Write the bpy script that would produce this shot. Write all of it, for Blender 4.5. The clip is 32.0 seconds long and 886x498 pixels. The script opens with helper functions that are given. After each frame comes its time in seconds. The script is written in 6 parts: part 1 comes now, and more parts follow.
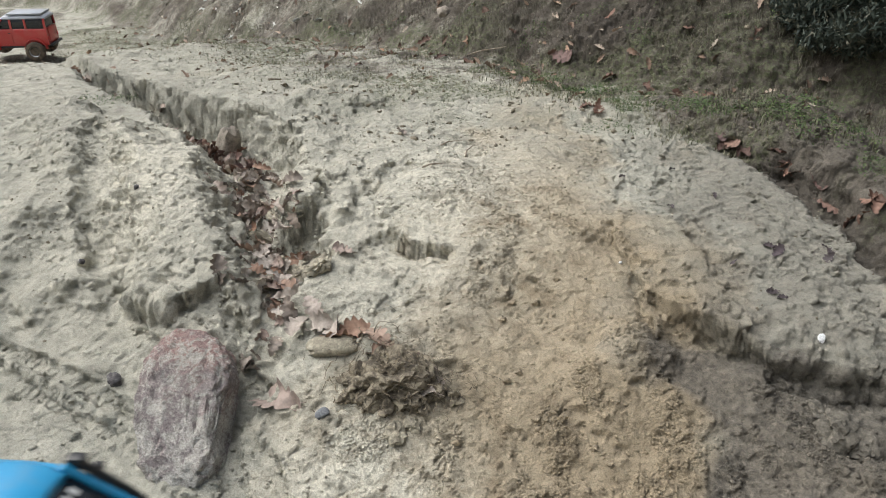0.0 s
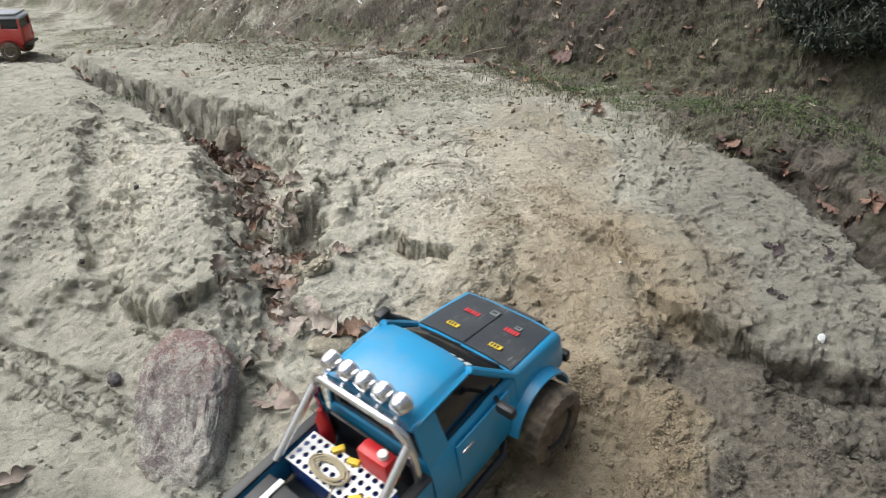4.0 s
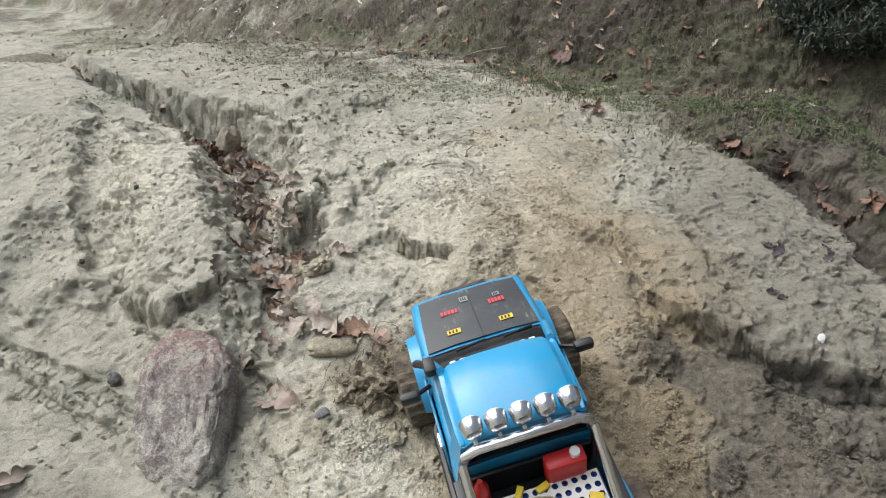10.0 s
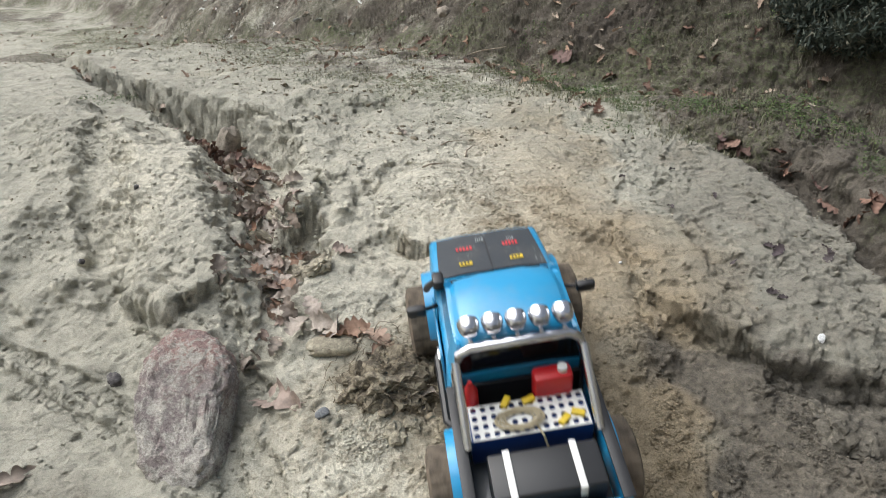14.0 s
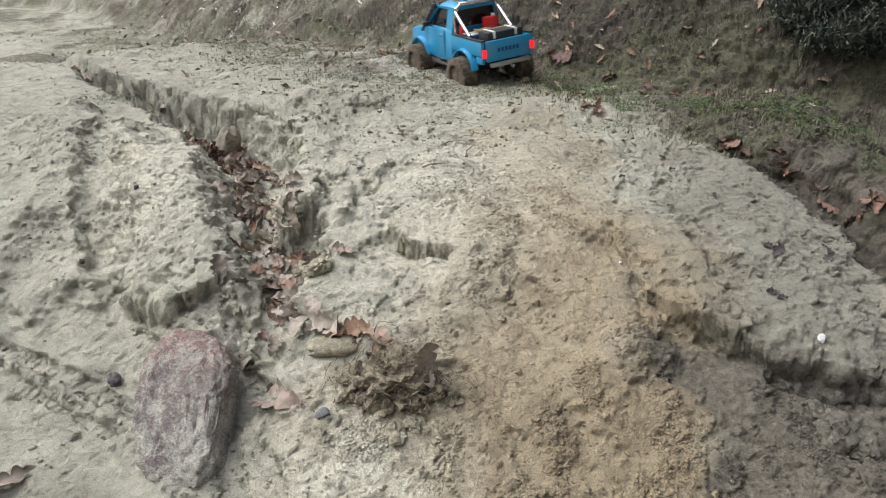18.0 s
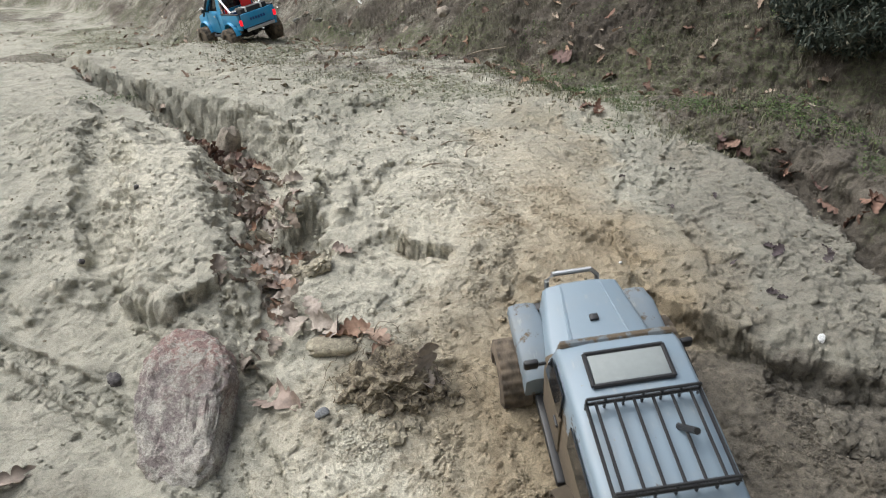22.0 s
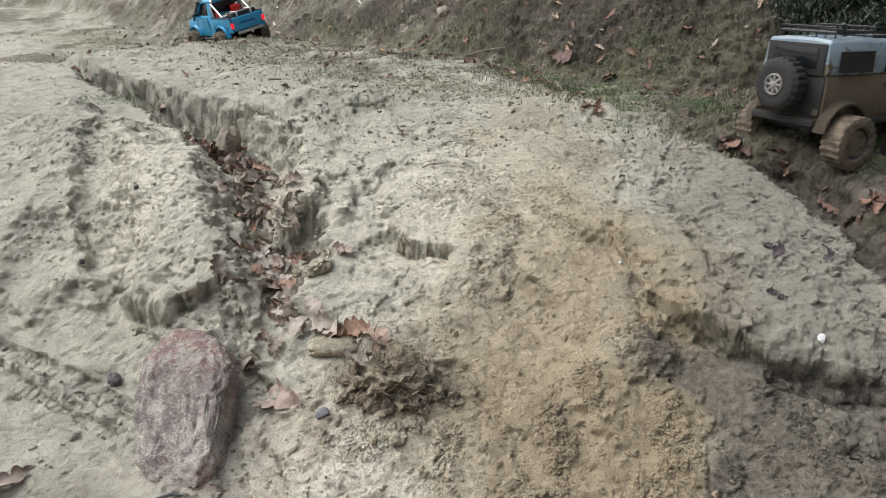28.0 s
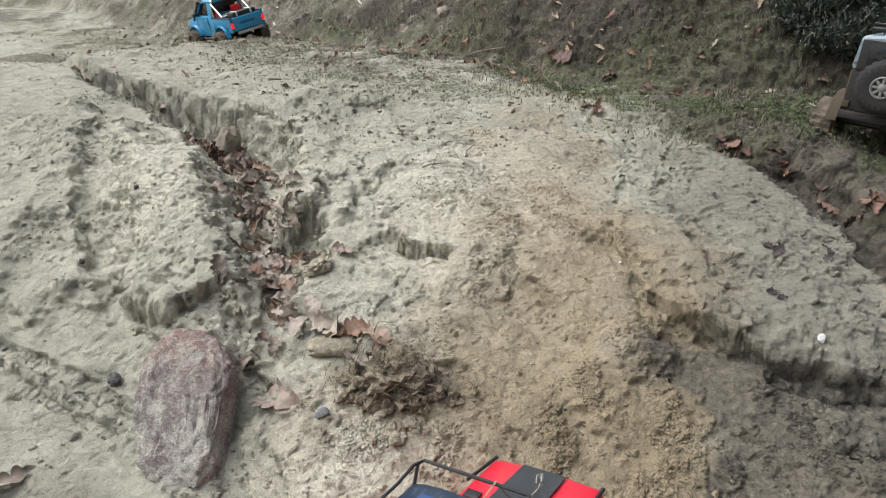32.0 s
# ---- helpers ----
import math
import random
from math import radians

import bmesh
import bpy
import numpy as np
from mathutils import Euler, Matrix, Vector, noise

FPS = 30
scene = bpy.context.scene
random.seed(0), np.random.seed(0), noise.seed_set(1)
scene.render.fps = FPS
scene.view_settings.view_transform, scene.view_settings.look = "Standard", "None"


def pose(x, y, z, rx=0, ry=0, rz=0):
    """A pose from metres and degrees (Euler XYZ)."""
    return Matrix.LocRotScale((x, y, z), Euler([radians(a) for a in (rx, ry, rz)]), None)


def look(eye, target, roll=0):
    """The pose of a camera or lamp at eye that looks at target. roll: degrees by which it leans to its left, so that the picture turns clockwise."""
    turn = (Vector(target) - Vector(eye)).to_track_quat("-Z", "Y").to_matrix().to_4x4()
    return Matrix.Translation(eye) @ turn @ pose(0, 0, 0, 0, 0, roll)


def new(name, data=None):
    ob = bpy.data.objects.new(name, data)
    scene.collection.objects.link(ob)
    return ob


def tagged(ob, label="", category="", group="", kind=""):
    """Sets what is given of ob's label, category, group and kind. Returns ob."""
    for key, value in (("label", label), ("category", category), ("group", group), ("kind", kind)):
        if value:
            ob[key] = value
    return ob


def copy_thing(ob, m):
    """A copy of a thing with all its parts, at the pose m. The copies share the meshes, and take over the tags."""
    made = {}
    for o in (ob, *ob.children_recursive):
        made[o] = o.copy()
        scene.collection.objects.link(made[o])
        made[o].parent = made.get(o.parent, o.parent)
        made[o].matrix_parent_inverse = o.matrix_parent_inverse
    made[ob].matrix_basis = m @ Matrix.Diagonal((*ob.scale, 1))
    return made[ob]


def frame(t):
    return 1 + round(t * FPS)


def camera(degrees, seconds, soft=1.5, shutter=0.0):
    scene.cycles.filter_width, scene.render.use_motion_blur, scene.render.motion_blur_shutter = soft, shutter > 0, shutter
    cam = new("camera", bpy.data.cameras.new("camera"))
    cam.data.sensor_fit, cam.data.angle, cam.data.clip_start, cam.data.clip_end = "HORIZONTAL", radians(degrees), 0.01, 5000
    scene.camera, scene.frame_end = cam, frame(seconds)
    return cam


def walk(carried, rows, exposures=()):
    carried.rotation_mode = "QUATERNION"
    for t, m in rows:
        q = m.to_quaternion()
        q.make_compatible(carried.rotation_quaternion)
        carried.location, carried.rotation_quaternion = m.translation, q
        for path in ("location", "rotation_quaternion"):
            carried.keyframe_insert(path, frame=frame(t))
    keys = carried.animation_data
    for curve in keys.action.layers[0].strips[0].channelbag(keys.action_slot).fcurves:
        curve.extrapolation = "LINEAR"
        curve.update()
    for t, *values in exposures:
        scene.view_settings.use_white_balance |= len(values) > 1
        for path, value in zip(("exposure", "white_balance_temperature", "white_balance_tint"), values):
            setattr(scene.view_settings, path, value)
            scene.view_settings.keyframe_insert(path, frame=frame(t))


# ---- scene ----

# ---- camera, world, light ----
cam = camera(63.98, 32.0, soft=1.05, shutter=0.6)
walk(cam, [(0, pose(0, 0, 0.73, 64)), (32, pose(0, 0, 0.73, 64))], exposures=[(0, 0.9), (32, 0.9)])

world = bpy.data.worlds.new("overcast_sky")
scene.world = world
world.use_nodes = True
sky = world.node_tree.nodes.new("ShaderNodeTexSky")
sky.sky_type, sky.sun_disc = "NISHITA", False
sky.sun_elevation, sky.sun_rotation = radians(50), radians(-70)
sky.air_density, sky.dust_density = 1.0, 6.0
tint = world.node_tree.nodes.new("ShaderNodeHueSaturation")
tint.inputs["Saturation"].default_value = 0.5
background = world.node_tree.nodes["Background"]
background.inputs[1].default_value = 0.08
world.node_tree.links.new(sky.outputs[0], tint.inputs["Color"])
world.node_tree.links.new(tint.outputs[0], background.inputs[0])
sun = new("sun", bpy.data.lights.new("sun", "SUN"))
sun.data.energy, sun.data.angle, sun.data.color = 1.5, radians(60), (0.95, 0.975, 1.0)
sun.matrix_world = look((-1.3, 0.1, 2.5), (0, 0, 0))

# ---- materials ----
class Nodes:
    """A small writer of node materials."""

    def __init__(self, name, rough=0.8, metal=0.0):
        self.m = bpy.data.materials.new(name)
        self.m.use_nodes = True
        self.t = self.m.node_tree
        self.b = self.t.nodes["Principled BSDF"]
        self.b.inputs["Roughness"].default_value, self.b.inputs["Metallic"].default_value = rough, metal
        self.c = self.add("ShaderNodeTexCoord").outputs["Object"]

    def add(self, kind):
        return self.t.nodes.new(kind)

    def link(self, a, b):
        self.t.links.new(a, b)
        return a

    def noise(self, size, detail=4, rough=0.6, vec=None, distort=0.0):
        n = self.add("ShaderNodeTexNoise")
        n.inputs["Scale"].default_value, n.inputs["Detail"].default_value = 1 / size, detail
        n.inputs["Roughness"].default_value, n.inputs["Distortion"].default_value = rough, distort
        self.link(vec or self.c, n.inputs["Vector"])
        return n.outputs["Fac"]

    def cells(self, size):
        n = self.add("ShaderNodeTexVoronoi")
        n.inputs["Scale"].default_value = 1 / size
        self.link(self.c, n.inputs["Vector"])
        return n.outputs["Distance"]

    def ramp(self, fac, *stops):
        r = self.add("ShaderNodeValToRGB")
        e = r.color_ramp.elements
        while len(e) < len(stops):
            e.new(0.5)
        for el, (p, c) in zip(e, stops):
            el.position = p
            el.color = (*c, 1) if hasattr(c, "__len__") else (c, c, c, 1)
        self.link(fac, r.inputs[0])
        return r.outputs[0]

    def mix(self, fac, a, b, how="MIX"):
        n = self.add("ShaderNodeMix")
        n.data_type, n.blend_type = "RGBA", how
        for v, s in ((fac, n.inputs[0]), (a, n.inputs[6]), (b, n.inputs[7])):
            if isinstance(v, (int, float)):
                s.default_value = v
            elif isinstance(v, tuple):
                s.default_value = (*v, 1)
            else:
                self.link(v, s)
        return n.outputs[2]

    def math(self, how, a, b=0.0):
        n = self.add("ShaderNodeMath")
        n.operation = how
        for v, s in ((a, n.inputs[0]), (b, n.inputs[1])):
            if isinstance(v, (int, float)):
                s.default_value = v
            else:
                self.link(v, s)
        return n.outputs[0]

    def attribute(self, name):
        n = self.add("ShaderNodeAttribute")
        n.attribute_name = name
        return n.outputs["Fac"]

    def by_object(self):
        return self.add("ShaderNodeObjectInfo").outputs["Random"]

    def by_island(self):
        return self.add("ShaderNodeNewGeometry").outputs["Random Per Island"]

    def colour(self, v):
        self.link(v, self.b.inputs["Base Color"]) if not isinstance(v, tuple) else setattr(self.b.inputs["Base Color"], "default_value", (*v, 1))
        return self

    def rough(self, v):
        self.link(v, self.b.inputs["Roughness"])
        return self

    def bump(self, *layers):
        last = None
        for h, dist, strength in layers:
            n = self.add("ShaderNodeBump")
            n.inputs["Distance"].default_value, n.inputs["Strength"].default_value = dist, strength
            self.link(h, n.inputs["Height"])
            if last is not None:
                self.link(last, n.inputs["Normal"])
            last = n.outputs[0]
        self.link(last, self.b.inputs["Normal"])
        return self


def sand_material():
    n = Nodes("sand_and_soil", 0.95)
    big, mid, fine, grain = n.noise(0.25, 3), n.noise(0.05, 5, 0.65), n.noise(0.012, 5, 0.7), n.noise(0.0022, 3, 0.7)
    crust = n.ramp(mid, (0.3, (0.275, 0.267, 0.218)), (0.5, (0.395, 0.384, 0.318)), (0.72, (0.49, 0.476, 0.395)))
    yellow = n.ramp(mid, (0.3, (0.255, 0.205, 0.135)), (0.55, (0.365, 0.298, 0.20)), (0.75, (0.435, 0.36, 0.25)))
    soil = n.ramp(mid, (0.3, (0.06, 0.05, 0.038)), (0.55, (0.125, 0.107, 0.085)), (0.75, (0.22, 0.195, 0.155)))
    w = n.math("ADD", n.attribute("worn"), n.math("MULTIPLY", n.math("ADD", n.math("SUBTRACT", big, 0.5), n.math("MULTIPLY", n.math("SUBTRACT", mid, 0.5), 0.7)), 0.9))
    c = n.mix(n.ramp(w, (0.1, 0.0), (0.8, 1.0)), crust, yellow)
    dry = n.math("MULTIPLY", n.attribute("dry"), n.ramp(mid, (0.34, 0.15), (0.54, 0.95)))
    c = n.mix(dry, c, n.ramp(fine, (0.35, (0.50, 0.475, 0.385)), (0.6, (0.64, 0.61, 0.505))))
    s = n.math("ADD", n.attribute("soil"), n.math("MULTIPLY", n.math("SUBTRACT", fine, 0.5), 0.9))
    c = n.mix(n.ramp(s, (0.35, 0.0), (0.7, 1.0)), c, soil)
    # darkest soil tone, which also holds the shade painted on the right
    c = n.mix(n.ramp(s, (0.8, 0.0), (1.1, 0.65)), c, (0.042, 0.034, 0.025))
    # grey sand, damp in part, darkened to carry shade on the right
    d = n.math("ADD", n.attribute("damp_shade"), n.math("MULTIPLY", n.math("SUBTRACT", mid, 0.5), 0.8))
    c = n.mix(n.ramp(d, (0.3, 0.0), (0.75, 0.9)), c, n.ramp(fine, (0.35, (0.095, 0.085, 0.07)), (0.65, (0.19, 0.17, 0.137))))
    moss = n.math("MULTIPLY", n.math("ADD", n.attribute("moss"), n.math("MULTIPLY", n.attribute("soil"), n.ramp(big, (0.54, 0.0), (0.70, 0.3)))), n.ramp(fine, (0.42, 0.0), (0.62, 1.0)))
    c = n.mix(moss, c, n.ramp(grain, (0.35, (0.07, 0.085, 0.04)), (0.65, (0.15, 0.165, 0.085))))
    c = n.mix(0.45, c, n.ramp(grain, (0.32, 0.45), (0.5, 1.0), (0.66, 1.3)), "MULTIPLY")
    c = n.mix(0.5, c, n.ramp(fine, (0.3, 0.68), (0.5, 0.97), (0.7, 1.05)), "MULTIPLY")
    n.colour(c)
    n.bump((mid, 0.014, 0.6), (fine, 0.010, 0.9), (grain, 0.0024, 0.8))
    return n.m


SAND = sand_material()

# ---- terrain arithmetic ----
HEIGHT = 0.73  # the camera's height over the foot of the slope


def lattice(ix, iy, iz, seed):
    h = (ix * 374761393 + iy * 668265263 + iz * 2147483647 + seed * 974634721) & 0xFFFFFFFF
    h = ((h ^ (h >> 13)) * 1274126177) & 0xFFFFFFFF
    h = ((h ^ (h >> 16)) * 2246822519) & 0xFFFFFFFF
    return ((h ^ (h >> 15)) & 0xFFFF) / 32767.5 - 1.0


def noise3(x, y, z, seed=0):
    """Smooth value noise in -1 to 1 for arrays of points."""
    x, y, z = np.broadcast_arrays(x, y, z)
    ix, iy, iz = (np.floor(a).astype(np.int64) for a in (x, y, z))
    fx, fy, fz = x - ix, y - iy, z - iz
    fx, fy, fz = (f * f * f * (f * (f * 6 - 15) + 10) for f in (fx, fy, fz))
    total = 0
    for dx in (0, 1):
        for dy in (0, 1):
            for dz in (0, 1):
                w = (fx if dx else 1 - fx) * (fy if dy else 1 - fy) * (fz if dz else 1 - fz)
                total = total + w * lattice(ix + dx, iy + dy, iz + dz, seed)
    return total


TABLES = {}


def noise2(x, y, size, seed=0, octaves=1):
    """Smooth value noise over the plan, from a wrapped table for each seed."""
    total, amp = 0, 1.0
    for k in range(octaves):
        if seed + k not in TABLES:
            i = (np.arange(1024) + 512) % 1024 - 512
            gx, gy = np.meshgrid(i, i)
            TABLES[seed + k] = (0.733 * lattice(gx, gy, 0, seed + k) + 0.267 * lattice(gx, gy, 1, seed + k)).astype(np.float32).ravel()
        table = TABLES[seed + k]
        u, v = np.asarray(x / size), np.asarray(y / size)
        iu, iv = np.floor(u), np.floor(v)
        fu, fv = (u - iu).astype(np.float32), (v - iv).astype(np.float32)
        fu, fv = (f * f * f * (f * (f * 6 - 15) + 10) for f in (fu, fv))
        a0, b0 = iu.astype(np.int32) & 1023, (iv.astype(np.int32) & 1023) * 1024
        a1, b1 = (a0 + 1) & 1023, (b0 + 1024) & 0xFFFFF
        low, high = table[b0 + a0], table[b1 + a0]
        low, high = low + (table[b0 + a1] - low) * fu, high + (table[b1 + a1] - high) * fu
        total = total + amp * (low + (high - low) * fv)
        size, amp = size * 0.5, amp * 0.5
    return total


def smooth(a, b, v):
    t = np.clip((v - a) / (b - a), 0, 1)
    return t * t * (3 - 2 * t)


def along(line, x, y):
    """For points: distance to a line of (x, y, ...) rows, side (+ to its left), values of further columns there, and the overshoot past its ends."""
    line = np.array(line, float)
    best = np.full(np.shape(x), 1e9)
    side = np.zeros_like(best)
    extra = [np.zeros_like(best) for _ in range(line.shape[1] - 2)]
    over = np.zeros_like(best)
    n = len(line) - 1
    for i in range(n):
        a, b = line[i], line[i + 1]
        ex, ey = b[0] - a[0], b[1] - a[1]
        l2 = ex * ex + ey * ey
        raw = ((x - a[0]) * ex + (y - a[1]) * ey) / l2
        t = np.clip(raw, 0, 1)
        px, py = a[0] + t * ex, a[1] + t * ey
        d = np.hypot(x - px, y - py)
        m = d < best
        best = np.where(m, d, best)
        side = np.where(m, np.sign(ex * (y - a[1]) - ey * (x - a[0])), side)
        o = np.maximum(0, (raw - 1) * (i == n - 1)) + np.maximum(0, -raw * (i == 0))
        over = np.where(m, o * math.sqrt(l2), over)
        for k in range(len(extra)):
            extra[k] = np.where(m, a[2 + k] + t * (b[2 + k] - a[2 + k]), extra[k])
    return best, side, extra, over


# the slope's profile, near to far: y, z below the camera
# first rows: an unseen bank added behind the camera to block low sky
PROFILE = [(-300, 11), (-60, 9), (-14, 6.5), (-7, 3.6), (-4, 1.2), (-2.4, -0.5), (-1.5, -0.84), (-1, -0.86), (0.2, -0.845), (0.45, -0.825), (0.6, -0.78), (0.72, -0.735), (0.86, -0.68), (1.0, -0.622),
           (1.2, -0.56), (1.5, -0.515), (1.9, -0.492),
           (2.55, -0.508), (2.85, -0.525), (3.1, -0.548), (3.45, -0.602), (3.7, -0.648), (4.2, -0.755), (5, -0.88), (8, -1.25), (300, -1.25)]
GULLY = [(-2.2, 3.6, 0.03, 0.05), (-1.25, 2.5, 0.05, 0.05), (-0.94, 2.18, 0.10, 0.07), (-0.66, 1.89, 0.12, 0.095), (-0.47, 1.66, 0.10, 0.11), (-0.40, 1.45, 0.085, 0.115),
         (-0.345, 1.30, 0.085, 0.105), (-0.30, 1.17, 0.055, 0.095), (-0.285, 1.06, 0.032, 0.06), (-0.30, 0.94, 0.028, 0.045), (-0.31, 0.84, 0.018, 0.03), (-0.29, 0.70, 0.012, 0.03)]
DITCH = [(0.50, 1.75, 0.0, 0.04), (0.62, 1.62, 0.015, 0.04), (0.74, 1.48, 0.03, 0.045), (0.81, 1.28, 0.04, 0.05), (0.83, 1.08, 0.05, 0.06), (0.86, 0.8, 0.07, 0.09), (0.92, 0.3, 0.07, 0.12)]
FOOT = [(-12, 10.0), (-3.6, 6.6), (-2.2, 5.3), (-1.2, 4.1), (-0.50, 3.42), (0.03, 2.70), (0.53, 2.16), (0.80, 1.98), (1.05, 1.90), (1.34, 1.80), (1.45, 1.5), (1.5, 1.1), (1.55, 0.7), (1.7, 0.0), (2.2, -9)]
HUMP = [(-0.95, 1.75), (-0.62, 1.42), (-0.47, 1.22), (-0.43, 1.06)]
LIP = [(0.415, 1.028), (0.446, 1.014), (0.508, 0.997), (0.53, 0.970), (0.552, 0.950), (0.618, 0.932), (0.70, 0.907), (0.85, 0.86)]
KNOBS = [(-0.72, 1.36, 0.07, 0.03), (-0.655, 1.135, 0.038, 0.018), (-0.72, 1.10, 0.05, 0.012), (-0.60, 1.04, 0.08, 0.010), (-0.80, 1.29, 0.04, 0.016), (0.62, 0.76, 0.035, 0.03), (0.60, 0.74, 0.02, 0.02)]
RUTS = [[(-0.85, 1.06), (-0.753, 1.009), (-0.613, 0.948), (-0.482, 0.883)], [(-0.84, 1.02), (-0.735, 0.965), (-0.614, 0.902), (-0.50, 0.85)]]
HOLLOW = [(-0.80, 1.60, 0.03, 0.06), (-0.69, 1.38, 0.05, 0.075), (-0.652, 1.24, 0.045, 0.06), (-0.62, 1.17, 0.02, 0.06)]
CREST = [(-0.84, 1.16), (-0.835, 1.30), (-0.82, 1.45)]
NOSE = [(-0.575, 1.15), (-0.535, 1.09), (-0.49, 1.052), (-0.445, 1.034), (-0.415, 1.05)]
NOTCH = [(-0.085, 1.225), (-0.055, 1.195), (-0.01, 1.175), (0.012, 1.166)]
TRENCH = [(0.338, 1.20), (0.353, 1.14), (0.354, 1.08), (0.352, 1.03)]
# shallow rills washed into the mound
RILLS = [[(0.009, 1.851), (-0.072, 1.605), (-0.125, 1.43), (-0.171, 1.346)], [(0.191, 1.2), (0.145, 1.157), (0.12, 1.096)], [(0.455, 1.242), (0.48, 1.179), (0.506, 1.112)], [(-0.211, 1.795), (-0.248, 1.632), (-0.277, 1.473)]]
TRACKS = [[(0.107, 1.71), (0.125, 1.477), (0.074, 1.316), (0.048, 1.175), (0.084, 1.068)], [(0.342, 1.652), (0.334, 1.434), (0.281, 1.266), (0.282, 1.141), (0.279, 1.013)]]
CRACK = [(-0.334, 1.035), (-0.296, 0.985), (-0.263, 0.90), (-0.262, 0.838), (-0.240, 0.777), (-0.215, 0.735)]
# stumps of crust left standing on the edge of the gully: x, y, radius, height of the top
PILLARS = [(-0.284, 1.322, 0.056, 0.242), (-0.215, 1.285, 0.050, 0.200), (-0.185, 1.225, 0.042, 0.178)]
RIM = [(-1.15, 2.46), (-0.92, 2.25), (-0.64, 1.975), (-0.46, 1.865), (-0.38, 1.74)]
# scarps: line, drop, width of the face, reach of the hollow below, taper at the ends, waver, flutes, overhang
SCARPS = [(NOSE, 0.046, 0.014, 0.10, 0.06, 0.016, 0.010, 0.010), (LIP, 0.052, 0.020, 0.20, 0.10, 0.014, 0.004, 0.020), (NOTCH, 0.034, 0.008, 0.06, 0.03, 0.008, 0.007, 0.005),
          (TRENCH, 0.030, 0.016, 0.08, 0.06, 0.005, 0.005, 0.003), (CRACK, 0.018, 0.006, 0.05, 0.05, 0.014, 0.005, 0.004), (RIM, 0.032, 0.020, 0.09, 0.10, 0.020, 0.008, 0.012)]


def edge_of(line, x, y, wob, flute):
    """How far a point lies past a ragged edge, to the right of the line, and how far past the line's ends."""
    wx = x + wob * noise2(x, y, 0.06, 71, 2) + flute * noise2(x, y, 0.011, 73)
    wy = y + wob * noise2(x, y, 0.06, 72, 2) + flute * noise2(x, y, 0.011, 74)
    d, side, _, over = along(line, wx, wy)
    return -d * side, over


def fall(line, x, y, height, width, reach, taper=0.04, wob=0.012, flute=0.0):
    """A small scarp: the ground to the right of the line (seen along it) drops by height and comes back over reach."""
    s, over = edge_of(line, x, y, wob, flute)
    return -height * smooth(-width * 0.2, width, s) * np.exp(-np.maximum(s, 0) / reach) * (1 - smooth(0, taper, over))


def overhangs(x, y, dx, dy):
    """Pushes the crust at the top of each scarp out over its face."""
    for line, height, width, reach, taper, wob, flute, out in SCARPS:
        s, over = edge_of(line, x, y, wob, flute)
        e = 0.004
        sx = (edge_of(line, x + e, y, wob, 0)[0] - edge_of(line, x - e, y, wob, 0)[0]) / (2 * e)
        sy = (edge_of(line, x, y + e, wob, 0)[0] - edge_of(line, x, y - e, wob, 0)[0]) / (2 * e)
        k = out * smooth(-0.05, 0.0, s) * (1 - smooth(0.0, width, s)) * (1 - smooth(0, taper, over)) * (0.7 + 0.6 * noise2(x, y, 0.03, 76, 2))
        dx, dy = dx + k * np.clip(sx, -1, 1), dy + k * np.clip(sy, -1, 1)
    return dx, dy


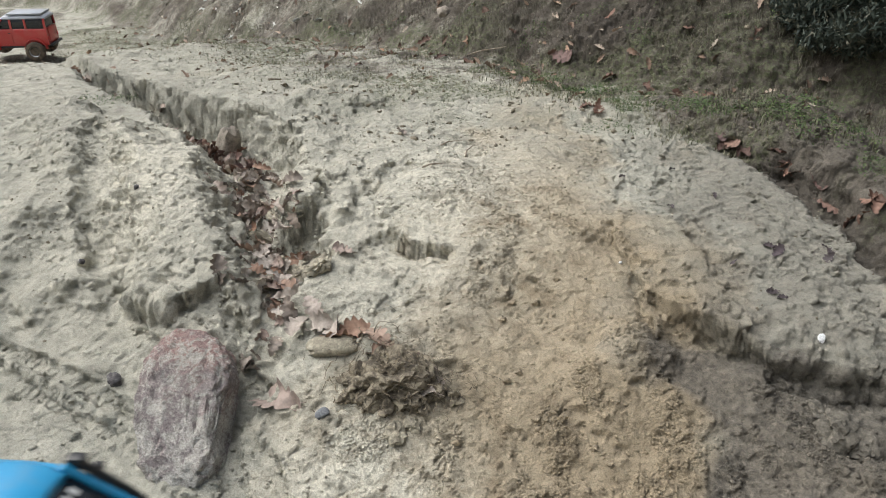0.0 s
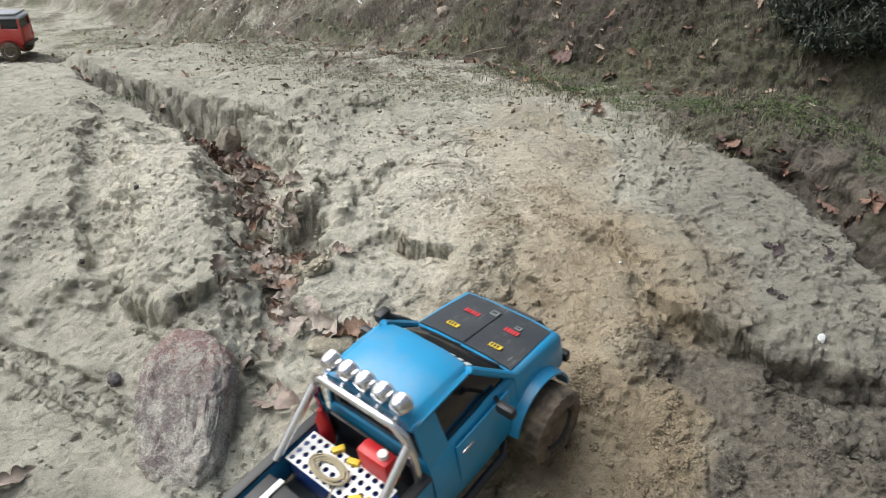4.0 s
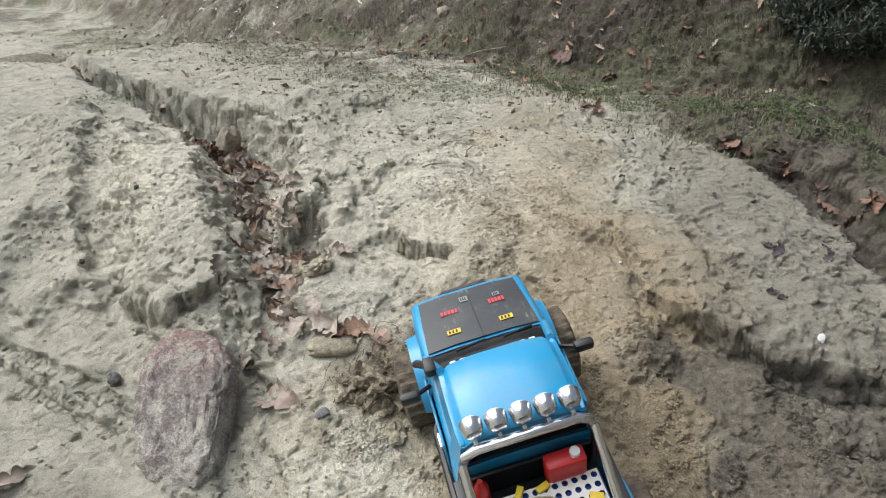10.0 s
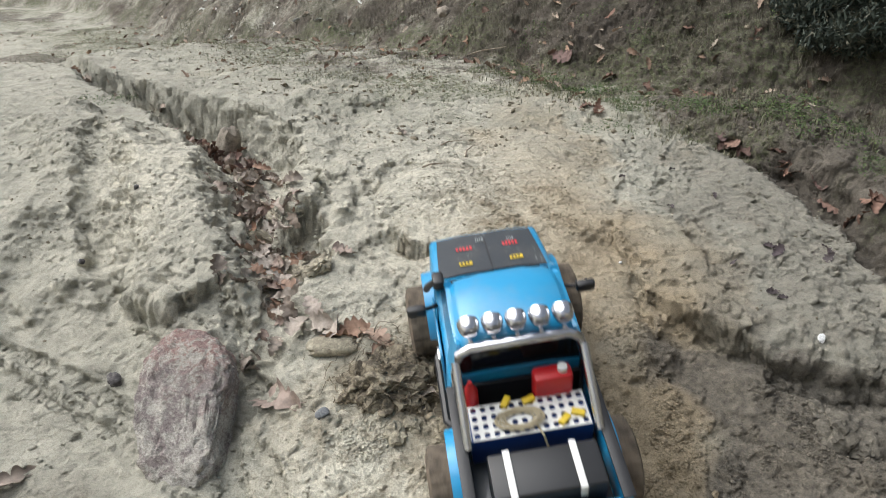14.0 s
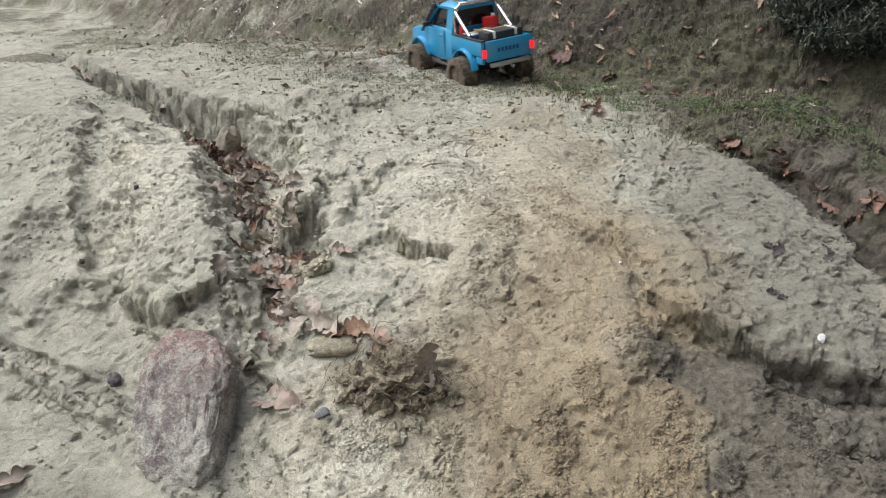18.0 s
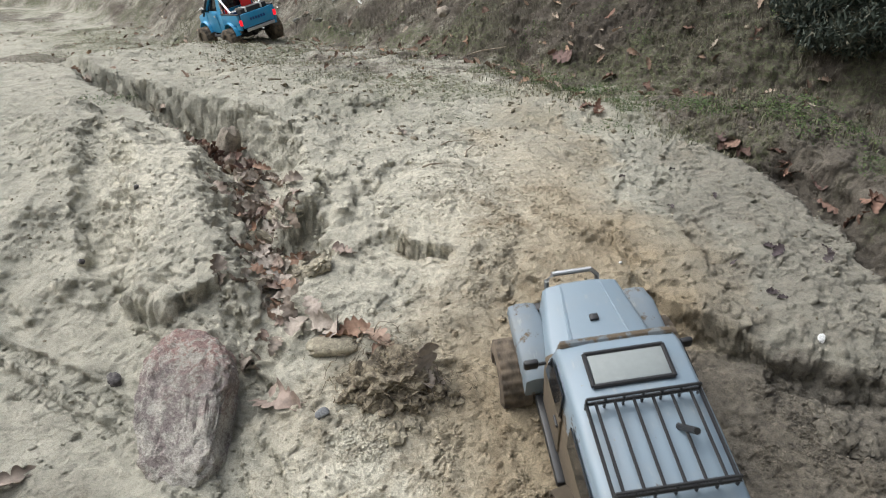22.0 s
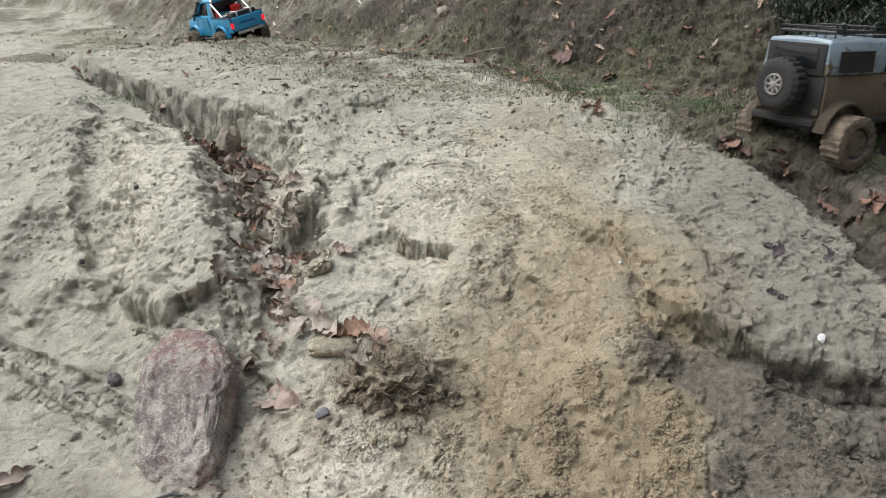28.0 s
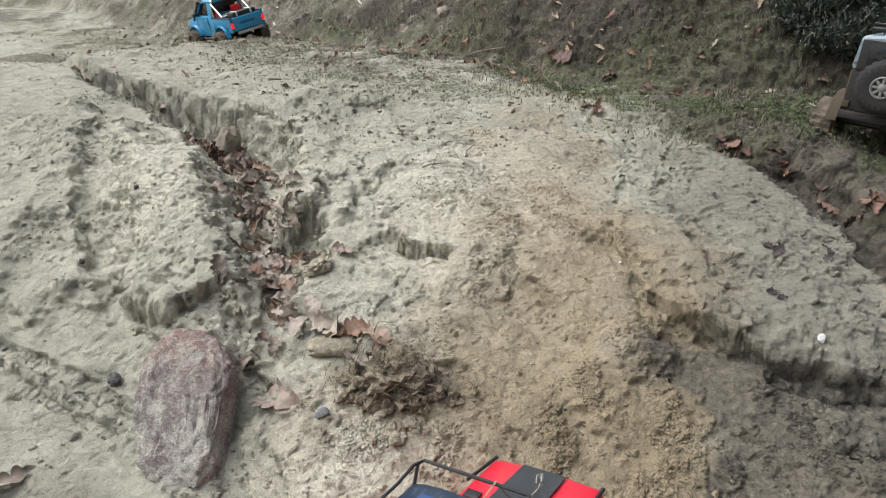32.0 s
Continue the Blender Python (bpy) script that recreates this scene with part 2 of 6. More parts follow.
def ground_height(x, y, fine=True):
    """Height of the ground over the foot of the slope."""
    x, y = np.asarray(x, float), np.asarray(y, float)
    p = np.array(PROFILE)
    yy = y - 0.10 * smooth(0.0, -0.8, x) * smooth(2.5, 1.0, y) + 0.05 * noise2(x, y, 0.5, 3)
    z = sum(np.interp(yy + o, p[:, 0], p[:, 1]) for o in (-0.06, -0.03, 0, 0.03, 0.06)) / 5
    # the mound bulges forward in the middle
    z = z + 0.02 * np.exp(-((x - 0.35) / 0.3) ** 2 - ((y - 1.25) / 0.35) ** 2)
    z = z + 0.018 * noise2(x, y, 0.45, 5, 2) * smooth(0.5, 0.9, y)
    # the far left falls away
    z = z - 0.115 * smooth(-1.15, -1.9, x) * smooth(2.0, 3.2, y)
    # a level shelf far off on that side
    z = z + smooth(-1.2, -1.9, x) * np.interp(y, [4.1, 5, 6, 8, 12, 30], [0, 0.15, 0.31, 0.45, 0.3, 0])
    # bank; its unseen top is raised to 2.4 m to block sky
    d, side, _, _ = along(FOOT, x + 0.06 * noise2(x, y, 0.3, 11, 2), y + 0.06 * noise2(x, y, 0.3, 12, 2))
    s = d * side
    bank = smooth(-0.04, 0.10, s) * np.minimum(np.maximum(s, 0) * 0.80, 2.4 + 0.02 * s) * (1 + 0.25 * noise2(x, y, 0.35, 13, 2))
    z = z + bank * smooth(40, 15, np.hypot(x, y))
    if fine:
        z = z + smooth(-0.05, 0.12, s) * smooth(6, 3, y) * (0.012 * noise2(x, y, 0.12, 15, 2) + 0.012 * noise2(x, y, 0.03, 17, 2))
    # ditch behind the mound
    d, side, (depth, width), over = along(DITCH, x + 0.02 * noise2(x, y, 0.09, 21, 2), y + 0.02 * noise2(x, y, 0.09, 22, 2))
    s = d / width
    z = z - depth * (1 - smooth(0.15, 1.0, s)) * (1 - smooth(0, 0.2, over))
    # ledge between ditch and bank
    z = z + 0.050 * smooth(0.015, 0.055, d * side) * (1 - smooth(0.25, 0.7, d)) * smooth(2.0, 1.7, y) * smooth(0.3, 0.8, x) * (1 - 0.6 * smooth(0.86, 1.0, x))
    # left hump
    d, side, _, over = along(HUMP, x + 0.03 * noise2(x, y, 0.11, 31, 2), y + 0.03 * noise2(x, y, 0.11, 32, 2))
    z = z + 0.055 * (1 - smooth(0.03, 0.16, d))
    d, side, _, over = along(CREST, x + 0.02 * noise2(x, y, 0.08, 37, 2), y)
    z = z + 0.022 * (1 - smooth(0.0, 0.09, d))
    # gully
    d, side, (depth, width), over = along(GULLY, x + 0.028 * noise2(x, y, 0.09, 41, 2), y + 0.028 * noise2(x, y, 0.09, 42, 2))
    s = d / width
    wall = np.where(side > 0, 1 - smooth(0.48, 1.04, s + 0.07 * noise2(x, y, 0.03, 43, 2)), 1 - smooth(0.35, 1.35, s))
    z = z - depth * wall * (1 - smooth(0, 0.1, over))
    # spur beside the gully, hollows and ridge on the left slope
    jx, jy = x + 0.015 * noise2(x, y, 0.05, 35, 2), y + 0.015 * noise2(x, y, 0.05, 36, 2)
    for kx, ky, kr, kh in KNOBS:
        z = z + kh * np.exp(-(((jx - kx) ** 2 + (jy - ky) ** 2) / kr ** 2) ** 1.4)
    for kx, ky, kr, top in PILLARS:
        mask = np.exp(-(((jx - kx) ** 2 + (jy - ky) ** 2) / kr ** 2 * (1 + 0.4 * noise2(x, y, 0.02, 38, 2))) ** 3.2)
        z = z + np.maximum(0, top - HEIGHT + 0.25 * (y - ky) - z) * mask
    d, side, (depth, width), over = along(HOLLOW, x + 0.02 * noise2(x, y, 0.08, 33, 2), y + 0.02 * noise2(x, y, 0.08, 34, 2))
    z = z - depth * (1 - smooth(0.2, 1.0, d / width))
    # scarps
    for line, height, width, reach, taper, wob, flute, out in SCARPS:
        close = (y > 0.5) & (y < 2.7) & (x > -1.4) & (x < 1.2)
        px, py = x[close], y[close]
        step = np.zeros_like(x)
        step[close] = fall(line, px, py, height * (1 + 0.35 * noise2(px, py, 0.07, 75, 2)), width, reach, taper, wob, flute)
        z = z + step
    for line in RILLS:
        d, _, _, over = along(line, x + 0.018 * noise2(x, y, 0.05, 77, 2), y + 0.018 * noise2(x, y, 0.05, 78, 2))
        z = z - 0.010 * (1 - smooth(0.002, 0.034, d)) * (1 - smooth(0, 0.10, over)) * (0.6 + 0.8 * noise2(x, y, 0.08, 79, 2))
    # worn bowl where the wheels dig
    z = z - 0.025 * np.exp(-((x - 0.16) / 0.13) ** 2 - ((y - 0.98) / 0.17) ** 2)
    # a pair of old wheel tracks with a faint tread
    for line in RUTS:
        d, side, _, over = along(line, x, y)
        run = (x * 0.81 - y * 0.58) / 0.013
        z = z - (0.006 * (1 - smooth(0.007, 0.015, d)) - 0.004 * smooth(0.010, 0.018, d) * (1 - smooth(0.018, 0.034, d)) + 0.0008 * np.sin(run * 6.283) * (1 - smooth(0.010, 0.018, d))) * (1 - smooth(0, 0.1, over))
    z = z + smooth(2.3, 3.2, y) * smooth(14, 8, y) * smooth(-0.6, -1.4, x) * (0.018 * noise2(x, y, 0.33, 141, 3) + 0.010 * np.abs(noise2(x, y, 0.12, 144, 2)))
    if fine:
        z = z + fine_relief(x, y)
    return z + HEIGHT


def worn(x, y):
    """1 where the wheels have churned the sand."""
    cx = 0.16 + 0.10 * (y - 1.0) + 0.06 * noise2(x, y, 0.3, 52, 2)
    cx = cx + 0.05 * smooth(0.98, 0.8, y)
    w = 0.27 + 0.10 * smooth(0.98, 0.8, y) - 0.08 * smooth(1.05, 1.7, y) + 0.17 * noise2(x, y, 0.2, 51, 4)
    broad = (1 - smooth(w * 0.15, w * 1.5, np.abs(x - cx))) * (1 - 0.55 * smooth(1.1, 1.6, y)) * smooth(2.4, 1.6, y)
    for line in TRACKS:
        d, _, _, over = along(line, x + 0.02 * noise2(x, y, 0.06, 53, 2), y)
        broad = np.maximum(broad, 0.5 * (1 - smooth(0.0, 0.085, d + 0.03 * noise2(x, y, 0.05, 54, 3))) * (1 - smooth(0, 0.2, over)))
    return broad * smooth(0.1, 0.45, y)


def terraces(n, levels, edge=0.72):
    """Noise broken into flat treads with crisp little risers."""
    t = n * levels
    f = np.floor(t)
    return (f + smooth(edge, 1.0, t - f)) / levels


def fine_relief(x, y):
    near = smooth(7, 3.5, y)
    w = worn(x, y)
    wx = x + 0.008 * noise2(x, y, 0.021, 131, 2)
    wy = y + 0.008 * noise2(x, y, 0.021, 132, 2)
    n1 = noise2(x, y, 0.13, 61, 2)
    n2 = np.abs(noise2(wx, wy, 0.07, 63, 3))
    n3 = noise2(wx, wy, 0.022, 65, 3)
    n4 = noise2(wx, wy, 0.008, 67, 2)
    apron = smooth(-0.33, -0.5, x) * smooth(1.12, 0.98, y)
    d, _, _, _ = along(HUMP, x, y)
    ridge = 1 - smooth(0.05, 0.16, d)
    patch = np.maximum(smooth(-0.35, 0.45, noise2(x, y, 0.20, 69, 2)), 0.6 * ridge) * (1 - 0.75 * apron) * (1 - 0.55 * w) * (1 - 0.35 * smooth(0.42, 0.6, x))
    calm = 1 - 0.6 * smooth(-0.38, -0.5, x) * smooth(2.4, 1.9, y)
    n1 = n1 * (1 - 0.5 * apron) * calm
    patch = patch * calm
    z = 0.010 * n1 + (0.004 + 0.006 * patch) * (0.4 - n2) + (0.0010 + 0.0016 * patch) * n3 + 0.0010 * n4 + (0.0016 + 0.0016 * smooth(0.25, 0.5, x)) * terraces(noise2(wx * 0.6, wy * 1.7, 0.016, 68, 3), 2.5)
    # crust that flakes off in steps
    crust = smooth(-0.2, 0.45, noise2(x, y, 0.16, 81, 2)) * calm * (1 - 0.8 * w) * (1 - 0.6 * apron) * (1 - 0.3 * smooth(-0.3, -0.5, x))
    z = z + crust * (0.013 * terraces(noise2(wx, wy * 0.8, 0.10, 83, 4), 4.0) + 0.0035 * terraces(noise2(wx, wy, 0.024, 84, 3), 3.0))
    z = z + ridge * (0.004 * np.abs(noise2(wx, wy, 0.022, 125, 2)) + 0.003 * np.abs(noise2(wx, wy, 0.009, 127)))
    # small pits
    z = z - (0.002 + 0.002 * crust) * smooth(0.42, 0.66, noise2(wx, wy * 1.5, 0.016, 85, 2)) * smooth(0.0, 0.4, noise2(x, y, 0.10, 89, 2)) * (1 - 0.7 * w) * calm
    # heaps of crumbs in the track
    heaps = w * smooth(0.05, 0.45, noise2(x * 1.6, y, 0.09, 86, 2)) * (0.35 + 0.65 * smooth(1.0, 0.75, y))
    z = z + heaps * (0.004 + 0.007 * np.abs(noise2(wx, wy, 0.014, 87, 2)))
    # streaks where wheels slid down the track
    z = z - w * 0.006 * smooth(0.0, 0.6, noise2(x * 4.0 + 0.3 * n1 - 0.4 * y, y, 0.25, 88, 2)) * smooth(0.7, 0.9, y)
    z = z - (1 - w) * 0.007 * smooth(0.35, 0.75, noise2(x * 3.2 + 0.2 * n1, y, 0.22, 90, 2)) * smooth(1.7, 1.3, y) * smooth(0.7, 0.9, y) * (1 - apron)
    # broken earth on the lip and on the soil ledge
    d, side, _, _ = along(LIP, x, y)
    broken = (1 - smooth(0.02, 0.07, d)) * 1.0
    d, side, _, _ = along(DITCH, x, y)
    broken = np.maximum(broken, smooth(0.02, 0.08, d * side) * smooth(0.4, 0.65, x) * smooth(2.1, 1.9, y))
    z = z + broken * (0.010 * terraces(noise2(wx, wy, 0.05, 121, 3), 3.0) + 0.006 * np.abs(noise2(wx, wy, 0.016, 123, 2)))
    return z * near

# ---- ground: one sheet, fine where the slope is near, coarse to the horizon ----
def part(name, bm, material, parent=None, label=""):
    """Links a bmesh as one mesh object under its thing."""
    me = bpy.data.meshes.new(name)
    bm.to_mesh(me)
    bm.free()
    me.shade_smooth()
    me.set_sharp_from_angle(angle=radians(38))
    return link(name, me, material, parent, label)


def link(name, me, material, parent=None, label=""):
    if material and not me.materials:
        me.materials.append(material)
    ob = new(name, me)
    if parent is not None:
        ob.parent = parent
    if label:
        ob["label"] = label
    return ob


def spread(stops):
    """Coordinates whose step changes from stop to stop: rows of value, step."""
    out, v = [stops[0][0]], stops[0][0]
    for (a, sa), (b, sb) in zip(stops, stops[1:]):
        while v < b - 1e-9:
            v = min(b, v + sa + (sb - sa) * max(0.0, min(1.0, (v - a) / (b - a))))
            out.append(v)
    return np.array(out)


def grid_mesh(name, pts, rows, cols):
    me = bpy.data.meshes.new(name)
    i = np.arange(rows * cols).reshape(rows, cols)
    quads = np.stack([i[:-1, :-1], i[:-1, 1:], i[1:, 1:], i[1:, :-1]], -1).reshape(-1, 4)
    me.vertices.add(rows * cols)
    me.vertices.foreach_set("co", pts.astype(np.float32).ravel())
    me.loops.add(quads.size)
    me.loops.foreach_set("vertex_index", quads.astype(np.int32).ravel())
    me.polygons.add(len(quads))
    me.polygons.foreach_set("loop_start", np.arange(0, quads.size, 4, dtype=np.int32))
    me.update(calc_edges=True)
    me.shade_smooth()
    return me


def soup_mesh(name, pts, faces):
    """A mesh from arrays of points and of triangles."""
    me = bpy.data.meshes.new(name)
    me.vertices.add(len(pts))
    me.vertices.foreach_set("co", pts.astype(np.float32).ravel())
    me.loops.add(faces.size)
    me.loops.foreach_set("vertex_index", faces.astype(np.int32).ravel())
    me.polygons.add(len(faces))
    me.polygons.foreach_set("loop_start", np.arange(0, faces.size, 3, dtype=np.int32))
    me.update(calc_edges=True)
    return me


SHEET, ATTRS = {}, {}


def build_ground():
    xs = spread([(-260, 60), (-20, 3), (-5, 0.12), (-3.6, 0.03), (-1.9, 0.010), (-1.0, 0.0032), (0.95, 0.0032), (1.6, 0.010), (4, 0.12), (20, 3), (260, 60)])
    ys = spread([(-260, 60), (-20, 4), (-2, 0.3), (0.3, 0.012), (0.5, 0.0030), (1.6, 0.0034), (2.6, 0.008), (4.6, 0.022), (6.5, 0.04), (9, 0.12), (30, 3), (300, 60)])
    x, y = np.meshgrid(xs, ys)
    z = ground_height(x, y)
    gy, gx = np.gradient(z, ys, xs)
    steep = np.clip(np.hypot(gx, gy), 0, 3)
    # crumbled faces: steep ground is broken along its normal
    nl = np.sqrt(1 + gx * gx + gy * gy)
    rough = (0.010 * noise3(x / 0.04, y / 0.04, z / 0.022, 91) + 0.009 * noise3(x / 0.02, y / 0.02, z / 0.010, 92) + 0.005 * noise3(x / 0.009, y / 0.009, z / 0.005, 93)) * smooth(0.35, 1.3, steep) * smooth(4, 2.5, y)
    SHEET.update(xs=xs, ys=ys, z=z)
    ATTRS.update(steep=steep, push=rough)
    ox, oy = np.zeros_like(x), np.zeros_like(x)
    near = np.ix_((ys > 0.6) & (ys < 2.6), (xs > -1.3) & (xs < 1))
    ox[near], oy[near] = overhangs(x[near], y[near], ox[near], oy[near])
    px, py, pz = x - rough * gx / nl + ox, y - rough * gy / nl + oy, z + rough / nl
    me = grid_mesh("ground", np.stack([px, py, pz], -1), len(ys), len(xs))
    d, side, _, _ = along(FOOT, x, y)
    s = d * side
    soil = smooth(-0.10, 0.12, s) * 0.38 + smooth(-1.0, -0.5, s) * 0.50 * smooth(1.85, 2.3, y + 0.1 * noise2(x, y, 0.15, 94, 2)) + 0.22 * smooth(-0.45, -0.1, s) * smooth(0.1, 0.5, x) + (0.3 * noise2(x, y, 0.12, 95, 2) + 0.22 * noise2(x, y, 0.035, 96, 2)) * smooth(-0.9, -0.1, s)
    # far soil thinned out: the paling of haze put into its colour
    soil = soil * (1 - 0.3 * smooth(3.2, 4.4, y))
    dd, ds, (dep, wid), over = along(DITCH, x, y)
    soil = np.maximum(soil, 0.8 * (1 - smooth(0.6, 1.3, dd / wid)) * smooth(0.008, 0.03, dep))
    ledge = smooth(-0.005, 0.02, dd * ds) * smooth(2.5, 2.25, y + 0.2 * x) * smooth(0.35, 0.6, x)
    soil = np.maximum(soil, 0.58 * ledge)
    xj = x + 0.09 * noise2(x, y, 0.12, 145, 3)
    # shade of the right side put into the sand colour
    damp_shade = 0.54 * smooth(0.26, 0.58, xj) * smooth(1.9, 1.5, y)
    # damp sand below the lip, with the shade there painted in
    damp_shade = np.maximum(damp_shade, 1.1 * smooth(0.24, 0.48, xj) * smooth(1.02, 0.92, y + 0.25 * (x - 0.5)) * smooth(0.3, 0.5, y))
    gd, gs, (dep, wid), over = along(GULLY, x, y)
    soil = np.maximum(soil, 0.16 * (1 - smooth(0.3, 0.8, gd / wid)) * smooth(0.02, 0.06, dep))
    moss = smooth(-1.0, -0.4, s) * smooth(0.9, 0.0, s) * smooth(-0.2, 0.5, noise2(x, y, 0.16, 97, 2) + 0.15) * smooth(1.7, 2.0, y)
    moss = moss * (1 - 0.5 * smooth(0.05, 0.3, s))
    dry = 0.8 * np.exp(-((x + 0.10) / 0.16) ** 2 - ((y - 0.70) / 0.10) ** 2) + np.exp(-((x + 0.05) / 0.26) ** 2 - ((y - 1.38) / 0.32) ** 2) + np.exp(-((x + 0.55) / 0.2) ** 2 - ((y - 1.35) / 0.3) ** 2) + 0.8 * np.exp(-((x + 0.16) / 0.12) ** 2 - ((y - 0.80) / 0.12) ** 2)
    dry = dry + 1.0 * np.exp(-((x + 0.62) / 0.13) ** 2 - ((y - 1.58) / 0.25) ** 2) + 0.7 * np.exp(-((x + 0.12) / 0.16) ** 2 - ((y - 1.10) / 0.12) ** 2) + 0.7 * np.exp(-((x + 0.34) / 0.08) ** 2 - ((y - 0.98) / 0.08) ** 2)
    # sand made greyer and darker at the lower left
    damp_shade = np.maximum(damp_shade, 0.58 * np.exp(-((x + 0.56) / 0.17) ** 2 - ((y - 0.71) / 0.11) ** 2))
    # shade under the mound painted into the lower right corner
    damp_shade = np.maximum(damp_shade, 1.25 * smooth(0.42, 0.60, xj) * smooth(0.92, 0.80, y))
    dry = dry + 1.3 * np.exp(-((x + 0.275) / 0.05) ** 4 - ((y - 1.335) / 0.05) ** 4) * smooth(0.19, 0.21, z)
    soil = np.maximum(soil, 0.62 * smooth(0.0, 0.5, noise2(x, y, 0.22, 99, 3)) * smooth(2.6, 3.4, y) * smooth(9, 6, y))
    # soil strengthened towards the right, so its colour takes on shade
    soil = soil + 0.35 * smooth(0.3, 1.1, x) * smooth(0.35, 0.6, soil)
    ATTRS.update(worn=worn(x, y), soil=soil, moss=np.maximum(moss, 0.8 * ledge * smooth(-0.1, 0.3, noise2(x, y, 0.12, 98, 2))), damp_shade=damp_shade, dry=dry)
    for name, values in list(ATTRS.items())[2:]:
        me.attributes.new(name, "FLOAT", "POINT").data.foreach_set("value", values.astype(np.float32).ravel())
    ob = link("ground", me, SAND)
    tagged(ob, "pale sandy eroded slope with worn yellow wheel track and mossy bank", "ground", kind="structure")


build_ground()


def surface(x, y, key=None):
    """Height of the finished sheet, between its corners, or one of its attributes there."""
    xs, ys, z = SHEET["xs"], SHEET["ys"], SHEET["z"] if key is None else ATTRS[key]
    i = np.clip(np.searchsorted(xs, x) - 1, 0, len(xs) - 2)
    j = np.clip(np.searchsorted(ys, y) - 1, 0, len(ys) - 2)
    a, b = (x - xs[i]) / (xs[i + 1] - xs[i]), (y - ys[j]) / (ys[j + 1] - ys[j])
    return (z[j, i] * (1 - a) + z[j, i + 1] * a) * (1 - b) + (z[j + 1, i] * (1 - a) + z[j + 1, i + 1] * a) * b

# ---- loose things on the slope ----
def stone_material(name, a, b, c, patch=0.55):
    n = Nodes(name, 0.85)
    big, mid, fine = n.noise(0.06, 4), n.noise(0.014, 5, 0.7), n.noise(0.003, 3, 0.7)
    col = n.mix(n.ramp(big, (0.35, 0.0), (0.65, 1.0)), a, b)
    col = n.mix(n.ramp(mid, (patch - 0.06, 0.0), (patch + 0.08, 1.0)), col, c)
    col = n.mix(0.6, col, n.ramp(fine, (0.3, 0.35), (0.6, 1.0)), "MULTIPLY")
    n.colour(col)
    n.bump((mid, 0.006, 0.6), (fine, 0.002, 0.6))
    return n.m


def leaf_material(name, *tones):
    n = Nodes(name, 0.75)
    tone = n.ramp(n.by_object(), *tones)
    v = n.noise(0.012, 4, 0.65)
    n.colour(n.mix(0.7, tone, n.ramp(v, (0.3, 0.45), (0.6, 1.0)), "MULTIPLY"))
    n.bump((v, 0.002, 0.5))
    return n.m


LEAF = leaf_material("dead_oak_leaf", (0.0, (0.17, 0.135, 0.11)), (0.25, (0.32, 0.27, 0.225)), (0.45, (0.42, 0.37, 0.32)), (0.62, (0.28, 0.20, 0.165)), (0.82, (0.50, 0.45, 0.39)), (0.94, (0.33, 0.22, 0.16)), (1.0, (0.38, 0.225, 0.15)))
RUSSET = leaf_material("russet_oak_leaf", (0.0, (0.08, 0.045, 0.035)), (0.35, (0.15, 0.085, 0.06)), (0.6, (0.21, 0.12, 0.085)), (0.8, (0.12, 0.075, 0.07)), (1.0, (0.33, 0.20, 0.13)))
PALESTONE = stone_material("pale_sandstone", (0.30, 0.26, 0.21), (0.38, 0.34, 0.28), (0.22, 0.19, 0.15))
DARKSTONE = stone_material("dark_pebble", (0.07, 0.065, 0.065), (0.11, 0.105, 0.11), (0.2, 0.19, 0.18))
BLUESTONE = stone_material("blue_grey_pebble", (0.17, 0.18, 0.19), (0.22, 0.23, 0.24), (0.3, 0.3, 0.29))
WHITESTONE = stone_material("white_quartz", (0.75, 0.77, 0.78), (0.8, 0.82, 0.82), (0.7, 0.72, 0.7))
CLOD = stone_material("damp_sand_clod", (0.24, 0.195, 0.13), (0.32, 0.265, 0.18), (0.39, 0.325, 0.225))
GREYCLOD = stone_material("grey_sand_clod", (0.24, 0.215, 0.16), (0.33, 0.30, 0.225), (0.42, 0.385, 0.29))
BROWNCLOD = stone_material("brown_soil_crumb", (0.13, 0.11, 0.075), (0.22, 0.19, 0.135), (0.33, 0.29, 0.21))
DAMPCLOD = stone_material("damp_grey_sand_lump", (0.11, 0.10, 0.08), (0.16, 0.145, 0.115), (0.22, 0.20, 0.16))
DARKCLOD = stone_material("dark_rooty_soil", (0.085, 0.07, 0.05), (0.15, 0.125, 0.088), (0.30, 0.26, 0.185), 0.50)
WOOD = stone_material("weathered_twig", (0.22, 0.17, 0.12), (0.30, 0.25, 0.19), (0.40, 0.35, 0.28))


def at(x, y):
    return float(surface(x, y))


def normal_at(x, y, e=0.015):
    return Vector((at(x - e, y) - at(x + e, y), at(x, y - e) - at(x, y + e), 2 * e)).normalized()


def lie(x, y, yaw=0.0, lift=0.0, tip=0.0, lean=0.0, follow=1.0):
    """A pose on the ground, turned to its slope."""
    n = Vector((0, 0, 1)).lerp(normal_at(x, y), follow).normalized()
    q = Vector((0, 0, 1)).rotation_difference(n).to_matrix().to_4x4()
    return Matrix.Translation((x, y, at(x, y) + lift)) @ q @ pose(0, 0, 0, tip, lean, yaw)


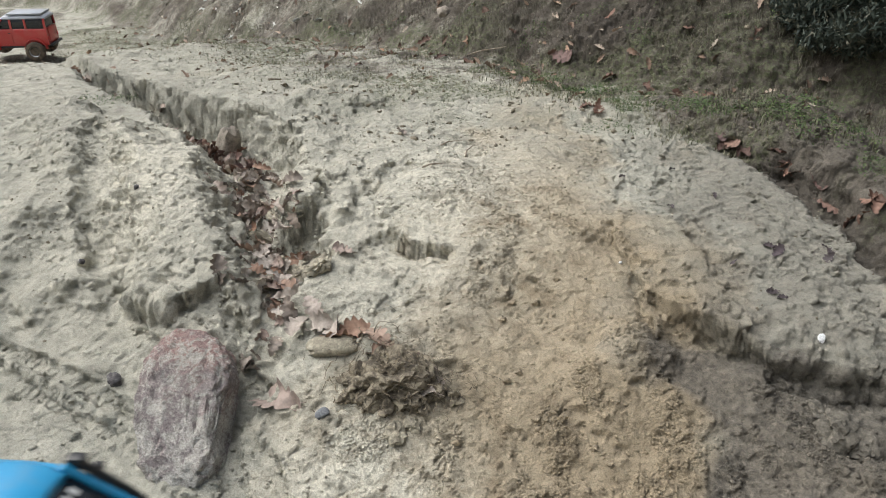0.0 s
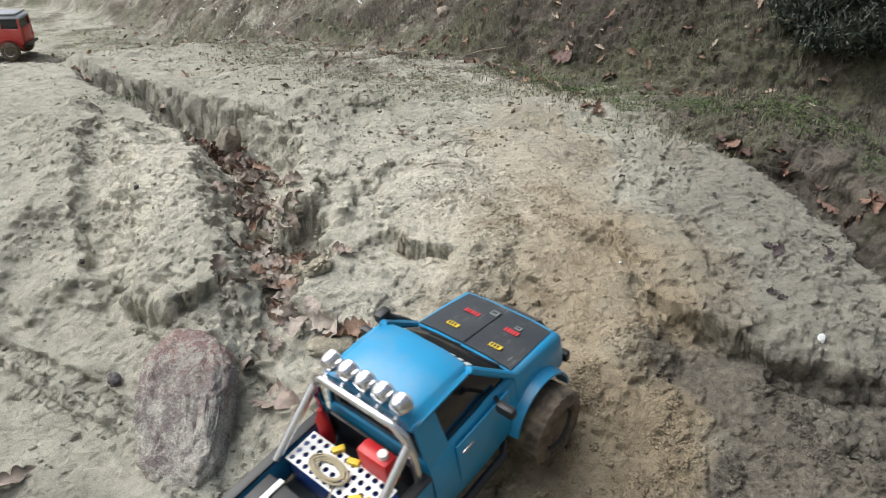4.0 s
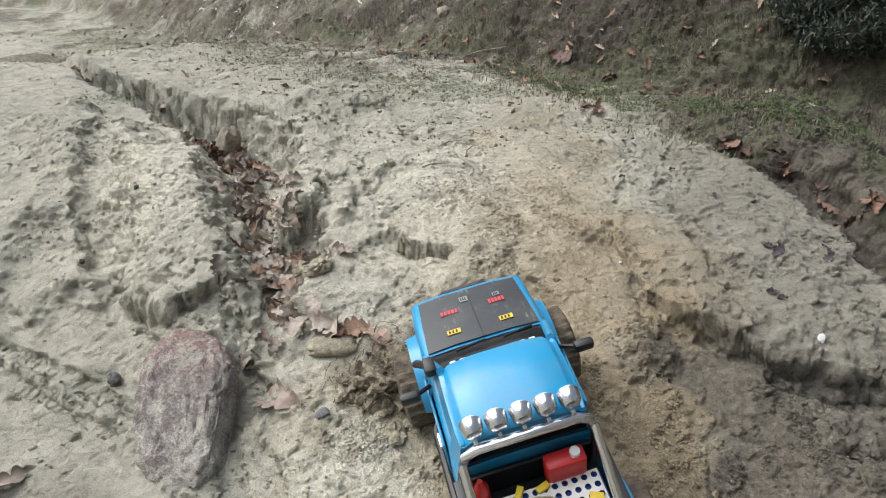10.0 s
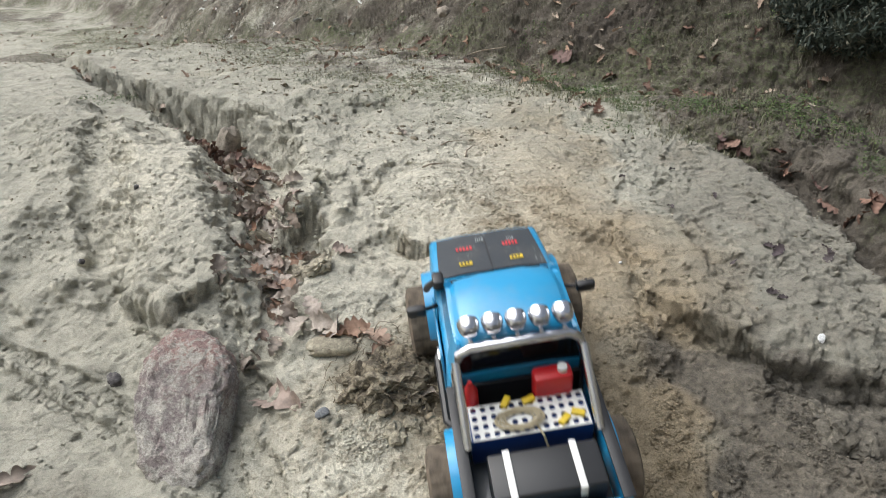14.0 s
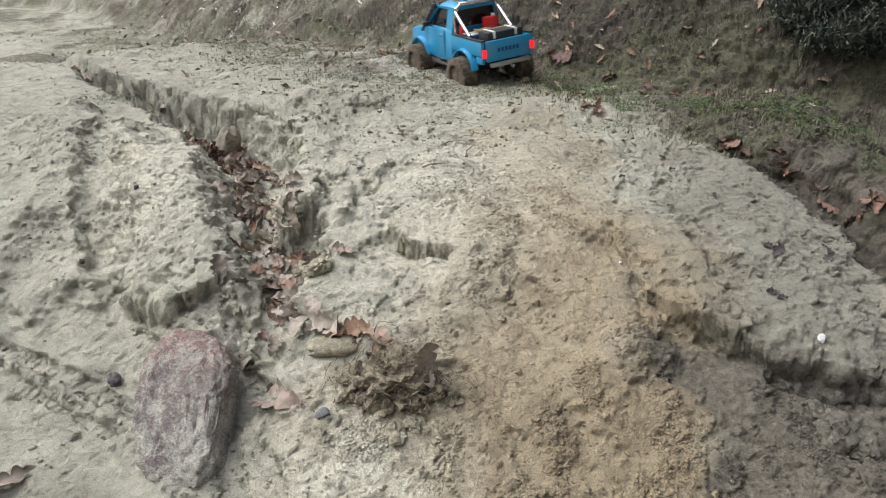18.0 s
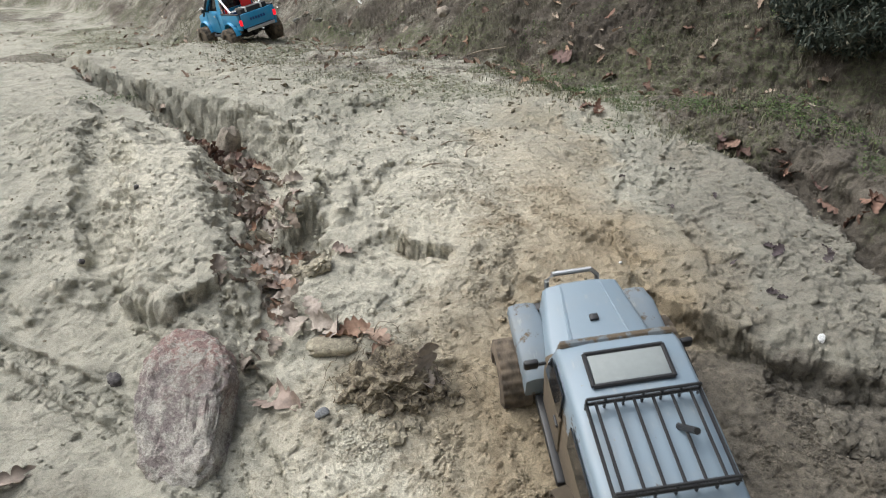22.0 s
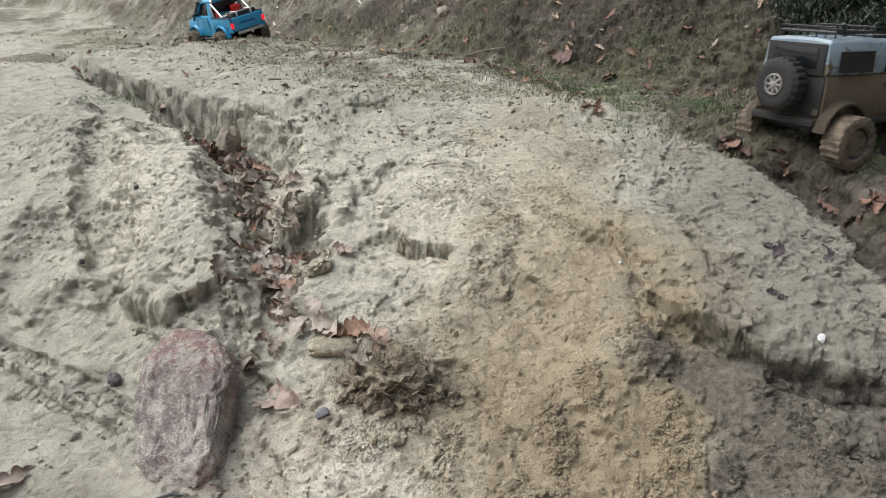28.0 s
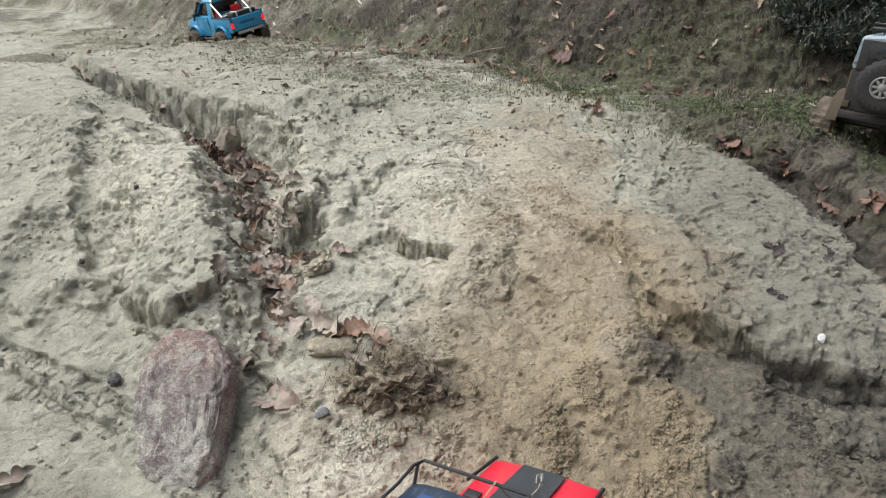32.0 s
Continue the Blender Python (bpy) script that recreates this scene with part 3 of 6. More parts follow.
def lump(name, size, seed, material, rough=0.25, detail=3, flat=1.0, label="", category="stone", angular=0.0):
    """A stone or clod: a broken-up ball, sitting on its base."""
    bm = bmesh.new()
    bmesh.ops.create_icosphere(bm, subdivisions=detail, radius=1)
    off = Vector((seed * 3.7, seed * 1.9, seed * 5.3))
    for v in bm.verts:
        d = v.co.normalized()
        k = 1 + rough * noise.noise(d * 1.3 + off) + rough * 0.5 * noise.noise(d * 3.1 + off) + rough * 0.3 * noise.noise(d * 7 + off) + rough * 0.2 * noise.noise(d * 17 + off)
        if angular:
            m = max(abs(d.x), abs(d.y), abs(d.z))
            k *= (1 - angular) + angular / m * 0.8
        v.co = Vector((d.x * size[0] * k, d.y * size[1] * k, d.z * size[2] * k))
    for f in bm.faces:
        f.smooth = True
    ob = part(name, bm, material)
    return tagged(ob, label, category)


def granite():
    """Grey-violet granite, redder towards one end, with pale grainy crust."""
    n = Nodes("red_granite", 0.9)
    sep = n.add("ShaderNodeSeparateXYZ")
    n.link(n.c, sep.inputs[0])
    big, mid, fine, grain = n.noise(0.05, 4), n.noise(0.016, 5, 0.75, distort=0.6), n.noise(0.0045, 4, 0.7), n.noise(0.0016, 2)
    red = n.math("ADD", n.math("MULTIPLY", sep.outputs[1], 4.0), n.math("MULTIPLY", n.math("SUBTRACT", big, 0.45), 2.2))
    c = n.mix(n.ramp(red, (0.1, 0.08), (0.75, 0.95)), n.ramp(fine, (0.3, (0.18, 0.155, 0.15)), (0.7, (0.36, 0.325, 0.31))), n.ramp(fine, (0.3, (0.25, 0.13, 0.115)), (0.7, (0.44, 0.29, 0.255))))
    crust = n.math("SUBTRACT", mid, n.math("MULTIPLY", sep.outputs[1], 0.4))
    c = n.mix(n.ramp(n.math("ADD", crust, n.math("MULTIPLY", n.math("SUBTRACT", big, 0.5), 0.5)), (0.44, 0.0), (0.57, 0.9)), c, n.ramp(fine, (0.35, (0.36, 0.34, 0.30)), (0.65, (0.60, 0.58, 0.52))))
    c = n.mix(0.6, c, n.ramp(grain, (0.35, 0.5), (0.6, 1.15)), "MULTIPLY")
    n.colour(c)
    n.bump((mid, 0.010, 0.8), (fine, 0.005, 0.9), (grain, 0.0015, 0.7))
    return n.m


# the large reddish stone: a broad slab, round at the top, broken off straight at its foot
def big_stone():
    bm = bmesh.new()
    bmesh.ops.create_icosphere(bm, subdivisions=5, radius=1)
    for v in bm.verts:
        d = v.co.normalized()
        x = math.copysign(abs(d.x) ** 0.55, d.x)
        y = math.copysign(abs(d.y) ** (0.80 if d.y > 0 else 0.42), d.y)
        z = math.copysign(abs(d.z) ** 0.42, d.z)
        # widest above the middle, shoulder on one side, narrow square foot
        w = 0.066 * (1.0 + 0.30 * y) * (1 - 0.26 * max(0, y - 0.25) ** 1.5)
        p = Vector((x * w + 0.022 * max(0, -y) - 0.010 * max(0, y - 0.4), y * 0.126 - 0.024 * max(0, x) * max(0, y), z * (0.040 - 0.004 * y)))
        k = 0.010 * noise.noise(p * 18) + 0.008 * abs(noise.noise(p * 45)) + 0.005 * noise.noise(p * 110) + 0.0025 * noise.noise(p * 260)
        v.co = p + d * k
    for f in bm.faces:
        f.smooth = True
    ob = part("granite_stone", bm, granite())
    ob.matrix_world = Matrix.Translation((-0.392, 0.868, at(-0.392, 0.868) + 0.024)) @ pose(0, 0, 0, 33, -2, -3)
    tagged(ob, "large reddish granite stone with pale crust, half sunk in sand", "stone")


big_stone()

# smaller stones, each where it lies: x, y, half sizes, seed, material, label
for x, y, size, seed, mt, label in (
        (-0.535, 0.945, (0.013, 0.011, 0.010), 3, DARKSTONE, "small dark pebble beside the granite stone"),
        (-0.180, 0.845, (0.012, 0.009, 0.007), 5, BLUESTONE, "small blue-grey pebble pressed into pale sand"),
        (0.610, 0.965, (0.009, 0.006, 0.004), 6, WHITESTONE, "tiny bright white stone on the sand"),
        (0.000, 3.080, (0.030, 0.026, 0.022), 7, PALESTONE, "rounded pale stone on the grassy bank"),
        (-0.575, 1.83, (0.030, 0.034, 0.058), 8, PALESTONE, "pointed sandstone wedge against the gully wall"),
        (-0.175, 0.955, (0.046, 0.019, 0.014), 9, GREYCLOD, "flat grey stone under dead leaves"),
        (-0.68, 1.19, (0.006, 0.006, 0.005), 12, DARKSTONE, "tiny dark pebble on pale sand"),
        (0.32, 1.14, (0.003, 0.003, 0.003), 13, WHITESTONE, "tiny white grain in the worn track"),
        (-0.60, 1.30, (0.006, 0.005, 0.004), 14, DARKSTONE, "tiny dark pebble in the sandy hollow"),
        (0.47, 2.98, (0.07, 0.05, 0.04), 15, PALESTONE, "pale stone high on the soil bank")):
    ob = lump("pebble" if max(size) < 0.02 else "stone", size, seed, mt, 0.3, 3, label=label, angular=0.35)
    ob.matrix_world = lie(x, y, seed * 40, size[2] * 0.45)

# clumps of dark soil and roots by the worn track, and crusted lumps
for i, (x, y, s, mt, label) in enumerate((
        (-0.085, 0.885, 0.040, DARKCLOD, "dark crumbly soil clump with roots and leaves"), (-0.128, 0.895, 0.030, DARKCLOD, "dark crumbly soil clump with roots"), (-0.040, 0.900, 0.030, DARKCLOD, "dark crumbly soil clump with roots"),
        (-0.060, 0.862, 0.024, DARKCLOD, "dark crumbly soil clump with roots"), (-0.110, 0.862, 0.020, DARKCLOD, "dark crumbly soil clump with roots"), (-0.010, 0.885, 0.019, DARKCLOD, "dark crumbly soil clump with roots"), (0.015, 0.872, 0.014, DARKCLOD, "dark crumbly soil clump with roots"), (-0.145, 0.87, 0.014, DARKCLOD, "dark crumbly soil clump with roots"), (-0.03, 0.855, 0.015, DARKCLOD, "dark crumbly soil clump with roots"), (-0.085, 0.845, 0.014, DARKCLOD, "dark crumbly soil clump with roots"), (-0.10, 0.915, 0.022, DARKCLOD, "dark crumbly soil clump with roots"),
        (-0.070, 0.812, 0.018, GREYCLOD, "grey crusted lump of sand"), (-0.045, 0.825, 0.013, GREYCLOD, "grey crusted lump of sand"),
        (0.590, 0.832, 0.036, DAMPCLOD, "rounded lump of sand below the scarp"), (0.618, 0.815, 0.024, DAMPCLOD, "rounded lump of sand below the scarp"), (0.575, 0.868, 0.022, DAMPCLOD, "rounded lump of sand below the scarp"),
        (-0.375, 1.31, 0.030, GREYCLOD, "pale clod of sand among dead leaves"), (-0.355, 1.42, 0.026, GREYCLOD, "pale clod of sand among dead leaves"), (-0.31, 1.22, 0.026, GREYCLOD, "pale clod of sand among dead leaves"), (-0.22, 1.12, 0.028, GREYCLOD, "pale clod of sand among dead leaves"),
        (-0.33, 1.12, 0.022, GREYCLOD, "pale clod of sand among dead leaves"), (-0.27, 1.17, 0.024, GREYCLOD, "pale clod of sand among dead leaves"), (-0.47, 1.60, 0.025, GREYCLOD, "pale clod of sand among dead leaves"))):
    ob = lump("soil_clump" if mt is DARKCLOD else "sand_lump", (s, s * 0.85, s * (0.7 if mt is DARKCLOD else 0.55)), 20 + i, mt, 0.8 if mt is DARKCLOD else 0.5, 4 if s > 0.015 else 3, label=label, category="soil clump" if mt is DARKCLOD else "sand lump")
    ob.matrix_world = lie(x, y, i * 57, s * 0.15)


def root_fibres(x, y, count, reach, seed):
    """Thin roots and torn leaf shreds sticking out of the soil clumps, as one mesh."""
    rng = random.Random(seed)
    pts, faces = [], []
    for _ in range(count):
        px, py = x + rng.gauss(0, reach), y + rng.gauss(0, reach * 0.45)
        c = Vector((px, py, at(px, py) + rng.uniform(0.0, 0.045) * math.exp(-((px - x) / reach) ** 2 * 0.5)))
        a, up, l = rng.uniform(0, 6.28), rng.uniform(-0.3, 0.7), rng.uniform(0.012, 0.045)
        w = rng.choice((0.0004, 0.0005, 0.0006, 0.0011))
        for k in range(5):
            d = Vector((math.cos(a), math.sin(a), up)).normalized() * l / 5
            n = d.cross(Vector((0.3, 0.2, 1))).normalized() * w
            b = len(pts)
            pts += [tuple(c - n), tuple(c + n), tuple(c + d + n * 0.8), tuple(c + d - n * 0.8)]
            faces.append((b, b + 1, b + 2, b + 3))
            c, a, up = c + d, a + rng.uniform(-0.8, 0.8), up + rng.uniform(-0.6, 0.2)
    me = bpy.data.meshes.new("root_fibres")
    me.from_pydata(pts, [], faces)
    tagged(link("root_fibres", me, FIBRE), "thin dark roots and torn leaf shreds in the soil clump", "roots", kind="stuff")


def fibre():
    n = Nodes("root_fibre", 0.9)
    n.colour(n.ramp(n.by_island(), (0.0, (0.05, 0.04, 0.028)), (0.5, (0.13, 0.105, 0.07)), (0.8, (0.22, 0.18, 0.12)), (1.0, (0.32, 0.27, 0.19))))
    return n.m


FIBRE = fibre()
root_fibres(-0.065, 0.885, 520, 0.048, 5)
root_fibres(-0.10, 0.935, 120, 0.05, 6)


# loose crumbs of churned sand
def crumbs(name, label, count, seed, material, region, sizes):
    rng = np.random.default_rng(seed)
    bm = bmesh.new()
    bmesh.ops.create_icosphere(bm, subdivisions=1, radius=1)
    bv = np.array([v.co[:] for v in bm.verts])
    bf = np.array([[v.index for v in f.verts] for f in bm.faces])
    bm.free()
    x, y = region(rng, count)
    z = surface(x, y)
    n = len(x)
    s = sizes[0] * (sizes[1] / sizes[0]) ** (rng.random(n) ** 2.2)
    jitter = 1 + 0.42 * rng.standard_normal((n, len(bv), 1)).clip(-1.6, 1.6)
    stretch = rng.uniform(0.55, 1.35, (n, 1, 3)) * np.array([1.0, 1.0, 0.7])
    a = rng.uniform(0, 6.28, n)
    ca, sa = np.cos(a)[:, None], np.sin(a)[:, None]
    p = bv[None] * jitter * stretch * s[:, None, None]
    px, py = p[..., 0] * ca - p[..., 1] * sa, p[..., 0] * sa + p[..., 1] * ca
    pts = np.stack([px + x[:, None], py + y[:, None], p[..., 2] + (z + s * 0.12 + surface(x, y, "push"))[:, None]], -1).reshape(-1, 3)
    faces = (bf[None] + (np.arange(n) * len(bv))[:, None, None]).reshape(-1, 3)
    me = soup_mesh(name, pts, faces)
    if material is SAND:
        for key in list(ATTRS)[2:]:
            me.attributes.new(key, "FLOAT", "POINT").data.foreach_set("value", np.repeat(surface(x, y, key), len(bv)).astype(np.float32))
    tagged(link(name, me, material), label, "sand crumbs", kind="stuff")


def worn_region(rng, count):
    x, y = rng.uniform(-0.25, 0.65, count * 8), rng.uniform(0.55, 1.75, count * 8)
    keep = rng.random(count * 8) < worn(x, y) * (0.06 + 0.94 * smooth(0.05, 0.45, noise2(x * 1.6, y, 0.09, 86, 2))) * (0.25 + 0.75 * smooth(1.0, 0.78, y))
    return x[keep][:count], y[keep][:count]


def crust_region(rng, count):
    x, y = rng.uniform(-1.9, 0.8, count * 4), rng.uniform(0.6, 2.9, count * 4)
    keep = rng.random(count * 4) < (1 - worn(x, y)) * smooth(0.15, 0.6, noise2(x, y, 0.10, 103, 2)) * (1 - 0.6 * smooth(-0.3, -0.5, x))
    return x[keep][:count], y[keep][:count]


def track_region(rng, count):
    x, y = rng.uniform(-1.6, 0.9, count * 3), rng.uniform(1.6, 4.2, count * 3)
    d, side, _, _ = along(FOOT, x, y)
    keep = (d * side > -0.9) & (d * side < 0.25) & (rng.random(count * 3) < 0.25 + 0.75 * smooth(0.0, 0.5, noise2(x, y, 0.12, 105, 2)))
    return x[keep][:count], y[keep][:count]


def wall_region(rng, count):
    x, y = rng.uniform(-1.4, 0.8, count * 12), rng.uniform(0.6, 2.6, count * 12)
    keep = rng.random(count * 12) < smooth(0.55, 1.6, surface(x, y, "steep")) * (0.3 + 0.7 * smooth(-0.1, 0.4, noise2(x, y, 0.05, 104, 2)))
    return x[keep][:count], y[keep][:count]


crumbs("wall_crumbs", "crumbling bits of crust on the gully walls and scarps", 14000, 6, SAND, wall_region, (0.0010, 0.0055))
crumbs("sand_crumbs", "loose crumbs of damp yellow sand in the track", 34000, 1, SAND, worn_region, (0.0008, 0.0036))
crumbs("crust_crumbs", "grey crumbs of dry crusted sand", 16000, 2, SAND, crust_region, (0.0010, 0.0055))
crumbs("soil_crumbs", "brown crumbs of soil and litter on the track", 3500, 3, BROWNCLOD, track_region, (0.0016, 0.008))


def fleck_region(rng, count):
    x, y = rng.uniform(-0.9, 0.85, count * 4), rng.uniform(1.0, 2.6, count * 4)
    keep = rng.random(count * 4) < (1 - 0.7 * worn(x, y)) * (0.15 + 0.85 * smooth(0.1, 0.6, noise2(x, y, 0.16, 107, 2)))
    return x[keep][:count], y[keep][:count]


crumbs("dark_flecks", "small dark flecks of litter on pale sand", 1200, 4, BROWNCLOD, fleck_region, (0.0012, 0.0036))


# dead oak leaves: lobed blades, bent along the rib, curled at the edge
def leaf_mesh(seed, material, length=0.085):
    """An oak leaf with round lobes and deep sinuses, crumpled, its edges curled in."""
    rng = random.Random(seed)
    bm = bmesh.new()
    rows = []
    n = 30
    lobes, phase = rng.choice((4, 4.5, 5)), rng.uniform(-0.3, 0.3)
    curl, bend, twist, crush = rng.uniform(0.2, 1.3), rng.uniform(-1.6, 1.8), rng.uniform(-1.2, 1.2), rng.uniform(0.05, 0.14)
    off = Vector((seed * 2.3, seed * 5.1, seed * 0.7))
    for i in range(n + 1):
        u = i / n
        envelope = (0.06 + 0.30 * math.sin(math.pi * min(1.0, 0.03 + 0.95 * u)) ** 0.7) * (0.65 + 0.55 * u)
        row = []
        for k in (-1, -0.75, -0.4, 0, 0.4, 0.75, 1):
            lobe = 0.42 + 0.58 * abs(math.sin(math.pi * lobes * u + phase + (0.5 if k > 0 else 0))) ** 0.65
            w = envelope * lobe * k * length * rng.uniform(0.94, 1.06)
            if i == n:
                w *= 0.4
            y = (u - 0.5 + 0.10 * abs(k) * envelope) * length
            p = Vector((w, y, 0)) / length
            z = length * (bend * 0.5 * (u - 0.5) ** 2 + curl * abs(p.x) ** 1.7 + twist * p.x * (u - 0.5) + crush * noise.noise(p * 4.5 + off) + 0.4 * crush * noise.noise(p * 11 + off))
            row.append(bm.verts.new((w * (1 - 0.35 * min(1, curl) * abs(k)), y * (1 - 0.12 * abs(bend)), z + 0.001)))
        rows.append(row)
    for a, b in zip(rows, rows[1:]):
        for j in range(6):
            bm.faces.new((a[j], a[j + 1], b[j + 1], b[j])).smooth = True
    foot = rows[0][3].co
    last = None
    for p in (foot + Vector((0.001, -0.014, 0.003)), foot + Vector((0, -0.006, 0.001)), foot):
        ring = [bm.verts.new((p[0] + 0.0007 * math.cos(t), p[1], p[2] + 0.0007 * math.sin(t))) for t in (0, 2.1, 4.2)]
        if last:
            for j in range(3):
                bm.faces.new((last[j], last[(j + 1) % 3], ring[(j + 1) % 3], ring[j]))
        last = ring
    me = bpy.data.meshes.new("oak_leaf")
    bm.to_mesh(me)
    bm.free()
    me.materials.append(material)
    return me


DARKLEAF = leaf_material("dark_wet_leaf", (0.0, (0.05, 0.038, 0.042)), (0.6, (0.085, 0.065, 0.07)), (1.0, (0.12, 0.10, 0.10)))
LEAVES = [leaf_mesh(k + 1, LEAF) for k in range(9)] + [leaf_mesh(k + 20, RUSSET) for k in range(6)] + [leaf_mesh(k + 30, DARKLEAF) for k in range(3)]
rng = random.Random(11)


WARM = ("leaves along the bank", "leaves in the ditch", "leaves on the bank")


def leaf(x, y, size, label, group, yaw=None, tip=0, lean=0, lift=0.004, follow=0.8, k=None):
    ob = new("oak_leaf", LEAVES[(rng.randrange(9) if group not in WARM else 9 + rng.randrange(6)) if k is None else k])
    ob.matrix_world = lie(x, y, rng.uniform(0, 360) if yaw is None else yaw, lift, tip, lean, follow) @ Matrix.Scale(size / 0.085, 4)
    return tagged(ob, label, "leaf", group)


# drifts of leaves along the gully: place on the gully line, how many, how wide, how large
for a, b, count, wide, size in ((1, 2, 22, 0.02, 0.05), (2, 3, 44, 0.03, 0.052), (3, 4, 52, 0.042, 0.055), (4, 5, 46, 0.04, 0.052), (5, 6, 44, 0.036, 0.050), (6, 7, 40, 0.034, 0.048), (7, 8, 24, 0.03, 0.048), (8, 9, 8, 0.02, 0.045)):
    for k in range(count):
        u = rng.random()
        x = GULLY[a][0] + u * (GULLY[b][0] - GULLY[a][0]) + rng.gauss(-0.01, wide * 0.8)
        y = GULLY[a][1] + u * (GULLY[b][1] - GULLY[a][1]) + rng.gauss(0, wide * 0.6)
        russet = 9 + rng.randrange(6) if a in (2, 3) and rng.random() < 0.45 else None
        leaf(x, y, size * rng.uniform(0.6, 1.2), "curled dead brown oak leaf in the sandy gully", "leaves in the gully", None, rng.uniform(-60, 60), rng.uniform(-60, 60), rng.uniform(0.002, 0.016), 0.5, russet)
# the drift that spills out beside the track
for x, y, size in ((-0.11, 0.96, 0.075), (-0.08, 0.94, 0.08), (-0.14, 0.985, 0.07), (-0.18, 0.99, 0.075), (-0.21, 1.0, 0.07), (-0.24, 1.01, 0.065), (-0.16, 0.97, 0.065), (-0.06, 0.925, 0.06), (-0.10, 0.925, 0.06), (-0.03, 0.915, 0.055), (-0.22, 1.03, 0.06), (-0.26, 1.04, 0.06), (-0.07, 0.90, 0.05), (-0.11, 0.90, 0.055), (-0.02, 0.895, 0.05), (-0.27, 1.09, 0.075), (-0.285, 1.12, 0.075)):
    leaf(x, y, size, "pale brown dead oak leaf beside the worn track", "leaves beside the track", None, rng.uniform(-30, 45), rng.uniform(-30, 30), rng.uniform(0.004, 0.016), 0.6)
# single leaves
for x, y, size, yaw in ((-0.255, 0.885, 0.105, 60), (-0.62, 0.772, 0.07, 130), (-0.10, 1.70, 0.045, 30), (-0.18, 1.16, 0.05, 70), (-0.50, 1.42, 0.05, 80), (-0.385, 1.08, 0.06, 15)):
    leaf(x, y, size, "single dead oak leaf on pale sand", "scattered leaves", yaw, rng.uniform(-15, 25), rng.uniform(-15, 15))
for x, y, size in ((-0.07, 2.95, 0.075), (0.09, 2.74, 0.06), (-0.20, 2.72, 0.085), (-0.01, 2.68, 0.065), (0.09, 2.52, 0.075), (-0.58, 3.44, 0.05), (0.31, 2.39, 0.075), (0.39, 2.37, 0.095), (0.37, 2.42, 0.08), (0.53, 2.21, 0.085), (0.61, 2.09, 0.06), (0.67, 2.02, 0.065), (0.73, 1.92, 0.06), (0.70, 1.95, 0.05), (0.41, 1.86, 0.07), (0.38, 1.88, 0.05), (-0.29, 2.46, 0.04), (-1.91, 4.54, 0.05), (-2.08, 4.73, 0.05), (-1.37, 4.32, 0.05), (0.17, 2.85, 0.06), (0.55, 2.45, 0.06), (0.75, 2.25, 0.06), (0.9, 2.1, 0.055), (0.25, 2.66, 0.05)):
    leaf(x, y, size, "dead orange-brown oak leaf on the grassy track edge", "leaves along the bank", None, rng.uniform(-25, 35), rng.uniform(-25, 25))
for x, y in ((0.655, 1.625), (0.665, 1.61), (0.675, 1.60), (0.69, 1.585), (0.70, 1.57), (0.745, 1.52), (0.755, 1.505), (0.765, 1.49), (0.76, 1.50), (0.775, 1.475), (0.83, 1.32), (0.84, 1.30), (0.845, 1.285), (0.83, 1.29), (0.85, 1.27), (0.835, 1.16), (0.84, 1.14), (0.83, 1.10), (0.80, 1.42), (0.815, 1.38)):
    leaf(x, y, rng.uniform(0.035, 0.06), "dead russet oak leaf in the ditch behind the mound", "leaves in the ditch", None, rng.uniform(-30, 40), rng.uniform(-30, 30), rng.uniform(0.003, 0.010), 0.6)
# dark torn bits of leaf on the mound
for x, y, size in ((0.608, 1.157, 0.035), (0.60, 1.175, 0.025), (0.70, 1.15, 0.03), (0.71, 1.18, 0.025), (0.565, 1.06, 0.028), (0.575, 1.045, 0.022), (0.52, 1.13, 0.018), (0.45, 1.30, 0.02), (0.38, 1.42, 0.018), (0.56, 1.36, 0.02), (0.50, 1.47, 0.018)):
    leaf(x, y, size, "dark torn bit of dead leaf on the sand", "dark leaf bits", None, rng.uniform(-30, 30), rng.uniform(-30, 30), 0.004, 0.8, 15 + rng.randrange(3))
# the leaf that the wheels throw aside
THROWN_LEAF = leaf(-0.03, 0.885, 0.085, "dead orange-brown oak leaf thrown about by wheels", "leaves beside the track", 40, 60, 0, 0.03, 0.3, 2)


# ---- growth on the bank ----
def blade_material(name, *stops):
    n = Nodes(name, 0.8)
    n.colour(n.ramp(n.by_island(), *stops))
    return n.m


DRYGRASS = blade_material("dry_grass", (0.0, (0.05, 0.04, 0.03)), (0.35, (0.10, 0.088, 0.066)), (0.6, (0.155, 0.138, 0.105)), (0.8, (0.10, 0.102, 0.062)), (1.0, (0.24, 0.215, 0.165)))
STRAW = blade_material("straw_and_short_grass", (0.0, (0.09, 0.08, 0.055)), (0.3, (0.12, 0.14, 0.065)), (0.55, (0.20, 0.185, 0.12)), (0.8, (0.11, 0.125, 0.06)), (1.0, (0.36, 0.33, 0.25)))
GREENS = blade_material("small_green_weeds", (0.0, (0.025, 0.05, 0.015)), (0.5, (0.055, 0.095, 0.027)), (1.0, (0.11, 0.15, 0.045)))
DARKNEEDLE = blade_material("dark_evergreen", (0.0, (0.020, 0.030, 0.024)), (0.6, (0.050, 0.068, 0.052)), (1.0, (0.10, 0.098, 0.07)))


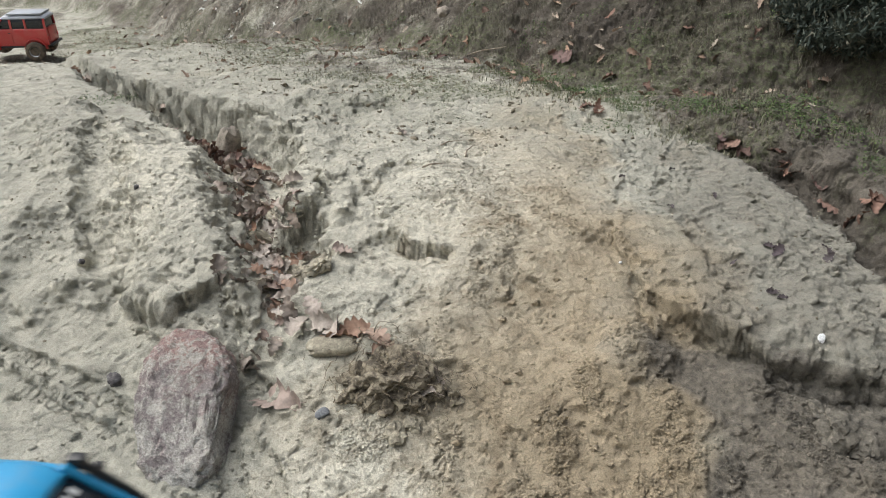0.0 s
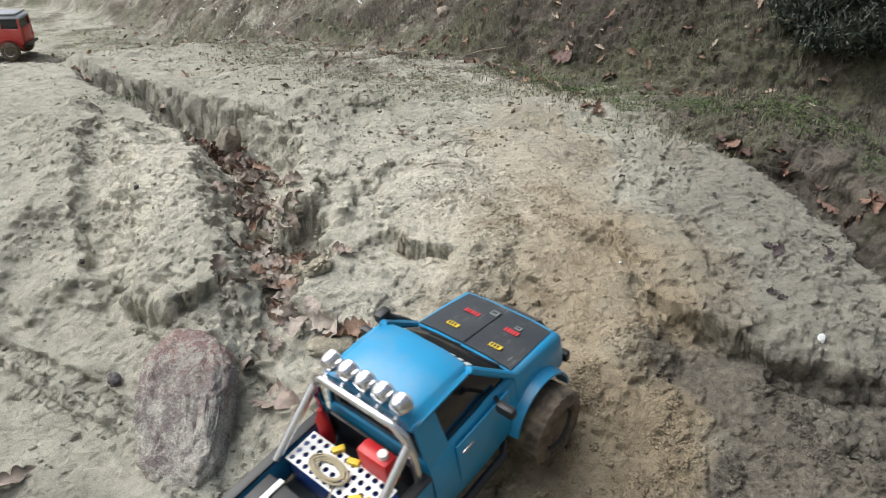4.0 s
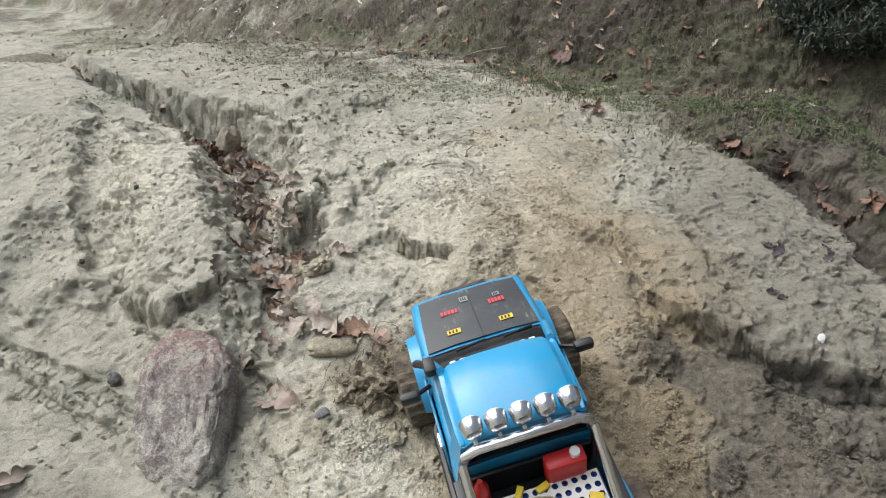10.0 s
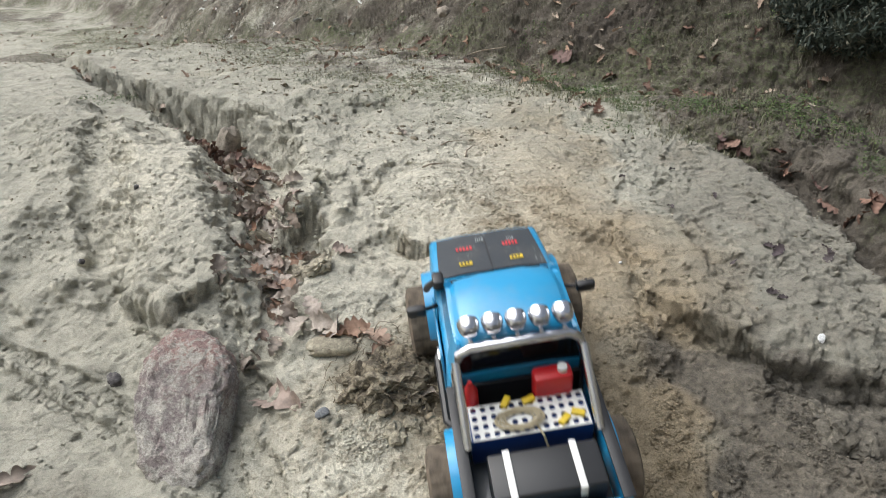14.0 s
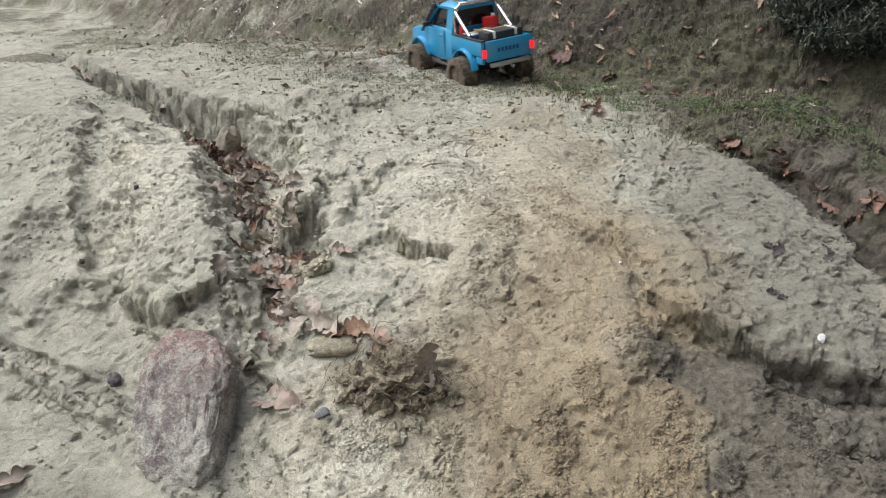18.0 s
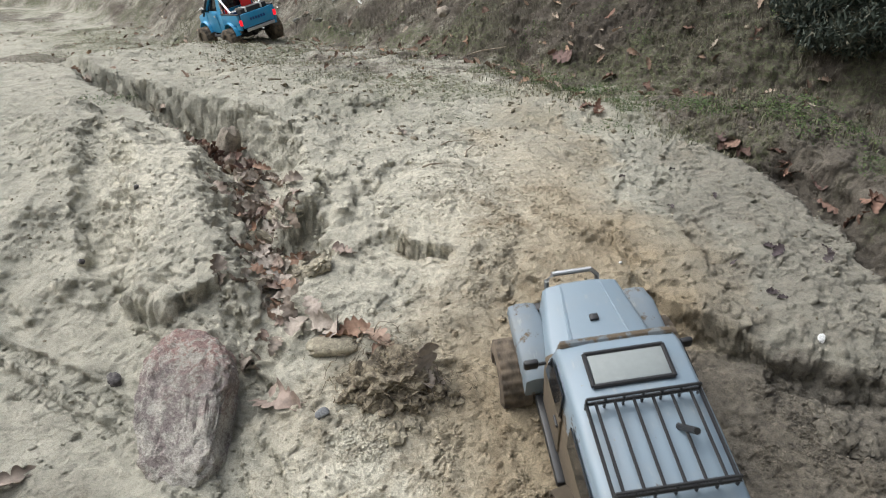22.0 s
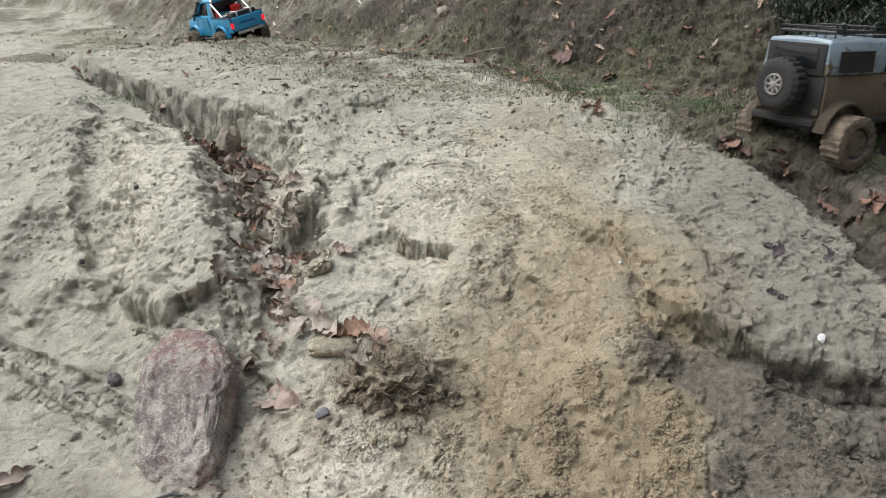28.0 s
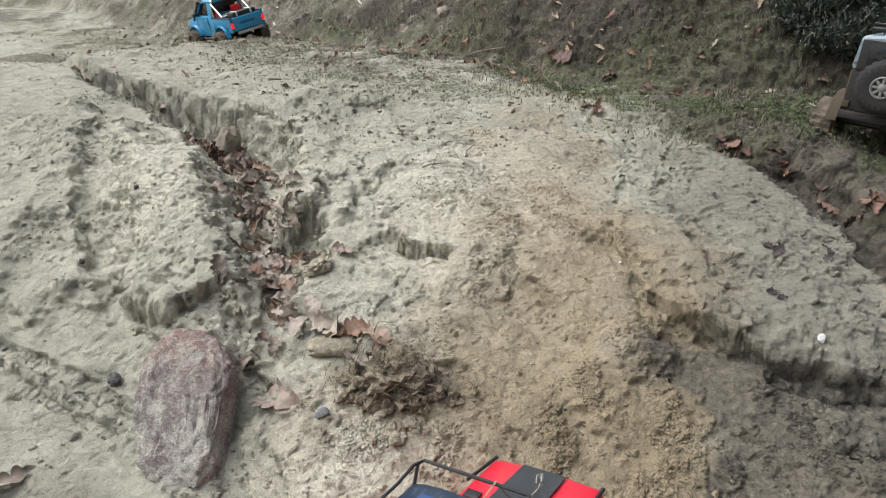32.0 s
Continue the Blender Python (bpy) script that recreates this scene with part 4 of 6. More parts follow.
def blades(name, label, category, x, y, height, width, material, seed, droop=0.5):
    """Many thin bent blades as one mesh."""
    rng = np.random.default_rng(seed)
    n = len(x)
    z = surface(x, y)
    a = rng.uniform(0, 6.28, n)
    h = height * rng.uniform(0.4, 1.3, n)
    lean = rng.uniform(0, droop, n) * h
    la = rng.uniform(0, 6.28, n)
    wx, wy = np.cos(a) * width / 2, np.sin(a) * width / 2
    lx, ly = np.cos(la) * lean, np.sin(la) * lean
    pts = np.stack([np.stack([x - wx, y - wy, z - 0.004], -1), np.stack([x + wx, y + wy, z - 0.004], -1),
                    np.stack([x + wx * 0.8 + lx * 0.35, y + wy * 0.8 + ly * 0.35, z + h * 0.6], -1), np.stack([x - wx * 0.8 + lx * 0.35, y - wy * 0.8 + ly * 0.35, z + h * 0.6], -1),
                    np.stack([x + lx, y + ly, z + h * (1 - 0.3 * droop)], -1)], 1).reshape(-1, 3)
    i = np.arange(n)[:, None] * 5
    faces = np.concatenate([i + np.array([0, 1, 2]), i + np.array([0, 2, 3]), i + np.array([3, 2, 4])])
    tagged(link(name, soup_mesh(name, pts, faces), material), label, category, kind="stuff")


g = np.random.default_rng(5)
gx, gy = g.uniform(-2.6, 2.4, 220000), g.uniform(1.5, 5.5, 220000)
gd, gs, _, _ = along(FOOT, gx, gy)
gd = gd * gs
keep = (g.random(220000) < smooth(-0.05, 0.15, gd) * smooth(1.6, 0.9, gd) * smooth(-0.45, 0.25, noise2(gx, gy, 0.18, 111, 2)))
blades("dry_grass", "short dry grass and roots hanging on the dark bank", "grass", gx[keep][:90000], gy[keep][:90000], 0.030, 0.0014, DRYGRASS, 6, 0.9)
dd, ds, _, _ = along(DITCH, gx, gy)
keep = (g.random(220000) < 0.7 * smooth(0.03, 0.10, dd * ds) * smooth(0.6, 0.75, gx) * smooth(2.0, 1.9, gy) * smooth(-0.3, 0.3, noise2(gx, gy, 0.1, 114, 2)))
blades("ledge_grass", "thin grass on the soil ledge behind the ditch", "grass", gx[keep][:16000], gy[keep][:16000], 0.024, 0.0024, DRYGRASS, 8, 0.7)
keep = (g.random(220000) < 0.8 * smooth(-1.0, -0.4, gd) * smooth(0.1, -0.05, gd) * smooth(1.75, 2.2, gy) * (0.15 + 0.85 * smooth(-0.1, 0.4, noise2(gx, gy, 0.14, 113, 2))))
keep = keep | (g.random(220000) < 0.12 * smooth(-1.9, -1.2, gd) * smooth(-0.3, -0.8, gd) * smooth(2.5, 3.0, gy) * smooth(0.0, 0.5, noise2(gx, gy, 0.2, 116, 2)))
blades("short_grass", "sparse short grass along the track edge", "grass", gx[keep][:30000], gy[keep][:30000], 0.014, 0.0018, STRAW, 7, 1.6)


def leaf_litter(name, label, count, seed, material, region, sizes):
    """Dead leaves caught in the grass of the bank, as one mesh."""
    rng = np.random.default_rng(seed)
    x0, x1, y0, y1, s0, s1 = region
    x, y = rng.uniform(x0, x1, count * 8), rng.uniform(y0, y1, count * 8)
    d, side, _, _ = along(FOOT, x, y)
    keep = (rng.random(count * 8) < smooth(s0, s0 + 0.4, d * side) * smooth(s1, s1 - 0.8, d * side))
    x, y = x[keep][:count], y[keep][:count]
    base = np.array([v.co[:] for v in LEAVES[3].vertices])
    faces = np.array([[q.vertices[a], q.vertices[b], q.vertices[c]] for q in LEAVES[3].polygons for a, b, c in ((0, 1, 2), (0, 2, 3))])
    pts = []
    for k in range(len(x)):
        m = np.array(lie(float(x[k]), float(y[k]), rng.uniform(0, 360), 0.008, rng.uniform(-40, 40), rng.uniform(-40, 40), 0.8)) * 1.0
        pts.append((base * rng.uniform(*sizes)) @ m[:3, :3].T + m[:3, 3])
    tagged(link(name, soup_mesh(name, np.concatenate(pts), np.concatenate([faces + len(base) * k for k in range(len(x))])), material), label, "leaf litter", kind="stuff")


LITTER = blade_material("dead_leaf_litter", (0.0, (0.10, 0.065, 0.045)), (0.4, (0.19, 0.125, 0.085)), (0.7, (0.27, 0.20, 0.15)), (0.85, (0.40, 0.35, 0.28)), (0.95, (0.33, 0.19, 0.11)), (1.0, (0.42, 0.38, 0.32)))
PALELEAF = blade_material("bleached_leaf", (0.0, (0.50, 0.50, 0.47)), (0.6, (0.62, 0.63, 0.60)), (1.0, (0.44, 0.40, 0.33)))
leaf_litter("leaf_litter", "brown and pale dead leaves caught in dry grass", 430, 77, LITTER, (-2.6, 1.7, 1.6, 5.6, -0.4, 1.3), (0.18, 0.6))
leaf_litter("track_litter", "small brown leaves trodden into the sandy track", 260, 78, LITTER, (-3.4, 0.4, 2.2, 5.6, -1.5, 0.2), (0.15, 0.45))
leaf_litter("bleached_leaves", "bleached pale leaves lying along the bank", 36, 79, PALELEAF, (-2.6, -0.4, 3.4, 5.2, -0.2, 0.9), (0.35, 0.7))


def weed_mesh(seed, leaves=160, spread_=0.05):
    rng = random.Random(seed)
    bm = bmesh.new()
    for _ in range(leaves):
        r, a = spread_ * math.sqrt(rng.random()), rng.uniform(0, 6.28)
        c = Vector((r * math.cos(a) * 1.6, r * math.sin(a), rng.uniform(0.002, 0.022)))
        q = Euler((rng.uniform(-0.8, 0.8), rng.uniform(-0.8, 0.8), rng.uniform(0, 6.28))).to_matrix()
        s = rng.uniform(0.002, 0.0048)
        vs = [bm.verts.new(c + q @ Vector(p) * s) for p in ((0, -1, 0), (0.55, 0, 0.15), (0, 1.1, 0), (-0.55, 0, 0.15))]
        bm.faces.new((vs[0], vs[1], vs[2]))
        bm.faces.new((vs[0], vs[2], vs[3]))
    me = bpy.data.meshes.new("weed_patch")
    bm.to_mesh(me)
    bm.free()
    me.materials.append(GREENS)
    return me


WEEDS = [weed_mesh(k) for k in range(3)]
for k, (x, y, s) in enumerate(((0.34, 2.22, 0.9), (0.44, 2.08, 1.2), (0.50, 2.02, 0.9), (0.40, 1.74, 0.7), (0.46, 1.72, 0.6), (0.76, 1.70, 1.2), (0.83, 1.66, 1.1), (0.90, 1.62, 0.9), (0.32, 2.60, 0.9), (-0.5, 3.55, 0.9), (0.70, 1.76, 0.8), (0.55, 1.93, 0.8), (0.20, 2.30, 0.6), (1.0, 2.15, 0.8), (0.62, 2.3, 0.8), (-1.0, 1.9, 0.9), (-0.92, 1.98, 0.8), (0.95, 1.75, 0.8), (0.1, 2.9, 0.8), (0.25, 3.0, 0.9), (0.5, 2.5, 0.8), (0.7, 2.4, 0.9), (0.85, 2.2, 0.8), (-0.2, 3.2, 0.8), (0.9, 1.5, 0.9), (0.98, 1.42, 0.8), (0.88, 1.38, 0.7), (-0.75, 3.7, 0.8), (0.62, 1.78, 0.7))):
    ob = new("weed_patch", WEEDS[k % 3])
    ob.matrix_world = lie(x, y, k * 71, 0.002) @ Matrix.Scale(s, 4)
    tagged(ob, "low patch of small green weeds on the soil", "weed", "green weeds")

LEDGE = [(0.20, 2.30), (0.32, 2.06), (0.43, 1.88), (0.54, 1.76), (0.66, 1.655), (0.78, 1.56), (0.90, 1.46)]
wr = random.Random(31)
for k in range(26):
    (xa, ya), (xb, yb) = LEDGE[k % 6], LEDGE[k % 6 + 1]
    u = wr.random()
    x, y = xa + u * (xb - xa) + wr.gauss(0.03, 0.03), ya + u * (yb - ya) + wr.gauss(0.05, 0.04)
    ob = new("weed_patch", WEEDS[k % 3])
    ob.matrix_world = lie(x, y, k * 49, 0.002) @ Matrix.Scale(wr.uniform(0.45, 0.9), 4)
    tagged(ob, "low patch of small green weeds on the soil", "weed", "green weeds")
ld, _, _, _ = along(LEDGE, gx, gy)
keep = g.random(220000) < 0.9 * (1 - smooth(0.03, 0.16, ld)) * smooth(-0.3, 0.3, noise2(gx, gy, 0.07, 118, 2))
blades("ledge_straw", "pale straw and short green grass along the ledge", "grass", gx[keep][:16000], gy[keep][:16000], 0.020, 0.0020, STRAW, 9, 1.2)


def tubed_stem(pts, r, n=6):
    """A thin tapering stem along points."""
    bm = bmesh.new()
    pts = [Vector(p) for p in pts]
    rings = []
    for i, p in enumerate(pts):
        d = (pts[min(i + 1, len(pts) - 1)] - pts[max(i - 1, 0)]).normalized()
        u = d.cross(Vector((0.31, 0.55, 0.2))).normalized()
        v = d.cross(u)
        k = r * (1 - 0.6 * i / (len(pts) - 1))
        rings.append([bm.verts.new(p + (u * math.cos(t) + v * math.sin(t)) * k) for t in (6.2832 * j / n for j in range(n))])
    for a, b in zip(rings, rings[1:]):
        for j in range(n):
            bm.faces.new((a[j], a[(j + 1) % n], b[(j + 1) % n], b[j])).smooth = True
    bm.faces.new(rings[0][::-1])
    bm.faces.new(rings[-1])
    return bm


# dry stems and a fallen twig
for k, (x, y, h, lx, ly) in enumerate(((0.28, 2.80, 0.16, -0.03, -0.02), (0.30, 2.82, 0.13, 0.05, 0.0), (0.42, 2.68, 0.17, 0.01, 0.02), (0.39, 2.70, 0.14, -0.02, 0.01), (0.44, 2.66, 0.12, 0.03, 0.0), (0.33, 2.78, 0.10, -0.06, 0.02))):
    z = at(x, y)
    ob = part("dry_stem", tubed_stem([(x, y, z - 0.01), (x + lx * 0.4, y + ly * 0.4, z + h * 0.5), (x + lx, y + ly, z + h)], 0.0022), WOOD)
    tagged(ob, "thin pale dry stem standing on the bank", "stem", "dry stems")
for k, (x, y, l, yaw) in enumerate(((-0.50, 2.16, 0.075, 55), (0.16, 2.62, 0.16, -25), (0.02, 1.62, 0.06, 35), (0.06, 1.56, 0.05, 70), (-0.02, 1.45, 0.05, 15), (-0.3, 1.98, 0.05, 40))):
    ob = part("twig", tubed_stem([(-l / 2, 0, 0.002), (-l * 0.1, 0.004, 0.005), (l / 2, -0.003, 0.003)], 0.0032 if l > 0.07 else 0.002), WOOD)
    ob.matrix_world = lie(x, y, yaw, 0.003)
    tagged(ob, "short weathered twig lying on the sand", "twig", "twigs")


def bush(x, y, size, seed):
    """A dark evergreen shrub: stems with many small needles in uneven clumps."""
    rng = random.Random(seed)
    root = new("evergreen_shrub")
    root.location = (x, y, at(x, y) - 0.02)
    tips = []
    for k in range(7):
        a, l = rng.uniform(0, 6.28), size * rng.uniform(0.6, 1.1)
        mid = Vector((math.cos(a) * l * 0.3, math.sin(a) * l * 0.3, l * 0.5))
        end = Vector((math.cos(a) * l * 0.7, math.sin(a) * l * 0.7, l * rng.uniform(0.5, 0.9)))
        part("stem", tubed_stem([(0, 0, 0), mid, end], 0.006), WOOD, root)
        tips += [mid.lerp(end, rng.random()) for _ in range(6)] + [end]
    pts, faces = [], []
    for _ in range(5200):
        c = rng.choice(tips) + Vector((rng.gauss(0, 1), rng.gauss(0, 1), rng.gauss(0, 0.8))) * size * 0.17
        d = Vector((rng.gauss(0, 1), rng.gauss(0, 1), rng.gauss(-0.2, 1))).normalized() * rng.uniform(0.012, 0.028)
        w = d.cross(Vector((rng.random(), rng.random(), rng.random()))).normalized() * 0.0035
        b = len(pts)
        pts += [tuple(c - w), tuple(c + w), tuple(c + d)]
        faces.append((b, b + 1, b + 2))
    me = bpy.data.meshes.new("foliage")
    me.from_pydata(pts, [], faces)
    link("foliage", me, DARKNEEDLE, root)
    tagged(root, "dark evergreen shrub overhanging the soil bank", "shrub", "shrubs on the bank")


for x, y, s, k in ((1.10, 2.02, 0.13, 1), (1.22, 1.99, 0.15, 2), (1.36, 1.95, 0.17, 3), (1.02, 2.14, 0.11, 4), (1.18, 2.12, 0.15, 5), (1.50, 1.90, 0.18, 6)):
    bush(x, y, s, k)


# clods that the wheels throw: time of the throw, from where, to where
THROWS = [(2.9, 0.02, 0.66, -0.10, 0.62), (5.9, 0.16, 0.62, 0.34, 0.66), (6.1, 0.18, 0.66, 0.38, 0.74), (6.3, 0.12, 0.62, 0.30, 0.60), (9.8, 0.22, 0.80, 0.36, 0.70), (10.2, 0.02, 0.72, -0.12, 0.68),
          (12.3, 0.10, 0.90, 0.02, 0.98), (12.5, 0.26, 0.86, 0.36, 1.00), (12.7, 0.14, 0.84, 0.20, 0.98), (13.2, 0.24, 0.78, 0.40, 0.84), (13.9, 0.02, 0.80, -0.08, 0.72), (14.2, 0.18, 0.84, 0.26, 0.70),
          (22.6, 0.20, 0.74, 0.32, 0.64), (22.9, 0.14, 0.84, 0.24, 0.70), (23.3, 0.12, 0.92, 0.28, 0.80), (23.6, -0.04, 0.92, -0.10, 0.80), (24.1, 0.10, 1.02, 0.16, 0.86), (24.4, 0.12, 1.06, 0.05, 0.88), (24.8, 0.16, 1.06, 0.24, 0.90), (25.2, 0.20, 1.10, 0.12, 0.92)]
CLOD_MESHES = []
for k in range(4):
    base = lump("thrown_clod", (0.006, 0.005, 0.0042), 60 + k, CLOD, 0.75, 2, label="crumb of damp sand thrown up by the wheels", category="sand clod")
    base["group"] = "thrown clods"
    CLOD_MESHES.append(base)
THROWN = [CLOD_MESHES[k] if k < 4 else copy_thing(CLOD_MESHES[k % 4], Matrix()) for k in range(len(THROWS))]

# ---- model trucks ----
def box(bm, x0, x1, y0, y1, z0, z1, bevel=0.0, m=None, seg=2):
    r = bmesh.ops.create_cube(bm, size=1, matrix=(m or Matrix()) @ Matrix.Translation(((x0 + x1) / 2, (y0 + y1) / 2, (z0 + z1) / 2)) @ Matrix.Diagonal((x1 - x0, y1 - y0, z1 - z0, 1)))
    if bevel:
        edges = list({e for v in r["verts"] for e in v.link_edges})
        bmesh.ops.bevel(bm, geom=edges, offset=bevel, segments=seg, affect="EDGES", profile=0.5)


def boxed(*args, **kw):
    bm = bmesh.new()
    box(bm, *args, **kw)
    return bm


def tube(bm, pts, r, n=8):
    """A round bar along points."""
    pts = [Vector(p) for p in pts]
    rings = []
    up = Vector((0.13, 0.29, 0.95)).normalized()
    for i, p in enumerate(pts):
        a, b = pts[max(0, i - 1)], pts[min(len(pts) - 1, i + 1)]
        d = (b - a).normalized()
        u = d.cross(up if abs(d.dot(up)) < 0.95 else Vector((1, 0, 0))).normalized()
        v = d.cross(u)
        k = 1.0
        if 0 < i < len(pts) - 1:
            k = 1 / max(0.5, math.cos(0.5 * (pts[i] - a).angle(b - pts[i], 0)))
        rings.append([bm.verts.new(p + (u * math.cos(t) + v * math.sin(t)) * r * k) for t in (2 * math.pi * j / n for j in range(n))])
    for a, b in zip(rings, rings[1:]):
        for j in range(n):
            bm.faces.new((a[j], a[(j + 1) % n], b[(j + 1) % n], b[j])).smooth = True
    bm.faces.new(rings[0][::-1])
    bm.faces.new(rings[-1])


def tubed(pts, r, n=8):
    bm = bmesh.new()
    tube(bm, pts, r, n)
    return bm


def lathe(bm, profile, n=28, m=None, axis="X"):
    """Turns (along, radius) rows about an axis."""
    m = m or Matrix()
    rings = []
    for a, r in profile:
        ring = []
        for j in range(n):
            t = 2 * math.pi * j / n
            c, s = r * math.cos(t), r * math.sin(t)
            ring.append(bm.verts.new(m @ Vector({"X": (a, c, s), "Y": (c, a, s), "Z": (c, s, a)}[axis])))
        rings.append(ring)
    for a, b in zip(rings, rings[1:]):
        for j in range(n):
            bm.faces.new((a[j], a[(j + 1) % n], b[(j + 1) % n], b[j])).smooth = True
    bm.faces.new(rings[0])
    bm.faces.new(rings[-1][::-1])
    bmesh.ops.recalc_face_normals(bm, faces=bm.faces)


def loft(bm, rows, bevel=0.006, crown=0.003):
    """A shell of rounded cross-sections: rows of y, bottom z, top z, half width below, half width above."""
    rings = []
    for y, z0, z1, w0, w1 in rows:
        b = bevel
        half = [(w0 - 0.3 * b, z0), (w0, z0 + b), (w1 + 0.15 * (w0 - w1), z1 - b), (w1 - 0.35 * b, z1 - 0.35 * b), (w1 - b, z1), (w1 * 0.45, z1 + crown), ]
        loop = half + [(-x, z) for x, z in reversed(half)]
        rings.append([bm.verts.new((x, y, z)) for x, z in loop])
    n = len(rings[0])
    for a, b in zip(rings, rings[1:]):
        for j in range(n):
            bm.faces.new((a[j], a[(j + 1) % n], b[(j + 1) % n], b[j]))
    bm.faces.new(rings[0])
    bm.faces.new(rings[-1][::-1])
    bmesh.ops.recalc_face_normals(bm, faces=bm.faces)


def lofted(rows, **kw):
    bm = bmesh.new()
    loft(bm, rows, **kw)
    return bm


def slab(corners, thick):
    """A thin plate on four corners, thickened against its normal."""
    bm = bmesh.new()
    p = [Vector(c) for c in corners]
    nrm = (p[1] - p[0]).cross(p[3] - p[0]).normalized() * thick
    a = [bm.verts.new(v) for v in p]
    b = [bm.verts.new(v - nrm) for v in p]
    bm.faces.new(a)
    bm.faces.new(b[::-1])
    for i in range(4):
        bm.faces.new((a[i], b[i], b[(i + 1) % 4], a[(i + 1) % 4]))
    bmesh.ops.recalc_face_normals(bm, faces=bm.faces)
    return bm


def arch(x0, x1, yc, zc, r0, r1, a0=0, a1=180, n=12):
    """A wheel-arch flare."""
    bm = bmesh.new()
    rings = []
    for i in range(n + 1):
        t = radians(a0 + (a1 - a0) * i / n)
        c, s = math.cos(t), math.sin(t)
        rings.append([bm.verts.new((x, yc + r * c, zc + r * s)) for x, r in ((x0, r0), (x1, r0), (x1, r0 + (r1 - r0) * 0.5), (x0, r1))])
    for a, b in zip(rings, rings[1:]):
        for j in range(4):
            bm.faces.new((a[j], a[(j + 1) % 4], b[(j + 1) % 4], b[j]))
    bm.faces.new(rings[0])
    bm.faces.new(rings[-1][::-1])
    bmesh.ops.recalc_face_normals(bm, faces=bm.faces)
    return bm


def paint(name, rgb, mud=0.3, top=0.12, rough=0.28, coat=0.5, dusty=0.24, mud_tone=1.0, scuffs=False):
    """Car paint with dust all over and dried mud splashed on the lower body."""
    n = Nodes(name, rough)
    sep = n.add("ShaderNodeSeparateXYZ")
    n.link(n.c, sep.inputs[0])
    blot, speck = n.noise(0.03, 5, 0.7), n.noise(0.006, 4, 0.7)
    low = n.math("SUBTRACT", top, sep.outputs[2])
    mask = n.ramp(n.math("ADD", n.math("MULTIPLY", low, 7.0), n.math("ADD", n.math("MULTIPLY", n.math("SUBTRACT", blot, 0.5), 2.6), mud)), (0.42, 0.0), (0.60, 1.0))
    dust = n.math("MULTIPLY", n.ramp(n.noise(0.05, 4, 0.6), (0.45, 0.02), (0.8, dusty)), 1.0)
    c = n.mix(dust, rgb, (0.30, 0.26, 0.19))
    c = n.mix(n.ramp(speck, (0.68, 0.0), (0.74, 0.6)), c, (0.22, 0.17, 0.11))
    if scuffs:
        squeeze = n.add("ShaderNodeVectorMath")
        squeeze.operation = "MULTIPLY"
        n.link(n.c, squeeze.inputs[0])
        squeeze.inputs[1].default_value = (3.0, 0.7, 1.0)
        streak = n.noise(0.02, 5, 0.75, vec=squeeze.outputs[0])
        where = n.ramp(n.noise(0.05, 2), (0.48, 0.0), (0.62, 0.5))
        c = n.mix(n.math("MULTIPLY", n.ramp(streak, (0.55, 0.0), (0.68, 1.0)), where), c, (0.34, 0.36, 0.34))
    c = n.mix(mask, c, n.mix(speck, (0.075 * mud_tone, 0.058 * mud_tone, 0.04 * mud_tone), (0.16 * mud_tone, 0.128 * mud_tone, 0.088 * mud_tone)))
    n.colour(c)
    n.rough(n.mix(mask, n.ramp(dust, (0.03, rough), (0.3, rough + 0.3)), (0.95, 0.95, 0.95)))
    n.bump((speck, 0.0012, 0.25))
    n.b.inputs["Coat Weight"].default_value = coat * 0.5
    n.b.inputs["Coat Roughness"].default_value = 0.15
    return n.m


def plain(name, rgb, rough=0.5, metal=0.0, wear=0.25, glow=None):
    n = Nodes(name, rough, metal)
    v = n.noise(0.012, 5, 0.7)
    dark = tuple(c * 0.55 for c in rgb)
    n.colour(n.mix(n.ramp(v, (0.3, 0.0), (0.7, 1.0)), tuple(a + (b - a) * (1 - wear) for a, b in zip(dark, rgb)), rgb))
    n.bump((v, 0.0008, 0.2))
    if glow:
        n.b.inputs["Emission Color"].default_value = (*rgb, 1)
        n.b.inputs["Emission Strength"].default_value = glow
    return n.m


BLUE = paint("sky_blue_paint", (0.010, 0.27, 0.52), mud=-0.05, top=0.11, rough=0.3, coat=0.4)
GREY = paint("mud_splashed_grey_paint", (0.12, 0.145, 0.165), mud=0.70, top=0.21, rough=0.6, coat=0.1, mud_tone=0.9)
FENDER = paint("scuffed_grey_fender_paint", (0.15, 0.19, 0.225), mud=0.22, top=0.125, rough=0.55, coat=0.1, dusty=0.3, mud_tone=0.9, scuffs=True)
MUDDY = paint("caked_mud_over_paint", (0.10, 0.12, 0.14), mud=1.0, top=0.22, rough=0.8, coat=0.0, mud_tone=0.5)
HARDTOP = paint("muddy_sided_grey_roof_paint", (0.19, 0.255, 0.31), mud=0.18, top=0.222, rough=0.5, dusty=0.2, mud_tone=0.8, scuffs=True)
# black plastic and mud, toned down further to include the bank's shade
GRIME = paint("black_plastic_caked_with_mud", (0.012, 0.012, 0.014), mud=-0.12, top=0.12, rough=0.85, coat=0.0, dusty=0.035, mud_tone=0.36)
DULLSTEEL = paint("muddy_steel_rim", (0.20, 0.20, 0.20), mud=0.25, top=0.14, rough=0.45, coat=0.0)
GREYTOP = paint("dusty_grey_paint", (0.19, 0.255, 0.31), mud=-0.45, top=0.16, rough=0.5, dusty=0.15, mud_tone=0.6, scuffs=True)
